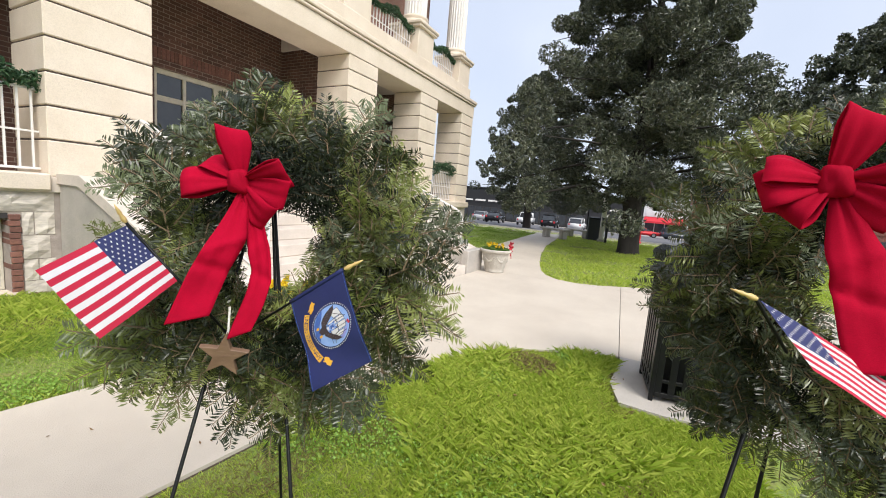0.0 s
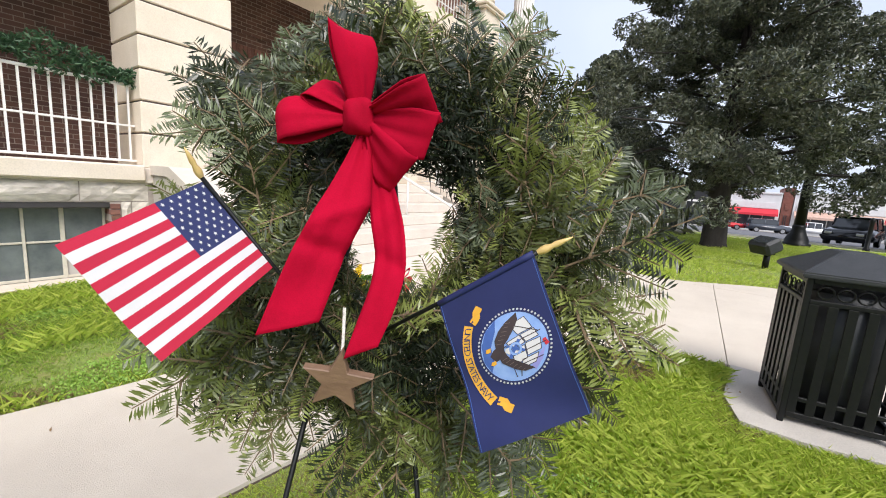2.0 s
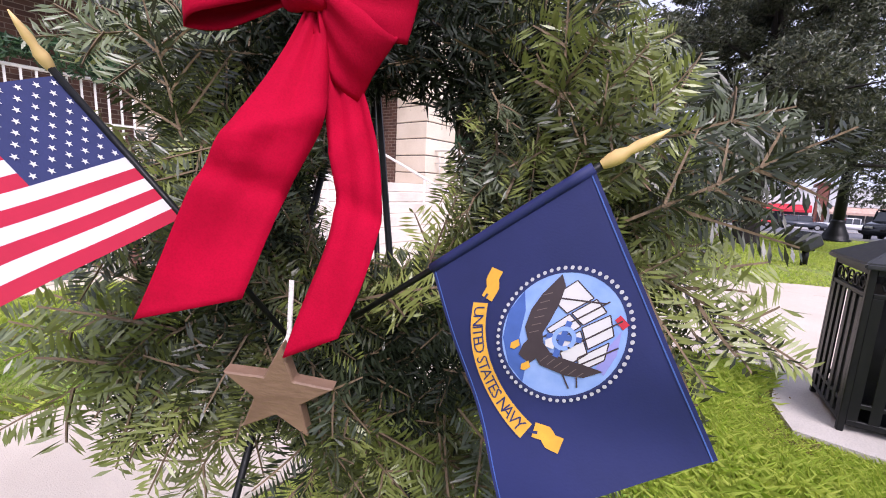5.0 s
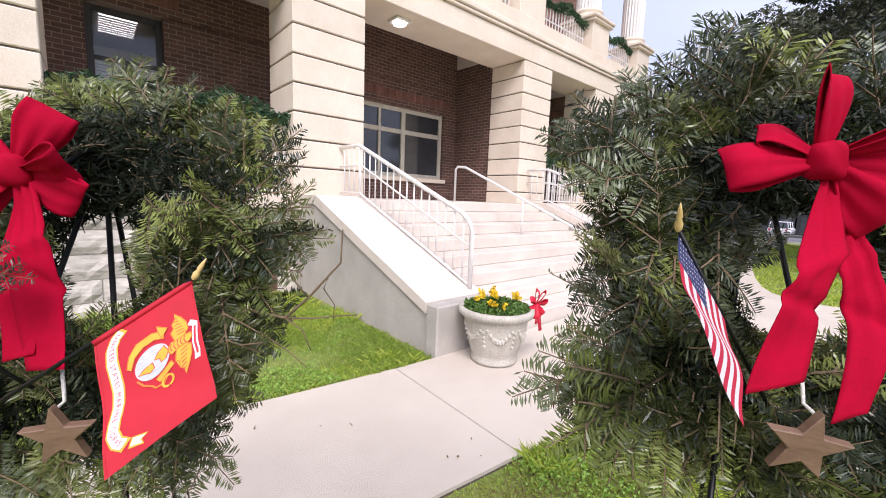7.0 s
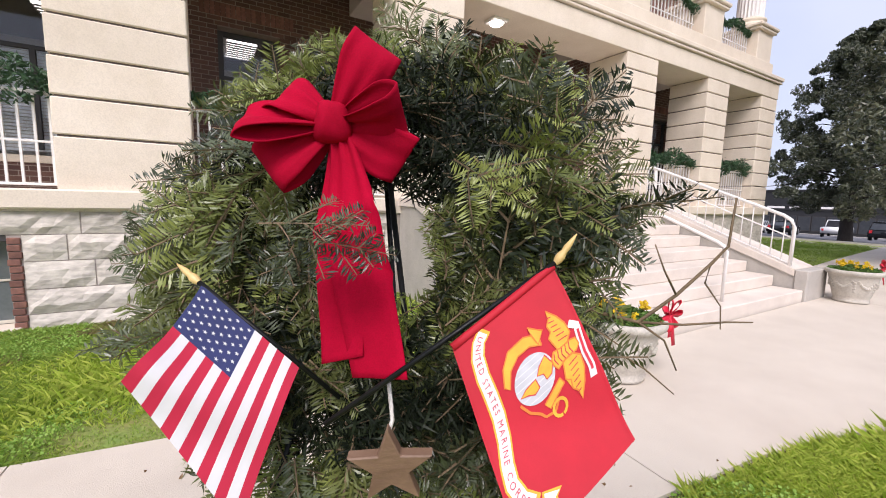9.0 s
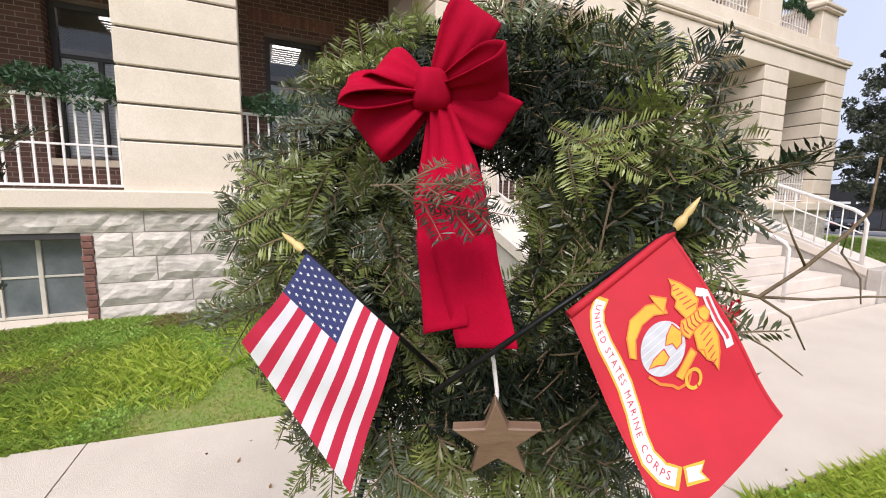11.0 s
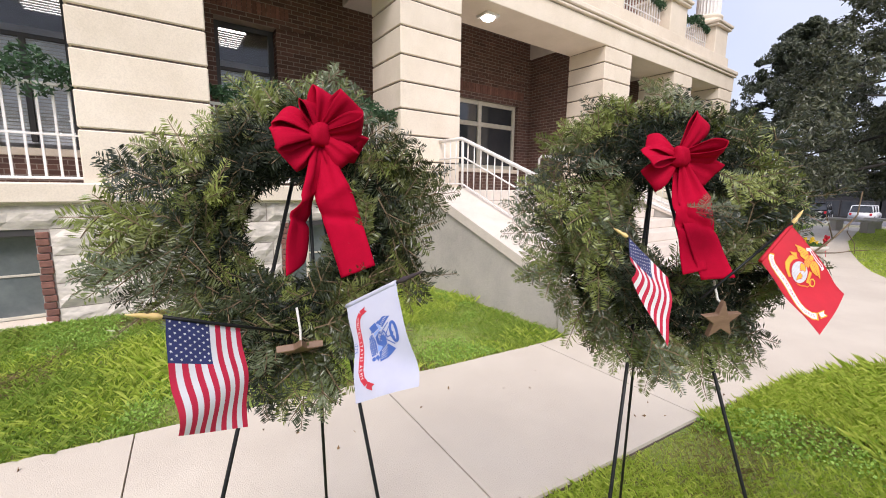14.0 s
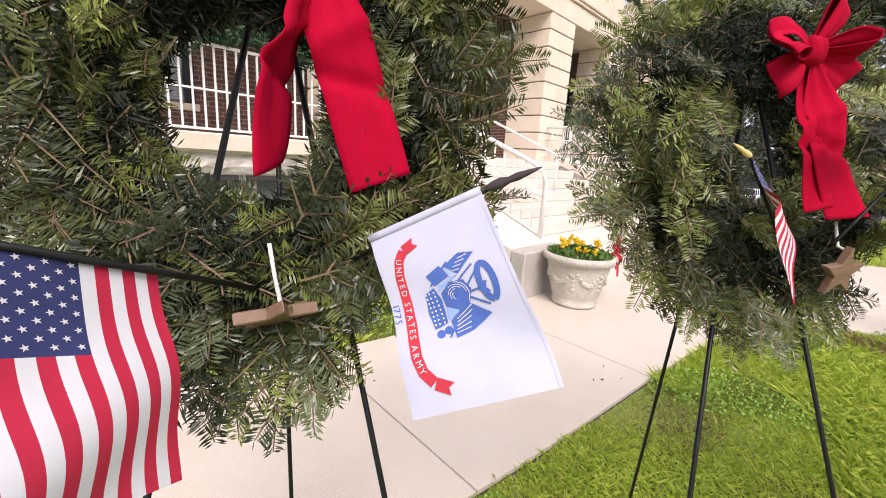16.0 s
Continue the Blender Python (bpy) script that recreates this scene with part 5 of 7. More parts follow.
bow((1.155, 0.800, 1.632), -95, [(80, 0.11, 25, 0.02), (170, 0.095, 40, 0.02), (195, 0.10, 20, 0.02), (5, 0.11, 30, 0.02), (-30, 0.10, 20, 0.01), (228, 0.085, 35, 0.015)],
    [([(1.14, 0.795, 1.62), (1.125, 0.775, 1.55), (1.108, 0.755, 1.47), (1.094, 0.735, 1.39)], (0.0, -0.06, 0.0), 1.0)], 51, 0.8)

wooden_star((0.855, 1.683, 1.245), -52, 10, 8, (0.02, 0.015, 0.085), R=0.046)
wooden_star((0.216, 2.284, 1.203), -30, 8, -4, (0.005, 0.02, 0.075), R=0.042)
wooden_star((-0.490, 2.668, 1.175), -10, 58, 0, (0.0, 0.008, 0.07), R=0.041)

# American flags
us_flag((0.759, 1.806, 1.477), (0.059, -0.041, -0.100), (-0.139, -0.058, -0.056), (0.738, 1.80, 1.512), (0.90, 1.72, 1.25), 0.006, 1)
us_flag((0.071, 2.403, 1.362), (0.079, -0.044, -0.081), (-0.058, -0.045, -0.090), (0.051, 2.425, 1.380), (0.19, 2.36, 1.24), 0.010, 1, 1.2, -0.05)
us_flag((-0.676, 2.590, 1.286), (0.092, 0.056, -0.048), (-0.003, -0.066, -0.130), (-0.715, 2.575, 1.300), (-0.47, 2.70, 1.185), 0.010, 1, 0.6)
us_flag((1.087, 0.868, 1.463), (-0.045, -0.055, -0.070), (0.020, -0.150, -0.080), (1.080, 0.905, 1.474), (1.20, 0.80, 1.37), 0.004, 1, 0.2)

def swallow(at, a, b, w, off, bm, notch=0.03, asp=1.5):
    """A short ribbon end from a to b with a notched tail."""
    L, R = band([a, b], w, asp)
    d = Vector(((b[0] - a[0]) * asp, b[1] - a[1])).normalized()
    m = ((L[1][0] + R[1][0]) / 2 - d.x * notch / asp, (L[1][1] + R[1][1]) / 2 - d.y * notch)
    patch(at, [L[0], L[1], m, R[0]], off, bm=bm)
    patch(at, [m, R[1], R[0]], off, bm=bm)
    return bm


def dense(path, n=4):
    """More points along a (u, v) path."""
    out = []
    for (a, b), (c, d) in zip(path, path[1:]):
        out += [(a + (c - a) * k / n, b + (d - b) * k / n) for k in range(n)]
    return out + [path[-1]]


# blue flag with a round seal and a gold ribbon
nv, at = plain_flag("navy_flag", (0.938, 1.481, 1.427), (-0.024, 0.099, -0.073), (-0.014, -0.080, -0.143), (0.948, 1.446, 1.449), (0.91, 1.72, 1.26), 0.007, 1, M_NAVY, "small dark blue flag with a round seal and gold ribbon")
SU, SV = 0.47, 0.42
part("seal", patch(at, disc(SU, SV, 0.325), 0.0007), M_PLBLUE, nv, "light blue round seal")
part("seal_rim", band_part(at, arc(SU, SV, 0.322, 0, 360, 48), 0.016, 0.0009), M_INK, nv)
b = bmesh.new()
for k in range(60):                                    # twisted rope round the seal
    a = k * 6
    c, q = math.cos(radians(a)), math.sin(radians(a))
    patch(at, disc(SU + 0.338 * c / 1.5, SV + 0.338 * q, 0.0105, 8), 0.0011, bm=b)
part("rope_edge", b, M_PGREY, nv, "pale rope edge round the seal")
fan(at, SU, SV, [[(-.30, .09), (-.24, .205), (-.12, .285), (.03, .31), (.15, .275), (.07, .22), (-.08, .20), (-.2, .12)]], 0.0009, M_PBLUE, nv, "printed_sea")
fan(at, SU, SV, [[(.10, -.27), (.2, -.21), (.27, -.12), (.22, -.10), (.16, -.17)]], 0.0009, M_PVIOLET, nv, "printed_cloud")
for shape in ([(-.22, -.17), (-.10, -.21), (-.09, -.07), (-.20, -.02)], [(-.09, -.22), (-.01, -.24), (.0, -.12), (-.08, -.09)], [(.01, -.25), (.11, -.23), (.12, -.10), (.01, -.11)], [(-.08, -.08), (.0, -.11), (.02, .02), (-.06, .05)], [(.02, -.10), (.14, -.09), (.16, .03), (.03, .03)], [(.13, -.20), (.20, -.15), (.21, -.02), (.14, -.04)]):
    fan(at, SU, SV, [shape], 0.0011, M_FWHITE, nv, "printed_sail")
    b = bmesh.new()
    loop = [(SU + x / 1.5, SV + y) for x, y in shape]
    for p, q in zip(loop, loop[1:] + loop[:1]):
        band_part(at, [p, q], 0.006, 0.0012, b)
    part("sail_line", b, M_PDARK, nv)
b = bmesh.new()
for p, q in (((-.05, -.27), (-.03, .08)), ((.06, -.29), (.08, .07)), ((.17, -.23), (.18, .06)), ((-.20, -.03), (-.05, -.25)), ((.20, -.01), (.28, .02)), ((.12, .06), (.27, .06))):
    band_part(at, [(SU + p[0] / 1.5, SV + p[1]), (SU + q[0] / 1.5, SV + q[1])], 0.008, 0.0013, b)
part("printed_mast", b, M_PDARK, nv)
fan(at, SU, SV, [[(.03, -.29), (.09, -.31), (.10, -.275), (.04, -.26)]], 0.0013, M_PRED, nv, "printed_pennant")
fan(at, SU, SV, [[(-.285, -.115), (-.22, -.11), (-.15, -.05), (-.09, .02), (-.05, .075), (.0, .09), (.06, .075), (.12, .02), (.18, -.05), (.25, -.125), (.245, -.03), (.20, .05), (.15, .10), (.10, .15), (.06, .155), (.07, .20), (.0, .235), (-.04, .19), (-.05, .16), (-.12, .15), (-.19, .09), (-.24, .01)]], 0.0014, M_PDARK, nv, "printed_bird")
for k in range(6):                                     # pale lines between the feathers
    for sg in (-1, 1):
        x, y = sg * (0.07 + 0.03 * k), 0.09 - 0.026 * k
        part("feather_line", band_part(at, [(SU + x / 1.5, SV + y), (SU + (x + sg * 0.012) / 1.5, SV + y + 0.05)], 0.004, 0.0016), M_PBROWN, nv)
b = band_part(at, [(SU - .03, SV - .07), (SU + .06, SV + .06)], 0.03, 0.0016)
band_part(at, [(SU + .045, SV - .09), (SU - .02, SV + .06)], 0.026, 0.0016, b)
part("printed_anchor", b, M_PBLUE, nv)
part("anchor_ring", band_part(at, arc(SU + 0.015, SV - 0.015, 0.05, 0, 350, 16), 0.022, 0.0018), M_PLBLUE, nv)
for x, y in ((-.055, .235), (.075, .225)):
    fan(at, SU, SV, [[(x - .02, y - .03), (x + .015, y - .025), (x + .02, y + .01), (x + .005, y + .03), (x - .02, y + .015)]], 0.0016, M_YELLOW, nv, "printed_claw")
fan(at, SU, SV, [[(-.01, .035), (.03, .03), (.05, .055), (.02, .085), (-.01, .075)]], 0.0017, M_FWHITE, nv, "bird_head")
RC = (0.485, 0.13, 0.74)
rb = arc(*RC, 121, 59, 28)
b = band_part(at, arc(*RC, 121.5, 58.5, 28), 0.104, 0.0007)
part("ribbon_edge", b, M_INK, nv)
part("gold_ribbon", band_part(at, rb, 0.092, 0.0009), M_YELLOW, nv, "gold printed ribbon")
for sg, e in ((-1, rb[0]), (1, rb[-1])):
    b = band_part(at, dense([(e[0] + sg * 0.004, e[1] - 0.04), (e[0] + sg * 0.03, e[1] - 0.095), (e[0] + sg * 0.06, e[1] - 0.105), (e[0] + sg * 0.085, e[1] - 0.15)]), 0.075, 0.0008)
    part("ribbon_end", b, M_YELLOW, nv)
    part("ribbon_fold", band_part(at, [(e[0] + sg * 0.002, e[1] - 0.01), (e[0] + sg * 0.018, e[1] - 0.055)], 0.014, 0.0011), M_INK, nv)
part("lettering", text_on_arc(at, "UNITED STATES NAVY", arc(*RC, 119, 61, 30), 0.092, 0.0012, 1.5), M_INK, nv)

# red flag with a globe and a white ribbon
mr, at = plain_flag("marine_flag", (0.351, 2.228, 1.389), (-0.098, 0.014, -0.066), (0.003, -0.094, -0.118), (0.366, 2.216, 1.420), (0.16, 2.30, 1.25), 0.007, 1, M_MARINE, "small scarlet flag with a gold emblem and white ribbon", 0.5)
GU, GV = 0.43, 0.50


def outlined(shape, off, mat, name, line=M_PORANGE, w=0.012):
    """A printed shape on the red flag with a line round it."""
    fan(at, GU, GV, [shape], off, mat, mr, name)
    loop = [(GU + x / 1.5, GV + y) for x, y in shape]
    part(name + "_outline", band_part(at, loop + loop[:2], w, off + 0.0002), line, mr)


part("globe", patch(at, disc(GU, GV, 0.172, 36), 0.0008), M_PGREY, mr, "grey printed globe")
b = bmesh.new()
for k in range(-3, 4):
    h = math.sqrt(max(0.0, 0.17 ** 2 - (k * 0.045) ** 2))
    band_part(at, [(GU + (k * 0.045) / 1.5, GV - h), (GU + (k * 0.045) / 1.5, GV + h)], 0.005, 0.0009, b)
part("globe_line", b, M_FWHITE, mr)
outlined([(-.09, -.13), (.0, -.165), (.06, -.13), (.07, -.08), (.02, -.07), (.0, -.02), (-.05, -.06)], 0.0010, M_YELLOW, "printed_land", M_PRED, 0.008)
outlined([(.01, .0), (.08, -.01), (.10, .04), (.07, .09), (.05, .15), (.02, .09)], 0.0010, M_YELLOW, "printed_land", M_PRED, 0.008)
for sg in (-1, 1):                                     # a wing on either side of the bird
    outlined([(sg * .045, -.33), (sg * .10, -.385), (sg * .19, -.375), (sg * .28, -.335), (sg * .37, -.275), (sg * .30, -.27), (sg * .26, -.235), (sg * .20, -.245), (sg * .17, -.21), (sg * .11, -.225), (sg * .05, -.24)], 0.0010, M_YELLOW, "printed_wing")
    for k in range(6):
        x, y = sg * (0.09 + 0.042 * k), -0.355 + 0.012 * k
        part("feather_line", band_part(at, [(GU + x / 1.5, GV + y), (GU + (x + sg * 0.014) / 1.5, GV + y + 0.085 - 0.009 * k)], 0.008, 0.0014), M_PRED, mr)
outlined([(-.05, -.35), (-.035, -.40), (.02, -.41), (.05, -.37), (.05, -.26), (.07, -.19), (.03, -.165), (-.02, -.165), (-.06, -.20), (-.045, -.27)], 0.0012, M_YELLOW, "printed_bird")
for k in range(5):
    part("feather_line", band_part(at, [(GU - 0.03, GV - 0.34 + 0.035 * k), (GU, GV - 0.325 + 0.035 * k), (GU + 0.03, GV - 0.34 + 0.035 * k)], 0.008, 0.0016), M_PRED, mr)
outlined([(-.17, -.14), (-.26, -.15), (-.32, -.03), (-.31, .12), (-.22, .20), (-.10, .235), (-.06, .20), (-.17, .15), (-.225, .06), (-.225, -.05)], 0.0009, M_YELLOW, "anchor_fluke")
outlined([(-.36, -.09), (-.26, -.19), (-.19, -.12), (-.27, -.10)], 0.0013, M_YELLOW, "fluke_tip")
outlined([(.13, -.17), (.18, -.19), (.26, -.03), (.21, .0)], 0.0010, M_YELLOW, "anchor_shank")
part("anchor_rope", band_part(at, dense([(GU + .06, GV + .17), (GU + .12, GV + .12), (GU + .16, GV + .05), (GU + .19, GV + .02), (GU + .20, GV - .06), (GU + .16, GV - .12)]), 0.018, 0.0011), M_PORANGE, mr)
part("anchor_ring", band_part(at, arc(GU + 0.20, GV - 0.10, 0.055, 0, 350, 16), 0.022, 0.0012), M_YELLOW, mr)
rb = dense([(0.035, 0.72), (0.075, 0.80), (0.14, 0.845), (0.24, 0.855), (0.34, 0.845), (0.45, 0.84), (0.56, 0.86), (0.66, 0.90), (0.74, 0.915), (0.82, 0.88), (0.88, 0.80)])
part("ribbon_edge", band_part(at, rb, 0.118, 0.0006), M_YELLOW, mr, "gold ribbon edge")
part("white_ribbon", band_part(at, rb[1:-1], 0.090, 0.0009), M_FWHITE, mr, "white printed ribbon")
part("ribbon_end", swallow(at, (0.885, 0.77), (0.925, 0.63), 0.10, 0.0006, bmesh.new(), 0.04), M_YELLOW, mr)
part("ribbon_end", swallow(at, (0.887, 0.755), (0.92, 0.65), 0.07, 0.0009, bmesh.new(), 0.035), M_FWHITE, mr)
part("lettering", text_on_arc(at, "UNITED STATES MARINE CORPS", rb[2:-2], 0.064, 0.0012, 1.5), M_PRED, mr)
mo = dense([(0.325, 0.10), (0.36, 0.045), (0.42, 0.06), (0.50, 0.075), (0.58, 0.07), (0.63, 0.085)], 3)
part("small_ribbon", band_part(at, mo, 0.058, 0.0009), M_FWHITE, mr, "small white motto ribbon")
part("writing_bar", band_part(at, mo[4:-2], 0.022, 0.0012), M_PRED, mr)

# white flag with a blue emblem and a red ribbon
ar, at = plain_flag("army_flag", (-0.386, 2.509, 1.310), (-0.044, 0.089, -0.053), (-0.026, -0.104, -0.116), (-0.362, 2.470, 1.332), (-0.44, 2.70, 1.19), 0.010, 1, M_ARMY, "small white flag with a blue emblem and red ribbon", 0.9, finial=M_PDARK)
EU, EV, ES = 0.47, 0.43, 0.86


def eu(x, y):
    """A point of the emblem on the cloth."""
    return EU + ES * x / 1.5, EV + ES * y


def blue(name, shape, off=0.0008, mat=M_PBLUE):
    part(name, patch(at, [eu(*p) for p in shape], off), mat, ar)


blue("emblem_flag", [(-.30, -.25), (-.34, -.12), (-.27, .04), (-.16, -.06)])
blue("emblem_flag", [(.24, -.20), (.09, -.04), (.20, .16), (.36, .15), (.33, .0)])
blue("emblem_drum", [(-.29, .08), (-.17, .03), (-.13, .18), (-.24, .23)])
blue("emblem_scroll", [(-.12, .20), (.0, .17), (.10, .18), (.21, .19), (.24, .31), (.08, .33), (-.09, .30)])
blue("emblem_armour", [(-.10, -.08), (.0, -.12), (.10, -.06), (.13, .05), (.07, .155), (-.05, .155), (-.12, .04)])
blue("emblem_shade", [(-.155, -.05), (-.265, .055), (-.15, .02), (-.125, .15), (-.07, .165), (-.125, .04)], 0.0008, M_PLBLUE)
blue("emblem_shade", [(.12, .0), (.135, .05), (.075, .16), (.19, .175), (.185, .15)], 0.0008, M_PLBLUE)
for x, y in ((.29, .27), (.275, .20)):
    blue("emblem_ball", [(x + 0.038 * math.cos(k * 0.8), y + 0.038 * math.sin(k * 0.8)) for k in range(8)])
part("emblem_ring", band_part(at, [eu(-0.02 + 0.16 * math.cos(a), -0.27 + 0.06 * math.sin(a)) for a in [k * math.pi / 12 for k in range(25)]], 0.046, 0.0010), M_PBLUE, ar)
blue("emblem_cap", [(-.02, -.27), (.03, -.24), (.08, -.27), (.06, -.20), (.02, -.17), (-.03, -.20)], 0.0010)
for p, q in (((-.02, -.08), (-.16, -.24)), ((.02, -.10), (.02, -.25)), ((.06, -.08), (.17, -.22)), ((-.30, .0), (-.14, .22)), ((.10, .02), (.34, .20)), ((-.20, -.20), (-.08, .0))):
    part("emblem_staff", band_part(at, [eu(*p), eu(*q)], 0.014, 0.0009), M_PBLUE, ar)
for k in range(5):                                     # white lines within the blue
    part("emblem_line", band_part(at, [eu(.12 + .045 * k, -.07 + .02 * k), eu(.20 + .03 * k, .10 + .01 * k)], 0.006, 0.0012), M_FWHITE, ar)
    part("emblem_line", band_part(at, [eu(-.30 + .035 * k, -.19 + .035 * k), eu(-.29 + .03 * k, -.10 + .03 * k)], 0.006, 0.0012), M_FWHITE, ar)
    part("emblem_line", band_part(at, arc(EU + 0.005, EV + 0.02, 0.03 + 0.017 * k, 30 + 40 * k, 150 + 40 * k, 8), 0.005, 0.0012), M_FWHITE, ar)
for k in range(8):
    for q in (0.215, 0.26, 0.295):
        part("emblem_dot", patch(at, disc(*eu(-.08 + .04 * k, q), 0.008, 6), 0.0012), M_FWHITE, ar)
rb = dense([(0.15, 0.74), (0.20, 0.80), (0.28, 0.835), (0.38, 0.85), (0.50, 0.865), (0.62, 0.87), (0.72, 0.865), (0.80, 0.835), (0.86, 0.77)])
b = band_part(at, rb, 0.082, 0.0008)
swallow(at, (0.15, 0.735), (0.125, 0.62), 0.09, 0.0010, b)
swallow(at, (0.865, 0.76), (0.905, 0.65), 0.09, 0.0010, b)
part("red_ribbon", b, M_PRED, ar, "red printed ribbon")
part("lettering", text_on_arc(at, "UNITED STATES ARMY", rb[3:-3], 0.068, 0.0011, 1.5), M_FWHITE, ar)
part("lettering", text_on_arc(at, "1775", [(0.41, 0.955), (0.45, 0.957), (0.49, 0.96), (0.53, 0.962)], 0.08, 0.0011, 1.5), M_PBLUE, ar, "blue printed date")


# ---- litter bin ----
bin_ = empty("litter_bin", (4.10, 0.855, 0.012), "square black steel slatted litter bin with a hipped lid", "litter bin", rz=-82)
S = 0.62                                                    # its front runs along its own x, its depth along y


def face_pts(k, u, inset=0.0):
    """A point along side k of the square, u from 0 to S."""
    return [(u, inset), (S - inset, u), (S - u, S - inset), (inset, S - u)][k]


for z0, z1 in ((0.05, 0.085), (0.17, 0.20), (0.86, 0.89), (1.0, 1.035)):
    for lim in ((0.035, S - 0.035, 0.002, 0.03), (0.035, S - 0.035, S - 0.03, S - 0.002), (0.002, 0.03, 0.035, S - 0.035), (S - 0.03, S - 0.002, 0.035, S - 0.035)):
        part("band", box(*lim, z0, z1, 0.004), M_BLACK, bin_)
for x in (0.0, S - 0.035):
    for y in (0.0, S - 0.035):
        part("corner_post", box(x, x + 0.035, y, y + 0.035, 0, 1.035, 0.004), M_BLACK, bin_)
for k in range(4):
    for j in range(6):
        u = 0.06 + j * (S - 0.12) / 5
        px, py = face_pts(k, u, 0.006)
        w, d = (0.026, 0.005) if k % 2 == 0 else (0.005, 0.026)
        part("slat", box(px - w, px + w, py - d, py + d, 0.085, 0.86, 0.002), M_BLACK, bin_)
    for j in range(5):
        u = 0.06 + (j + 0.5) * (S - 0.12) / 5
        px, py = face_pts(k, u, 0.012)
        ring = []
        for q in range(18):
            a = q * math.pi / 9
            du, dz = 0.043 * math.cos(a), 0.040 * math.sin(a)
            ring.append((px + (du if k % 2 == 0 else 0), py + (du if k % 2 else 0), 0.945 + dz))
        part("oval_ring", tube(ring, 0.006, 6, closed=True), M_BLACK, bin_)
part("liner", lathe([(0.265, 0.06), (0.275, 0.5), (0.28, 0.93), (0.26, 0.94)], 20, (S / 2, S / 2, 0)), M_CANTOP, bin_, "dark round liner")
part("floor_plate", box(0.02, S - 0.02, 0.02, S - 0.02, 0.04, 0.06), M_BLACK, bin_)
lid = bmesh.new()
o = 0.035
e0 = [lid.verts.new(p) for p in ((-o, -o, 1.035), (S + o, -o, 1.035), (S + o, S + o, 1.035), (-o, S + o, 1.035))]
e1 = [lid.verts.new(p) for p in ((-o, -o, 1.07), (S + o, -o, 1.07), (S + o, S + o, 1.07), (-o, S + o, 1.07))]
e2 = [lid.verts.new(p) for p in ((0.2, 0.2, 1.215), (S - 0.2, 0.2, 1.215), (S - 0.2, S - 0.2, 1.215), (0.2, S - 0.2, 1.215))]
lid.faces.new(e0[::-1])
lid.faces.new(e2)
for A, B in ((e0, e1), (e1, e2)):
    for k in range(4):
        lid.faces.new((A[k], A[(k + 1) % 4], B[(k + 1) % 4], B[k]))
bmesh.ops.bevel(lid, geom=lid.edges[:], offset=0.008, segments=2, affect="EDGES")
part("lid", lid, M_CANTOP, bin_, "dull black hipped plastic lid")


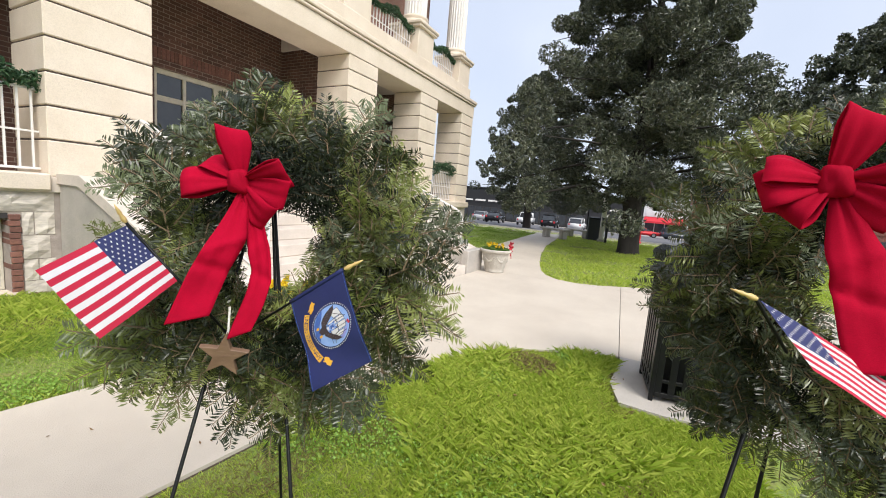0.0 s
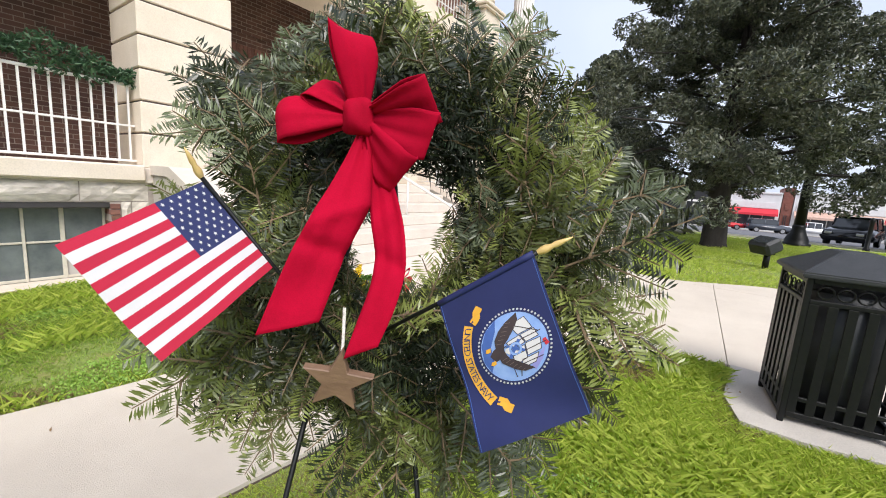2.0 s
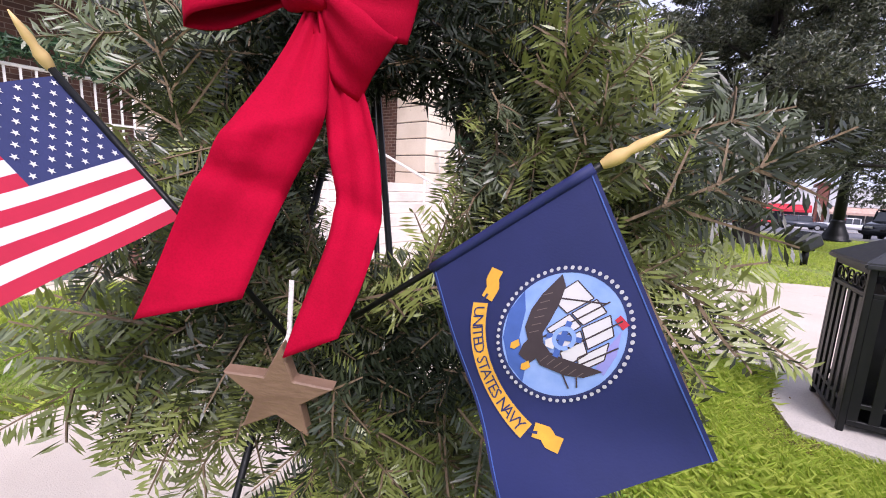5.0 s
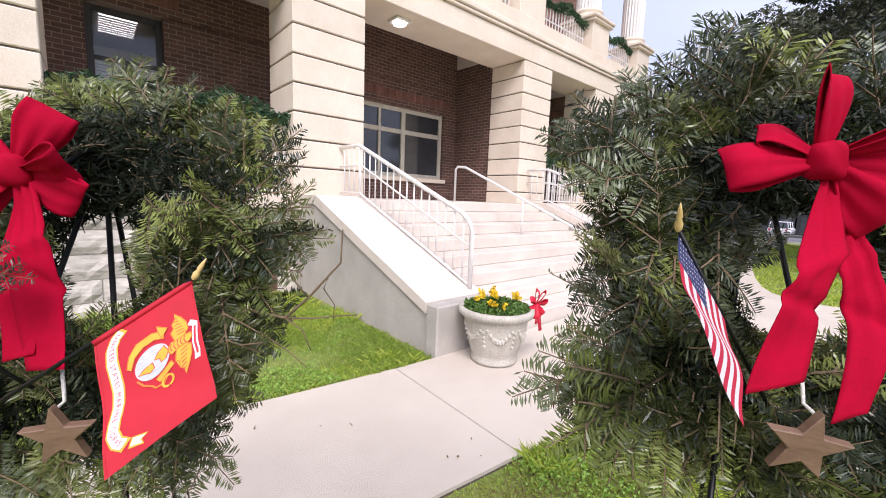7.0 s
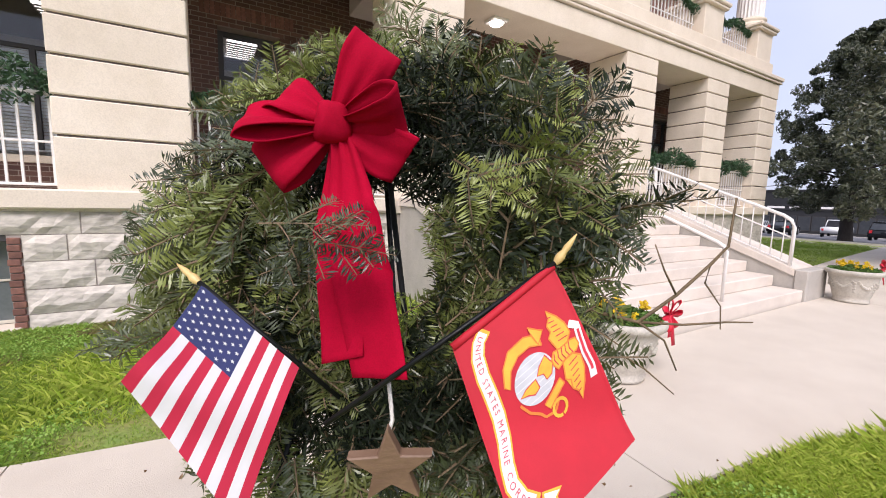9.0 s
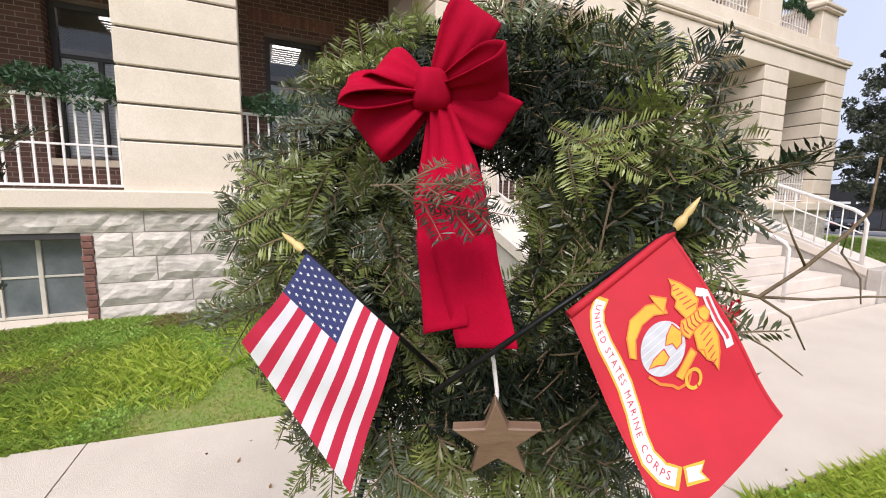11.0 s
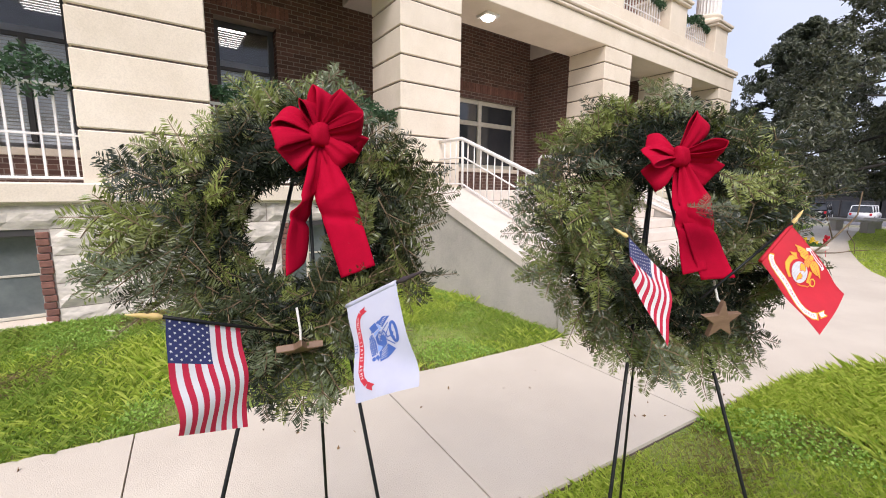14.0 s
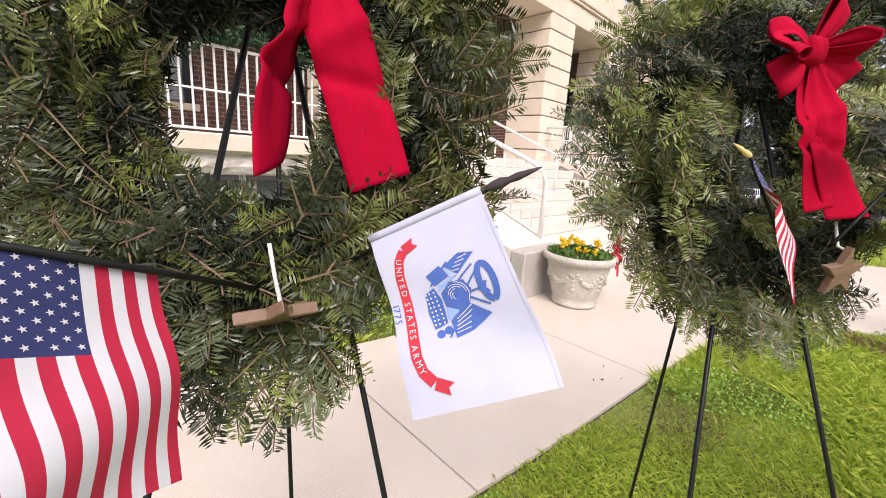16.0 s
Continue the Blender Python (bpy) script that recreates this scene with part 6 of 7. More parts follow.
# ---- planters ----
def planter(at, turn, label):
    p = empty("planter", at, label, "planter", "stone planters", rz=turn)
    part("pot", lathe([(0.19, 0), (0.215, 0.01), (0.22, 0.04), (0.205, 0.06), (0.225, 0.10), (0.27, 0.28), (0.30, 0.42), (0.305, 0.44), (0.345, 0.455), (0.355, 0.485), (0.35, 0.515), (0.315, 0.52), (0.30, 0.50), (0.29, 0.47)], 40), M_POT, p)
    b = bmesh.new()
    rs = random.Random(7)
    for sw in range(6):                                     # fruit swags in relief
        a0 = sw * math.pi / 3
        for k in range(9):
            f = k / 8
            a = a0 + (f - 0.5) * 0.8
            z = 0.36 - 0.10 * math.sin(math.pi * f)
            r = 0.222 + (z - 0.10) / 0.32 * 0.075
            s = bmesh.new()
            bmesh.ops.create_icosphere(s, subdivisions=1, radius=0.02 + 0.012 * math.sin(math.pi * f))
            bmesh.ops.translate(s, vec=(r * math.cos(a), r * math.sin(a), z + rs.uniform(-.006, .006)), verts=s.verts)
            s.verts.index_update()
            merge(b, s)
        for k in range(4):
            z = 0.34 - 0.045 * k
            a = a0 + 0.5
            r = 0.222 + (z - 0.10) / 0.32 * 0.075
            s = bmesh.new()
            bmesh.ops.create_icosphere(s, subdivisions=1, radius=0.022)
            bmesh.ops.translate(s, vec=(r * math.cos(a), r * math.sin(a), z), verts=s.verts)
            s.verts.index_update()
            merge(b, s)
    part("relief_swag", b, M_POT, p)
    part("soil", lathe([(0.28, 0.46), (0.28, 0.475)], 24), M_SOIL, p)
    nr = np.random.RandomState(3)
    n = 900
    a, rr = nr.uniform(0, 6.28, n), 0.31 * np.sqrt(nr.uniform(0, 1, n))
    P = np.stack([rr * np.cos(a), rr * np.sin(a), 0.49 + nr.uniform(0, 0.11, n) * (1.15 - rr / 0.4)], 1)
    leaf_cloud(P, 0.055, 0.55, M_PLANT, "leaves", p, 5)
    fl = []
    for k in range(17):
        aa, r2 = nr.uniform(0, 6.28), 0.26 * math.sqrt(nr.uniform(0, 1))
        c = np.array([r2 * math.cos(aa), r2 * math.sin(aa), 0.60 + nr.uniform(-.02, .035)])
        fl += [c + nr.normal(0, 0.013, 3) for _ in range(14)]
    leaf_cloud(np.array(fl), 0.035, 0.9, M_PANSY, "pansy_flowers", p, 6)
    Mb = Matrix.Translation((0.34, -0.16, 0.55)) @ Matrix.Rotation(radians(10), 4, "Z")
    for k in range(7):
        o2 = part("bow_loop", sheet(loop_strip(radians(k * 51), 0.14, radians(35), 0.06, 0.03, 0.02, k), 0.0015), M_REDBOW, p, smooth=True)
        o2.matrix_basis = Mb
    for dx, dz in ((0.03, -0.26), (-0.04, -0.18)):
        o2 = part("bow_tail", sheet([[(dx * f + g, -0.03 - 0.02 * f, dz * f) for g in (-0.025, 0.0, 0.025)] for f in (0, 0.5, 1)], 0.0015), M_REDBOW, p)
        o2.matrix_basis = Mb
    return p


planter((3.06, 4.03, 0.0), -10, "cast stone planter with yellow pansies and a red bow")
planter((8.92, 4.06, 0.0), -10, "cast stone planter with yellow pansies and a red bow")


# ---- trees ----
def tree(at, height, radius, trunk_r, seed, n_leaves, skirt, leaf, label, shape=1.0):
    """A broad evergreen: tapered trunk, limbs, and a crown of leaf clumps with gaps."""
    rs = random.Random(seed)
    nr = np.random.RandomState(seed)
    t = empty("tree", at, label, "tree", "trees on the square")
    pts = [(0, 0, -0.1), (0, 0, 0.15), (0.04, 0.02, 1.2), (0.02, 0.05, 3.0), (-0.05, 0.0, height * 0.6), (0, 0, height * 0.95)]
    b = bmesh.new()
    rad = [1.25, 1.05, 0.92, 0.8, 0.4, 0.08]
    rings = []
    for (x, y, z), q in zip(pts, rad):
        rings.append([b.verts.new((x + trunk_r * q * (1 + 0.09 * math.sin(3 * a + z) + 0.06 * math.sin(7 * a)) * math.cos(a), y + trunk_r * q * (1 + 0.09 * math.sin(3 * a + z) + 0.06 * math.sin(7 * a)) * math.sin(a), z)) for a in [k * math.pi / 9 for k in range(18)]])
    for A, B in zip(rings, rings[1:]):
        for k in range(18):
            b.faces.new((A[k], A[(k + 1) % 18], B[(k + 1) % 18], B[k])).smooth = True
    part("trunk", b, M_BARK, t)
    lb = bmesh.new()
    clumps = []
    n_limb = 58
    for k in range(n_limb):
        f = (k + 0.5) / n_limb
        z = skirt + 0.4 + (height - skirt - 1.0) * f
        a = k * 2.4 + rs.uniform(-.4, .4)
        prof = (1 - f) ** (0.62 * shape) * (0.75 + 0.25 * min(1, f * 6))
        R = radius * prof * rs.uniform(0.82, 1.12)
        tip = Vector((R * math.cos(a), R * math.sin(a), z + rs.uniform(-0.9, 0.25) * (1 - f)))
        mid = Vector((0.5 * R * math.cos(a), 0.5 * R * math.sin(a), z + 0.25))
        tube([(0, 0, z - 0.3), mid, tip], trunk_r * 0.22 * (1.1 - f), 5, lb, taper=(1, 0.25), cap=False)
        for q in range(10):
            g = rs.uniform(0.28, 1.03)
            c = mid.lerp(tip, (g - 0.5) * 2) if g > 0.5 else Vector((0, 0, z - 0.3)).lerp(mid, g * 2)
            c = c + Vector((rs.gauss(0, 0.42), rs.gauss(0, 0.42), rs.gauss(0, 0.38))) * (0.5 + R / radius)
            clumps.append((c, rs.uniform(0.35, 0.72) * (0.55 + 0.45 * R / radius)))
    part("limb", lb, M_BARK, t)
    per = max(8, n_leaves // len(clumps))
    P = []
    for c, r in clumps:
        d = nr.normal(size=(per, 3))
        d /= np.linalg.norm(d, axis=1)[:, None]
        P.append(np.array(c) + d * r * nr.uniform(0.35, 1.0, (per, 1)) ** 0.5 * np.array([1, 1, 0.75]))
    leaf_cloud(np.concatenate(P), leaf, 0.42, M_LEAF, "crown", t, seed + 1, 0.0)
    return t


tree((17.7, 1.78, 0.0), 12.5, 6.1, 0.37, 11, 230000, 1.5, 0.135, "large dark evergreen magnolia with a thick trunk", 1.0)
tree((38.5, 11.8, -0.7), 14.5, 6.2, 0.36, 12, 75000, 2.2, 0.26, "dark evergreen magnolia beside the path", 0.9)
tree((30.0, -8.2, -0.35), 13.0, 6.2, 0.34, 13, 55000, 2.3, 0.25, "dark evergreen magnolia near the street", 0.9)
tree((34.0, -17.0, -0.5), 13.0, 6.0, 0.34, 15, 34000, 2.8, 0.28, "dark evergreen magnolia by the street", 0.9)


# ---- things on the lawn ----
fl = empty("flood_light", (13.2, 0.49, -0.02), "black lawn flood light on a short post", "flood light", rz=40)
part("post", tube([(0, 0, 0), (0, 0, 0.38)], 0.07, 12), M_BLACK, fl)
part("bracket", box(-0.12, 0.12, -0.1, 0.1, 0.36, 0.42, 0.01), M_BLACK, fl)
hd = box(-0.30, 0.30, -0.22, 0.22, 0.0, 0.34, 0.06)
bmesh.ops.rotate(hd, cent=(0, 0, 0), matrix=Matrix.Rotation(radians(-28), 3, "X"), verts=hd.verts)
bmesh.ops.translate(hd, vec=(0, 0.02, 0.42), verts=hd.verts)
part("head", hd, M_CANTOP, fl)
lens_b = box(-0.25, 0.25, -0.15, 0.15, 0.338, 0.352, 0.005)
bmesh.ops.rotate(lens_b, cent=(0, 0, 0), matrix=Matrix.Rotation(radians(-28), 3, "X"), verts=lens_b.verts)
bmesh.ops.translate(lens_b, vec=(0, 0.02, 0.42), verts=lens_b.verts)
part("lens", lens_b, M_GLASS, fl)

st = empty("street_lamp", (23.0, -1.0, -0.06), "black cast iron street lamp post with a flared base", "street lamp")
part("base", lathe([(0.50, 0), (0.50, 0.12), (0.42, 0.16), (0.40, 0.30), (0.28, 0.55), (0.22, 0.75), (0.24, 0.82), (0.19, 0.9)], 24), M_BLACK, st)
part("post", lathe([(0.19, 0.9), (0.17, 2.5), (0.13, 4.6), (0.16, 4.7), (0.10, 4.8)], 20), M_BLACK, st)
part("globe", lathe([(0.10, 4.8), (0.22, 4.95), (0.27, 5.2), (0.22, 5.45), (0.08, 5.6)], 20), M_WHITE, st, "white lamp globe")
for x, y in ((24.5, -3.4), ):
    bo = empty("bollard", (x, y, -0.1), "short black iron bollard", "bollard")
    part("shaft", lathe([(0.12, 0), (0.12, 0.15), (0.08, 0.2), (0.075, 1.25), (0.1, 1.3), (0.06, 1.42), (0.0, 1.45)], 14), M_BLACK, bo)


def bench(at, rz):
    b = empty("bench", at, "pale concrete slab bench on two legs", "bench", "park benches", rz=rz)
    part("seat", box(-0.85, 0.85, -0.22, 0.22, 0.40, 0.50, 0.02), M_CONC2, b)
    for x in (-0.55, 0.55):
        part("leg", box(x - 0.14, x + 0.14, -0.17, 0.17, 0, 0.40, 0.02), M_CONC2, b)


bench((21.0, 5.35, 0.0), 60)
bench((23.4, 4.6, -0.05), 60)

pn = empty("information_panel", (22.2, 2.65, -0.03), "dark sloping information panel on two posts", "sign", rz=-60)
for x in (-0.42, 0.42):
    part("post", box(x - 0.05, x + 0.05, -0.05, 0.05, 0, 0.95, 0.01), M_BLACK, pn)
pb = box(-0.6, 0.6, -0.4, 0.4, -0.02, 0.03, 0.01)
bmesh.ops.rotate(pb, cent=(0, 0, 0), matrix=Matrix.Rotation(radians(30), 3, "X"), verts=pb.verts)
bmesh.ops.translate(pb, vec=(0, 0, 1.05), verts=pb.verts)
part("panel", pb, M_BLACK, pn)

wp = empty("white_pole", (22.3, 3.26, 0.0), "white painted square pole by the path", "pole")
part("shaft", box(-0.11, 0.11, -0.11, 0.11, 0, 2.55, 0.02), M_WHITE, wp)
part("foot", box(-0.18, 0.18, -0.18, 0.18, 0, 0.12, 0.02), M_CONC2, wp)
ub = empty("utility_box", (22.9, 3.75, -0.03), "dark grey utility cabinet by the path", "utility box", rz=10)
part("body", box(-0.32, 0.32, -0.3, 0.3, 0, 1.15, 0.03), M_CANTOP, ub)
part("cap", box(-0.35, 0.35, -0.33, 0.33, 1.15, 1.22, 0.03), M_CANTOP, ub)
M_HYD = material("red_hydrant_paint", (0.60, 0.02, 0.03), None, 10, 0.45)
hy = empty("fire_hydrant", (28.4, 1.7, -0.27), "red fire hydrant near the kerb", "hydrant")
part("barrel", lathe([(0.20, 0), (0.20, 0.06), (0.13, 0.09), (0.13, 0.62), (0.17, 0.64), (0.17, 0.7), (0.12, 0.82), (0.05, 0.9)], 16), M_HYD, hy)
part("outlet", tube([(-0.24, 0, 0.5), (0.24, 0, 0.5)], 0.065, 12), M_HYD, hy)


# ---- street: slope, shops, cars ----
def fall(x):
    return 0.0 if x < 22 else -0.04 * (min(x, 84) - 22)


def vehicle(at, rz, kind, paint, label):
    """A parked car: body shell from a side outline, glass, wheels with rims, lamps."""
    v = empty("car" if kind != "pickup" else "pickup_truck", at, label, "car" if kind != "pickup" else "pickup", "parked vehicles", rz=rz)
    L, W = (4.7, 1.86) if kind != "pickup" else (5.7, 1.95)
    h = {"suv": 1.75, "sedan": 1.42, "pickup": 1.85}[kind]
    if kind == "suv":
        low = [(-L / 2, 0.35), (-L / 2, 0.95), (-L / 2 + 0.1, 1.05), (L / 2 - 1.35, 1.08), (L / 2 - 0.15, 0.95), (L / 2, 0.75), (L / 2, 0.35)]
        top = [(-L / 2 + 0.12, 1.05), (-L / 2 + 0.42, h - 0.08), (-L / 2 + 0.8, h), (0.3, h), (0.75, h - 0.1), (L / 2 - 1.4, 1.08)]
    elif kind == "sedan":
        low = [(-L / 2, 0.32), (-L / 2, 0.85), (-L / 2 + 0.1, 0.95), (L / 2 - 1.3, 0.95), (L / 2 - 0.15, 0.8), (L / 2, 0.6), (L / 2, 0.32)]
        top = [(-L / 2 + 0.55, 0.95), (-L / 2 + 1.2, h - 0.06), (-0.5, h), (0.15, h - 0.04), (L / 2 - 1.3, 0.95)]
    else:
        low = [(-L / 2, 0.5), (-L / 2, 1.12), (0.1, 1.12), (L / 2 - 1.5, 1.15), (L / 2 - 0.12, 1.08), (L / 2, 0.95), (L / 2, 0.5)]
        top = [(-0.35, 1.12), (-0.25, h - 0.05), (0.0, h), (0.85, h), (1.0, h - 0.08), (1.5, 1.14)]

    def shell(outline, w0, w1):
        b = bmesh.new()
        zmin, zmax = min(z for _, z in outline), max(z for _, z in outline)
        A, B = [], []
        for x, z in outline:
            w = w0 + (w1 - w0) * (z - zmin) / (zmax - zmin)
            A.append(b.verts.new((x, -w, z)))
            B.append(b.verts.new((x, w, z)))
        n = len(outline)
        b.faces.new(A)
        b.faces.new(B[::-1])
        for i in range(n):
            b.faces.new((A[i], B[i], B[(i + 1) % n], A[(i + 1) % n]))
        bmesh.ops.recalc_face_normals(b, faces=b.faces)
        bmesh.ops.bevel(b, geom=b.edges[:], offset=0.05, segments=2, affect="EDGES")
        return b

    part("body", shell(low, W / 2, W / 2), paint, v, smooth=True)
    part("cabin_glass", shell(top, W / 2 - 0.06, W / 2 - 0.2), M_GLASS, v, "dark tinted windows")
    xs = [x for x, z in top if z > h - 0.15]
    part("roof", box(min(xs) - 0.03, max(xs) + 0.05, -W / 2 + 0.17, W / 2 - 0.17, h - 0.05, h + 0.02, 0.02), paint, v)
    for x in (min(xs) - 0.15, (min(xs) + max(xs)) / 2, max(xs) + 0.1):
        for s in (-1, 1):
            part("pillar", tube([(x - 0.03, s * (W / 2 - 0.05), low[1][1]), (x, s * (W / 2 - 0.18), h - 0.03)], 0.04, 6), paint, v)
    for x in (-L / 2 + 0.9, L / 2 - 0.95):
        for s in (-1, 1):
            wheel = part("wheel", tube([(x, s * (W / 2 - 0.2), 0.36), (x, s * (W / 2 + 0.01), 0.36)], 0.36, 24), M_TYRE, v)
            part("rim", tube([(x, s * (W / 2 - 0.02), 0.36), (x, s * (W / 2 + 0.02), 0.36)], 0.23, 16), M_RIM, wheel)
    for s in (-1, 1):
        part("headlight", box(L / 2 - 0.12, L / 2 + 0.01, s * W / 2 * 0.72 - 0.16, s * W / 2 * 0.72 + 0.16, 0.72, 0.86, 0.02), M_RIM, v, "clear headlight")
        part("tail_light", box(-L / 2 - 0.01, -L / 2 + 0.06, s * W / 2 * 0.8 - 0.1, s * W / 2 * 0.8 + 0.1, 0.75, 1.0, 0.02), M_HYD, v, "red tail light")
    return v


M_TYRE = material("black_tyre", (0.015, 0.015, 0.015), None, 20, 0.9)
M_RIM = material("silver_rim", (0.55, 0.55, 0.56), None, 20, 0.3, metal=0.8)
M_CARW = material("white_car_paint", (0.78, 0.78, 0.78), (0.72, 0.72, 0.73), 2, 0.2)
M_CARK = material("black_car_paint", (0.012, 0.013, 0.015), None, 2, 0.15)
M_CARG = material("slate_car_paint", (0.08, 0.09, 0.11), None, 2, 0.2)
M_CARS = material("silver_car_paint", (0.45, 0.46, 0.48), None, 2, 0.25)
for x, y, rz, kind, paint, lab in [
        (58.5, 17.6, 8, "pickup", M_CARW, "white pickup truck parked at the kerb"), (54.0, 13.0, 5, "suv", M_CARK, "black car parked at the kerb"), (60.5, 10.6, 0, "suv", M_CARW, "white car parked at the kerb"),
        (52.0, 20.0, 8, "sedan", M_CARK, "black sedan parked at the kerb"), (58.0, 24.5, 8, "sedan", M_CARS, "silver sedan parked at the kerb"),
        (69.0, -2.6, -75, "suv", M_CARG, "slate grey utility car in the street"), (72.0, -7.0, -80, "pickup", M_CARW, "white pickup truck in the street"), (70.0, 2.2, -80, "sedan", M_HYD, "red sedan parked in the street"),
        (34.5, -4.7, 160, "suv", M_CARK, "black utility car parked nose in"), (35.0, -7.4, 160, "suv", M_CARW, "white utility car parked nose in"), (35.2, -10.2, 160, "suv", M_CARK, "black utility car parked nose in")]:
    vehicle((x, y, fall(x)), rz, kind, paint, lab)

M_SHOPW = material("white_shop_wall", (0.70, 0.70, 0.70), (0.6, 0.6, 0.6), 0.8, 0.8)
M_SHOPK = material("black_shop_front", (0.02, 0.02, 0.022), None, 1, 0.6)
M_SHOPB = brickwork("shop_brick", (0.30, 0.10, 0.07), (0.22, 0.075, 0.055), (0.3, 0.24, 0.2), bw=0.4, bh=0.13)
M_AWNR = material("red_awning", (0.60, 0.03, 0.05), (0.52, 0.025, 0.04), 3, 0.8)
M_AWNP = material("striped_awning", (0.60, 0.42, 0.34), (0.45, 0.28, 0.22), 3, 0.8)
GZ = fall(84) - 0.05


def shop(y0, y1, h, wall, sign, awning, label, writing=0):
    s = empty("shop", (84.0, (y0 + y1) / 2, GZ), label, "shop", "shops across the street")
    w = (y1 - y0) / 2
    part("wall", box(0, 9, -w, w, 0, h, 0.03), wall, s)
    part("cornice", box(-0.2, 0.3, -w, w, h - 0.3, h, 0.04), wall, s)
    part("sign_board", box(-0.12, 0.0, -w + 0.4, w - 0.4, 3.75, 4.75, 0.02), sign, s)
    n = max(2, int(2 * w / 1.8))
    for k in range(n):
        a = -w + 0.4 + k * (2 * w - 0.8) / n
        win = part("window", box(-0.08, 0.02, a + 0.06, a + (2 * w - 0.8) / n - 0.06, 0.5, 2.9, 0.01), M_FRAMED, s)
        part("pane", box(-0.10, -0.07, a + 0.14, a + (2 * w - 0.8) / n - 0.14, 0.6, 2.8), M_GLASS, win)
    if awning:
        b = bmesh.new()
        P = [(0, 3.7), (-1.5, 2.95), (-1.5, 2.6), (-1.45, 2.6), (-1.45, 2.9), (0, 3.6)]
        A = [b.verts.new((x, -w + 0.2, z)) for x, z in P]
        B = [b.verts.new((x, w - 0.2, z)) for x, z in P]
        b.faces.new(A)
        b.faces.new(B[::-1])
        for i in range(len(P)):
            b.faces.new((A[i], B[i], B[(i + 1) % len(P)], A[(i + 1) % len(P)]))
        bmesh.ops.recalc_face_normals(b, faces=b.faces)
        part("awning", b, awning, s)
    for k in range(writing):
        a = -w * 0.5 + k * w / writing
        part("writing_bar", box(-0.16, -0.12, a, a + w / writing * 0.8, 4.1, 4.45, 0.01), M_WHITE, s)


shop(12.6, 50, 7.2, M_SHOPK, M_SHOPK, None, "long black shop front with white writing", 6)
shop(3.0, 12.4, 6.6, M_SHOPK, M_SHOPK, None, "black boutique front with white writing", 4)
shop(-4.6, 2.8, 6.4, M_SHOPW, M_SHOPW, M_AWNR, "white shop with a bright red awning")
shop(-6.0, -4.7, 7.2, M_SHOPB, M_SHOPB, None, "narrow red brick shop front")
shop(-24.0, -6.1, 6.6, M_SHOPW, M_SHOPW, M_AWNP, "white shop with a striped awning")
shop(-60.0, -24.2, 7.6, M_SHOPB, M_SHOPB, None, "red brick corner building")

sg = empty("stop_sign", (60.0, -11.6, fall(60)), "red octagonal stop sign on a pole", "road sign", rz=-80)
part("pole", tube([(0, 0, 0), (0, 0, 2.2)], 0.04, 8), M_RIM, sg)
oc = [(0.42 * math.cos(radians(22.5 + 45 * k)), 0.42 * math.sin(radians(22.5 + 45 * k))) for k in range(8)]
b = bmesh.new()
f1 = [b.verts.new((x, -0.06, 2.3 + z)) for x, z in oc]
f2 = [b.verts.new((x, -0.04, 2.3 + z)) for x, z in oc]
b.faces.new(f1)
b.faces.new(f2[::-1])
for i in range(8):
    b.faces.new((f1[i], f2[i], f2[(i + 1) % 8], f1[(i + 1) % 8]))
bmesh.ops.recalc_face_normals(b, faces=b.faces)
part("plate", b, M_HYD, sg)
polys, wid = letters("STOP", 0.3)
b = bmesh.new()
for poly in polys:
    b.faces.new([b.verts.new((x - wid / 2, -0.066, 2.2 + z)) for x, z in poly])
part("lettering", b, M_WHITE, sg)


# ---- grass ----
def blades(name, poly, x0, x1, y0, y1, n, h, w, mat, seed, label, lift=-0.03, patch_noise=0.0):
    """Grass over part of the plan, one bent blade at a time."""
    rs = np.random.RandomState(seed)
    X, Y = np.zeros(0), np.zeros(0)
    while len(X) < n:
        xs, ys = rs.uniform(x0, x1, 3 * n), rs.uniform(y0, y1, 3 * n)
        ok = inside_all(xs, ys, poly)
        if patch_noise:
            ok &= waves(xs, ys, seed) > patch_noise
        X, Y = np.concatenate([X, xs[ok]]), np.concatenate([Y, ys[ok]])
    X, Y = X[:n], Y[:n]
    tall = 0.85 + 0.45 * waves(X, Y, seed + 50)
    H = h * np.clip(tall, 0.3, 1.6) * rs.uniform(0.5, 1.25, n)
    a = rs.uniform(0, 2 * math.pi, n)
    lean = rs.uniform(0.45, 1.5, n)
    d = np.stack([np.cos(a), np.sin(a)], 1)
    s = np.stack([-np.sin(a), np.cos(a)], 1) * (w * rs.uniform(0.6, 1.3, (n, 1)))
    base = np.stack([X, Y, np.full(n, lift)], 1)
    V = np.zeros((n, 5, 3))
    V[:, 0] = base
    V[:, 1] = base
    V[:, 0, :2] -= s
    V[:, 1, :2] += s
    mid = base.copy()
    mid[:, :2] += d * (H * lean * 0.35)[:, None]
    mid[:, 2] += H * 0.62
    V[:, 2], V[:, 3] = mid, mid
    V[:, 2, :2] += s * 0.8
    V[:, 3, :2] -= s * 0.8
    tip = base.copy()
    tip[:, :2] += d * (H * lean)[:, None]
    tip[:, 2] += H
    V[:, 4] = tip
    F = np.arange(5 * n).reshape(n, 5)[:, [0, 1, 2, 4, 3]]
    ob = pydata(name, V.reshape(-1, 3), F, mat)
    return tagged(ob, label, "grass", kind="stuff")


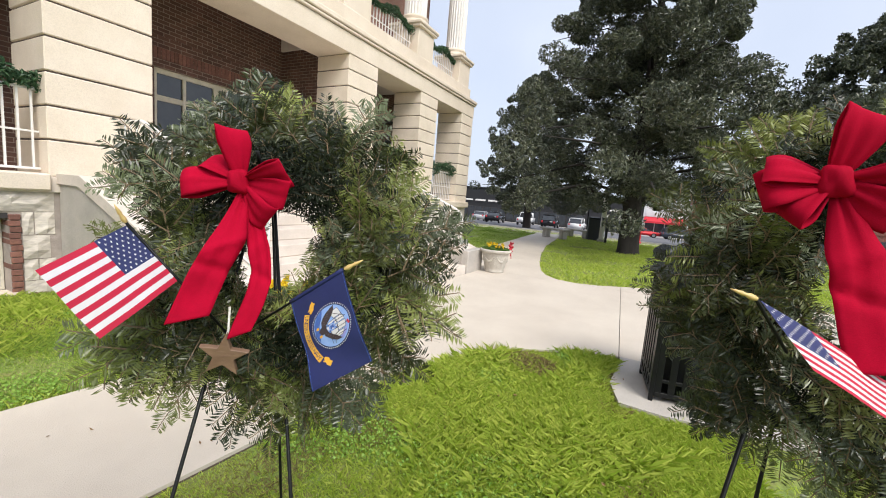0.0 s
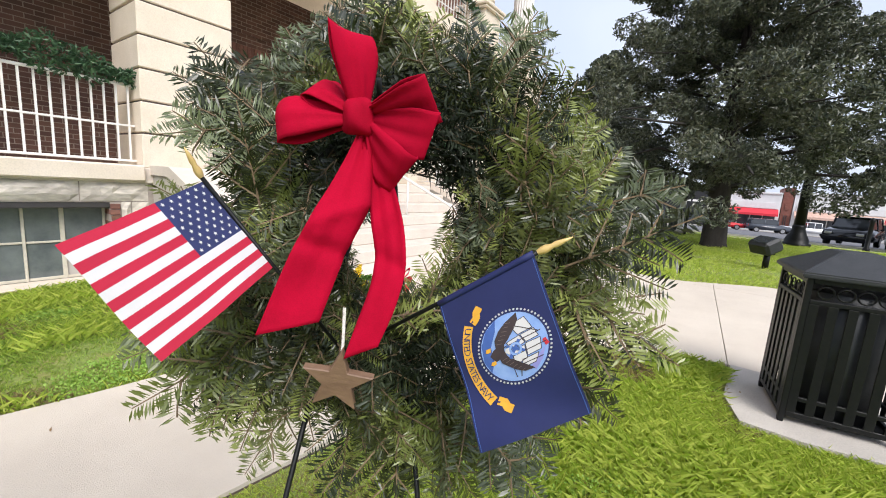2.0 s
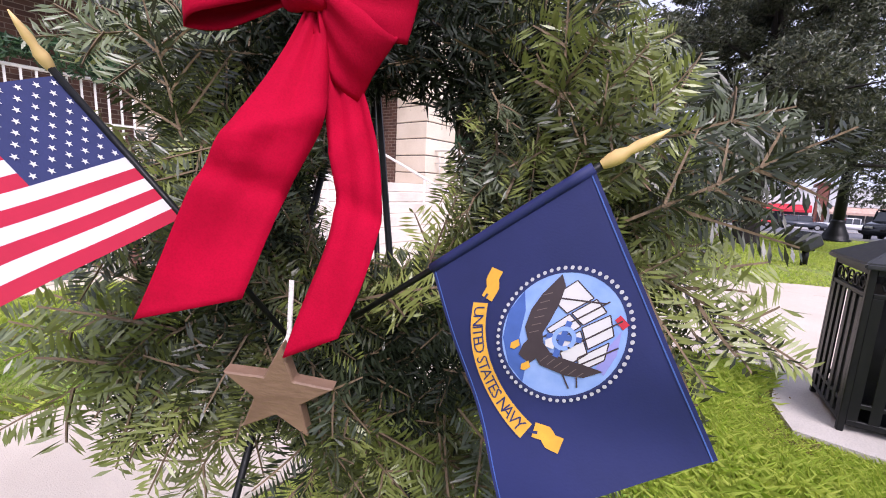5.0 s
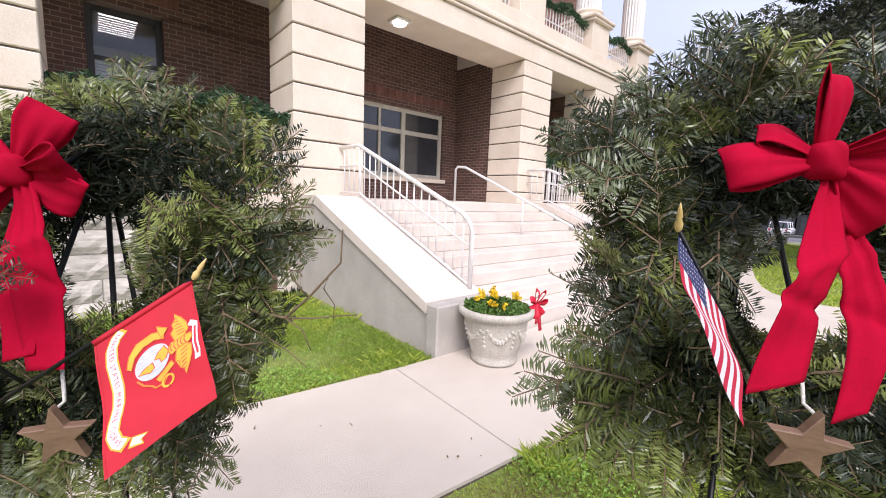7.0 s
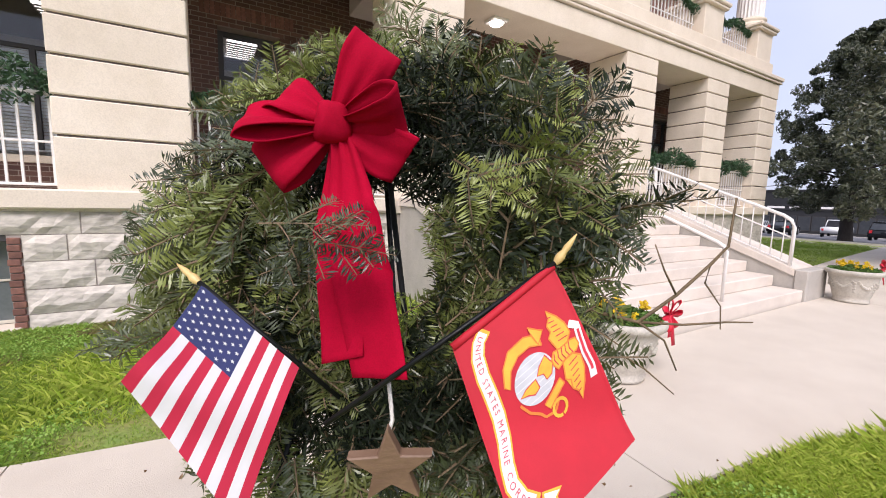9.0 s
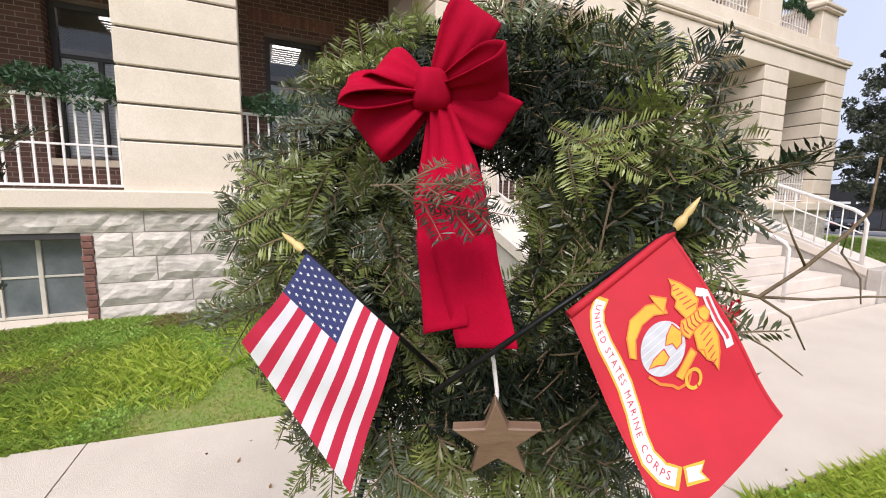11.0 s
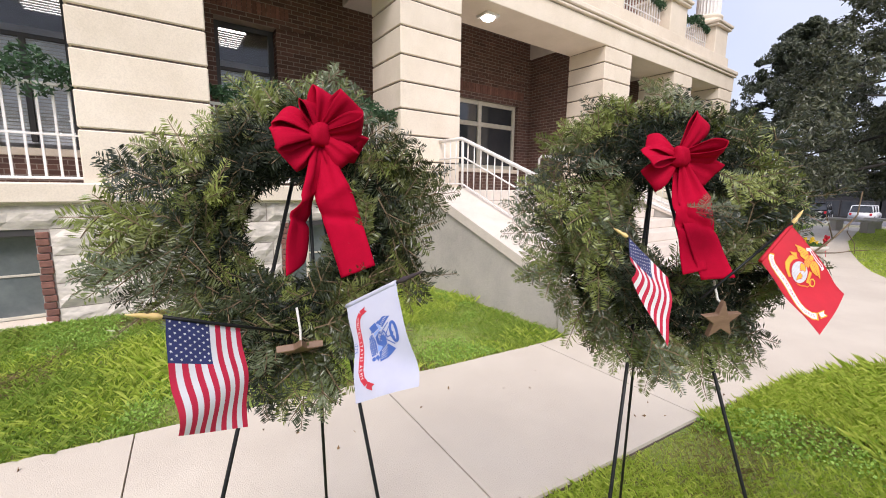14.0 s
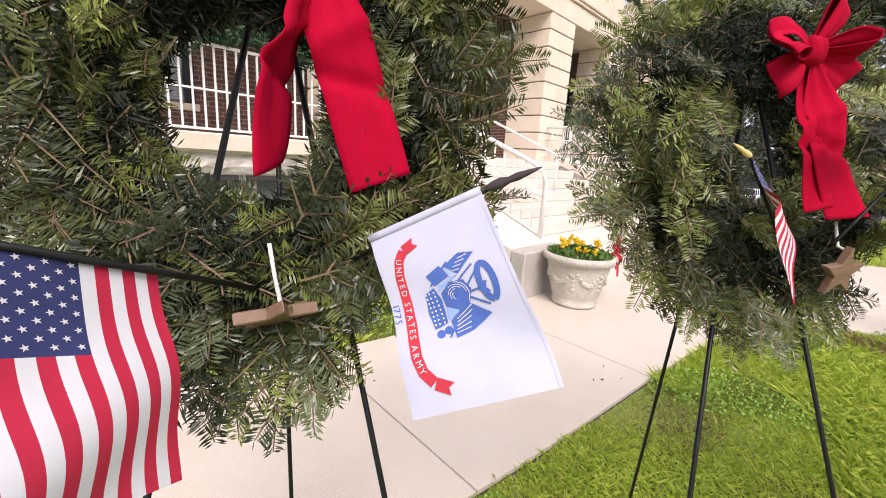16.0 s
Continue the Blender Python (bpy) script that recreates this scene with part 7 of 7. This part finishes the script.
LAWN_W = [(-9, 5.24), (-1.87, 4.93), (0, 4.70), (1.2, 4.52), (2.2, 4.42), (2.6, 4.40), (2.62, 7.62), (-9, 7.62)]
ISLAND = [(4.85, 1.67), (4.55, 2.14), (4.15, 2.44), (3.8, 2.65), (3.36, 2.79), (2.83, 2.88), (2.1, 2.96), (1.0, 3.06), (0.5, 3.12), (-0.5, 3.19), (-9, 3.6), (-9, -8), (3.98, -8), (3.98, -0.9), (3.95, 0.24), (3.86, 0.72), (3.88, 1.08), (4.28, 1.18), (5.06, 1.16)]
FARL = [(9.16, 2.3), (9.26, 2.72), (9.6, 3.03), (10.2, 3.29), (11.5, 3.65), (13.4, 4.09), (16.4, 4.64), (24, 5.48), (24, -12), (10.42, -12), (10.32, 0), (10.08, 0.7), (9.76, 1.2), (9.32, 1.85)]
LAWN_E = [(9.1, 4.64), (10.5, 5.27), (12.7, 5.87), (16, 6.22), (24, 6.92), (24, 14), (15.2, 14), (15.2, 7.6), (9.0, 7.6)]
blades("grass", ISLAND, 0.4, 5.1, 0.2, 3.2, 100000, 0.044, 0.0014, M_GRASS, 1, "bright green tufted lawn grass beside the walk")
blades("grass", ISLAND, 0.4, 5.1, 0.2, 3.2, 20000, 0.04, 0.0014, M_DEAD, 2, "dry straw thatch in the lawn", patch_noise=0.25)
blades("grass", ISLAND, 0.4, 5.1, 0.2, 3.2, 22000, 0.075, 0.0015, M_GRASS, 12, "taller tufts in the lawn", patch_noise=0.25)
blades("grass", LAWN_W, -4.2, 2.62, 4.3, 7.62, 16000, 0.085, 0.003, M_GRASS, 13, "taller tufts in the lawn", patch_noise=0.2)
blades("grass", ISLAND, -3.0, 5.1, -4.0, 3.2, 30000, 0.055, 0.0035, M_GRASS, 3, "bright green tufted lawn grass")
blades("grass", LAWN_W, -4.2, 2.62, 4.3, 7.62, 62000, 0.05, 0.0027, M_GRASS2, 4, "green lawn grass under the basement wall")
blades("grass", LAWN_W, -4.2, 2.62, 4.3, 7.62, 13000, 0.04, 0.0024, M_DEAD, 5, "dry straw thatch in the lawn", patch_noise=0.25)
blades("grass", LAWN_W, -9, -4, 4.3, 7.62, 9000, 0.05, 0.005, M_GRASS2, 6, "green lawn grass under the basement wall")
blades("grass", FARL, 9, 24, -6, 5.5, 60000, 0.055, 0.009, M_GRASS, 7, "green lawn grass round the magnolia")
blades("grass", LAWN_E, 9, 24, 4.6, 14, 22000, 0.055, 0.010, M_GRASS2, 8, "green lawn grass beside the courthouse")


def clover(poly, x0, x1, y0, y1, n, seed, label):
    rs = np.random.RandomState(seed)
    P = []
    while len(P) < n:
        x, y = rs.uniform(x0, x1), rs.uniform(y0, y1)
        if inside(x, y, poly) and noise.noise((x * 1.1 + 7, y * 1.1, 2.0)) > 0.12 + 0.15 * rs.rand():
            P.append((x, y, rs.uniform(-0.005, 0.03)))
    ob = leaf_cloud(np.array(P), 0.017, 0.95, M_CLOVER, "clover", None, seed, 0.0, 0.1)
    tagged(ob, label, "clover", kind="stuff")


clover(ISLAND, 0.4, 4.9, 0.4, 3.1, 14000, 21, "clover patches in the lawn")
clover(LAWN_W, -3.0, 2.6, 4.4, 7.6, 14000, 22, "clover patches in the lawn")

# a few fallen leaves on the lawn and walk
M_FALLEN = leafy("fallen_brown_leaves", (0.32, 0.20, 0.09), (0.20, 0.12, 0.06), 0.7, 0.15)
rs = np.random.RandomState(31)
P = [(rs.uniform(0.5, 4.8), rs.uniform(0.9, 3.3), 0.022) for _ in range(26)] + [(rs.uniform(-1.5, 2.4), rs.uniform(3.1, 5.2), 0.008) for _ in range(22)]
tagged(leaf_cloud(np.array(P), 0.028, 0.5, M_FALLEN, "fallen_leaves", None, 33, 0.0, 0.3), "scattered dry brown leaves on lawn and walk", "leaves", kind="stuff")
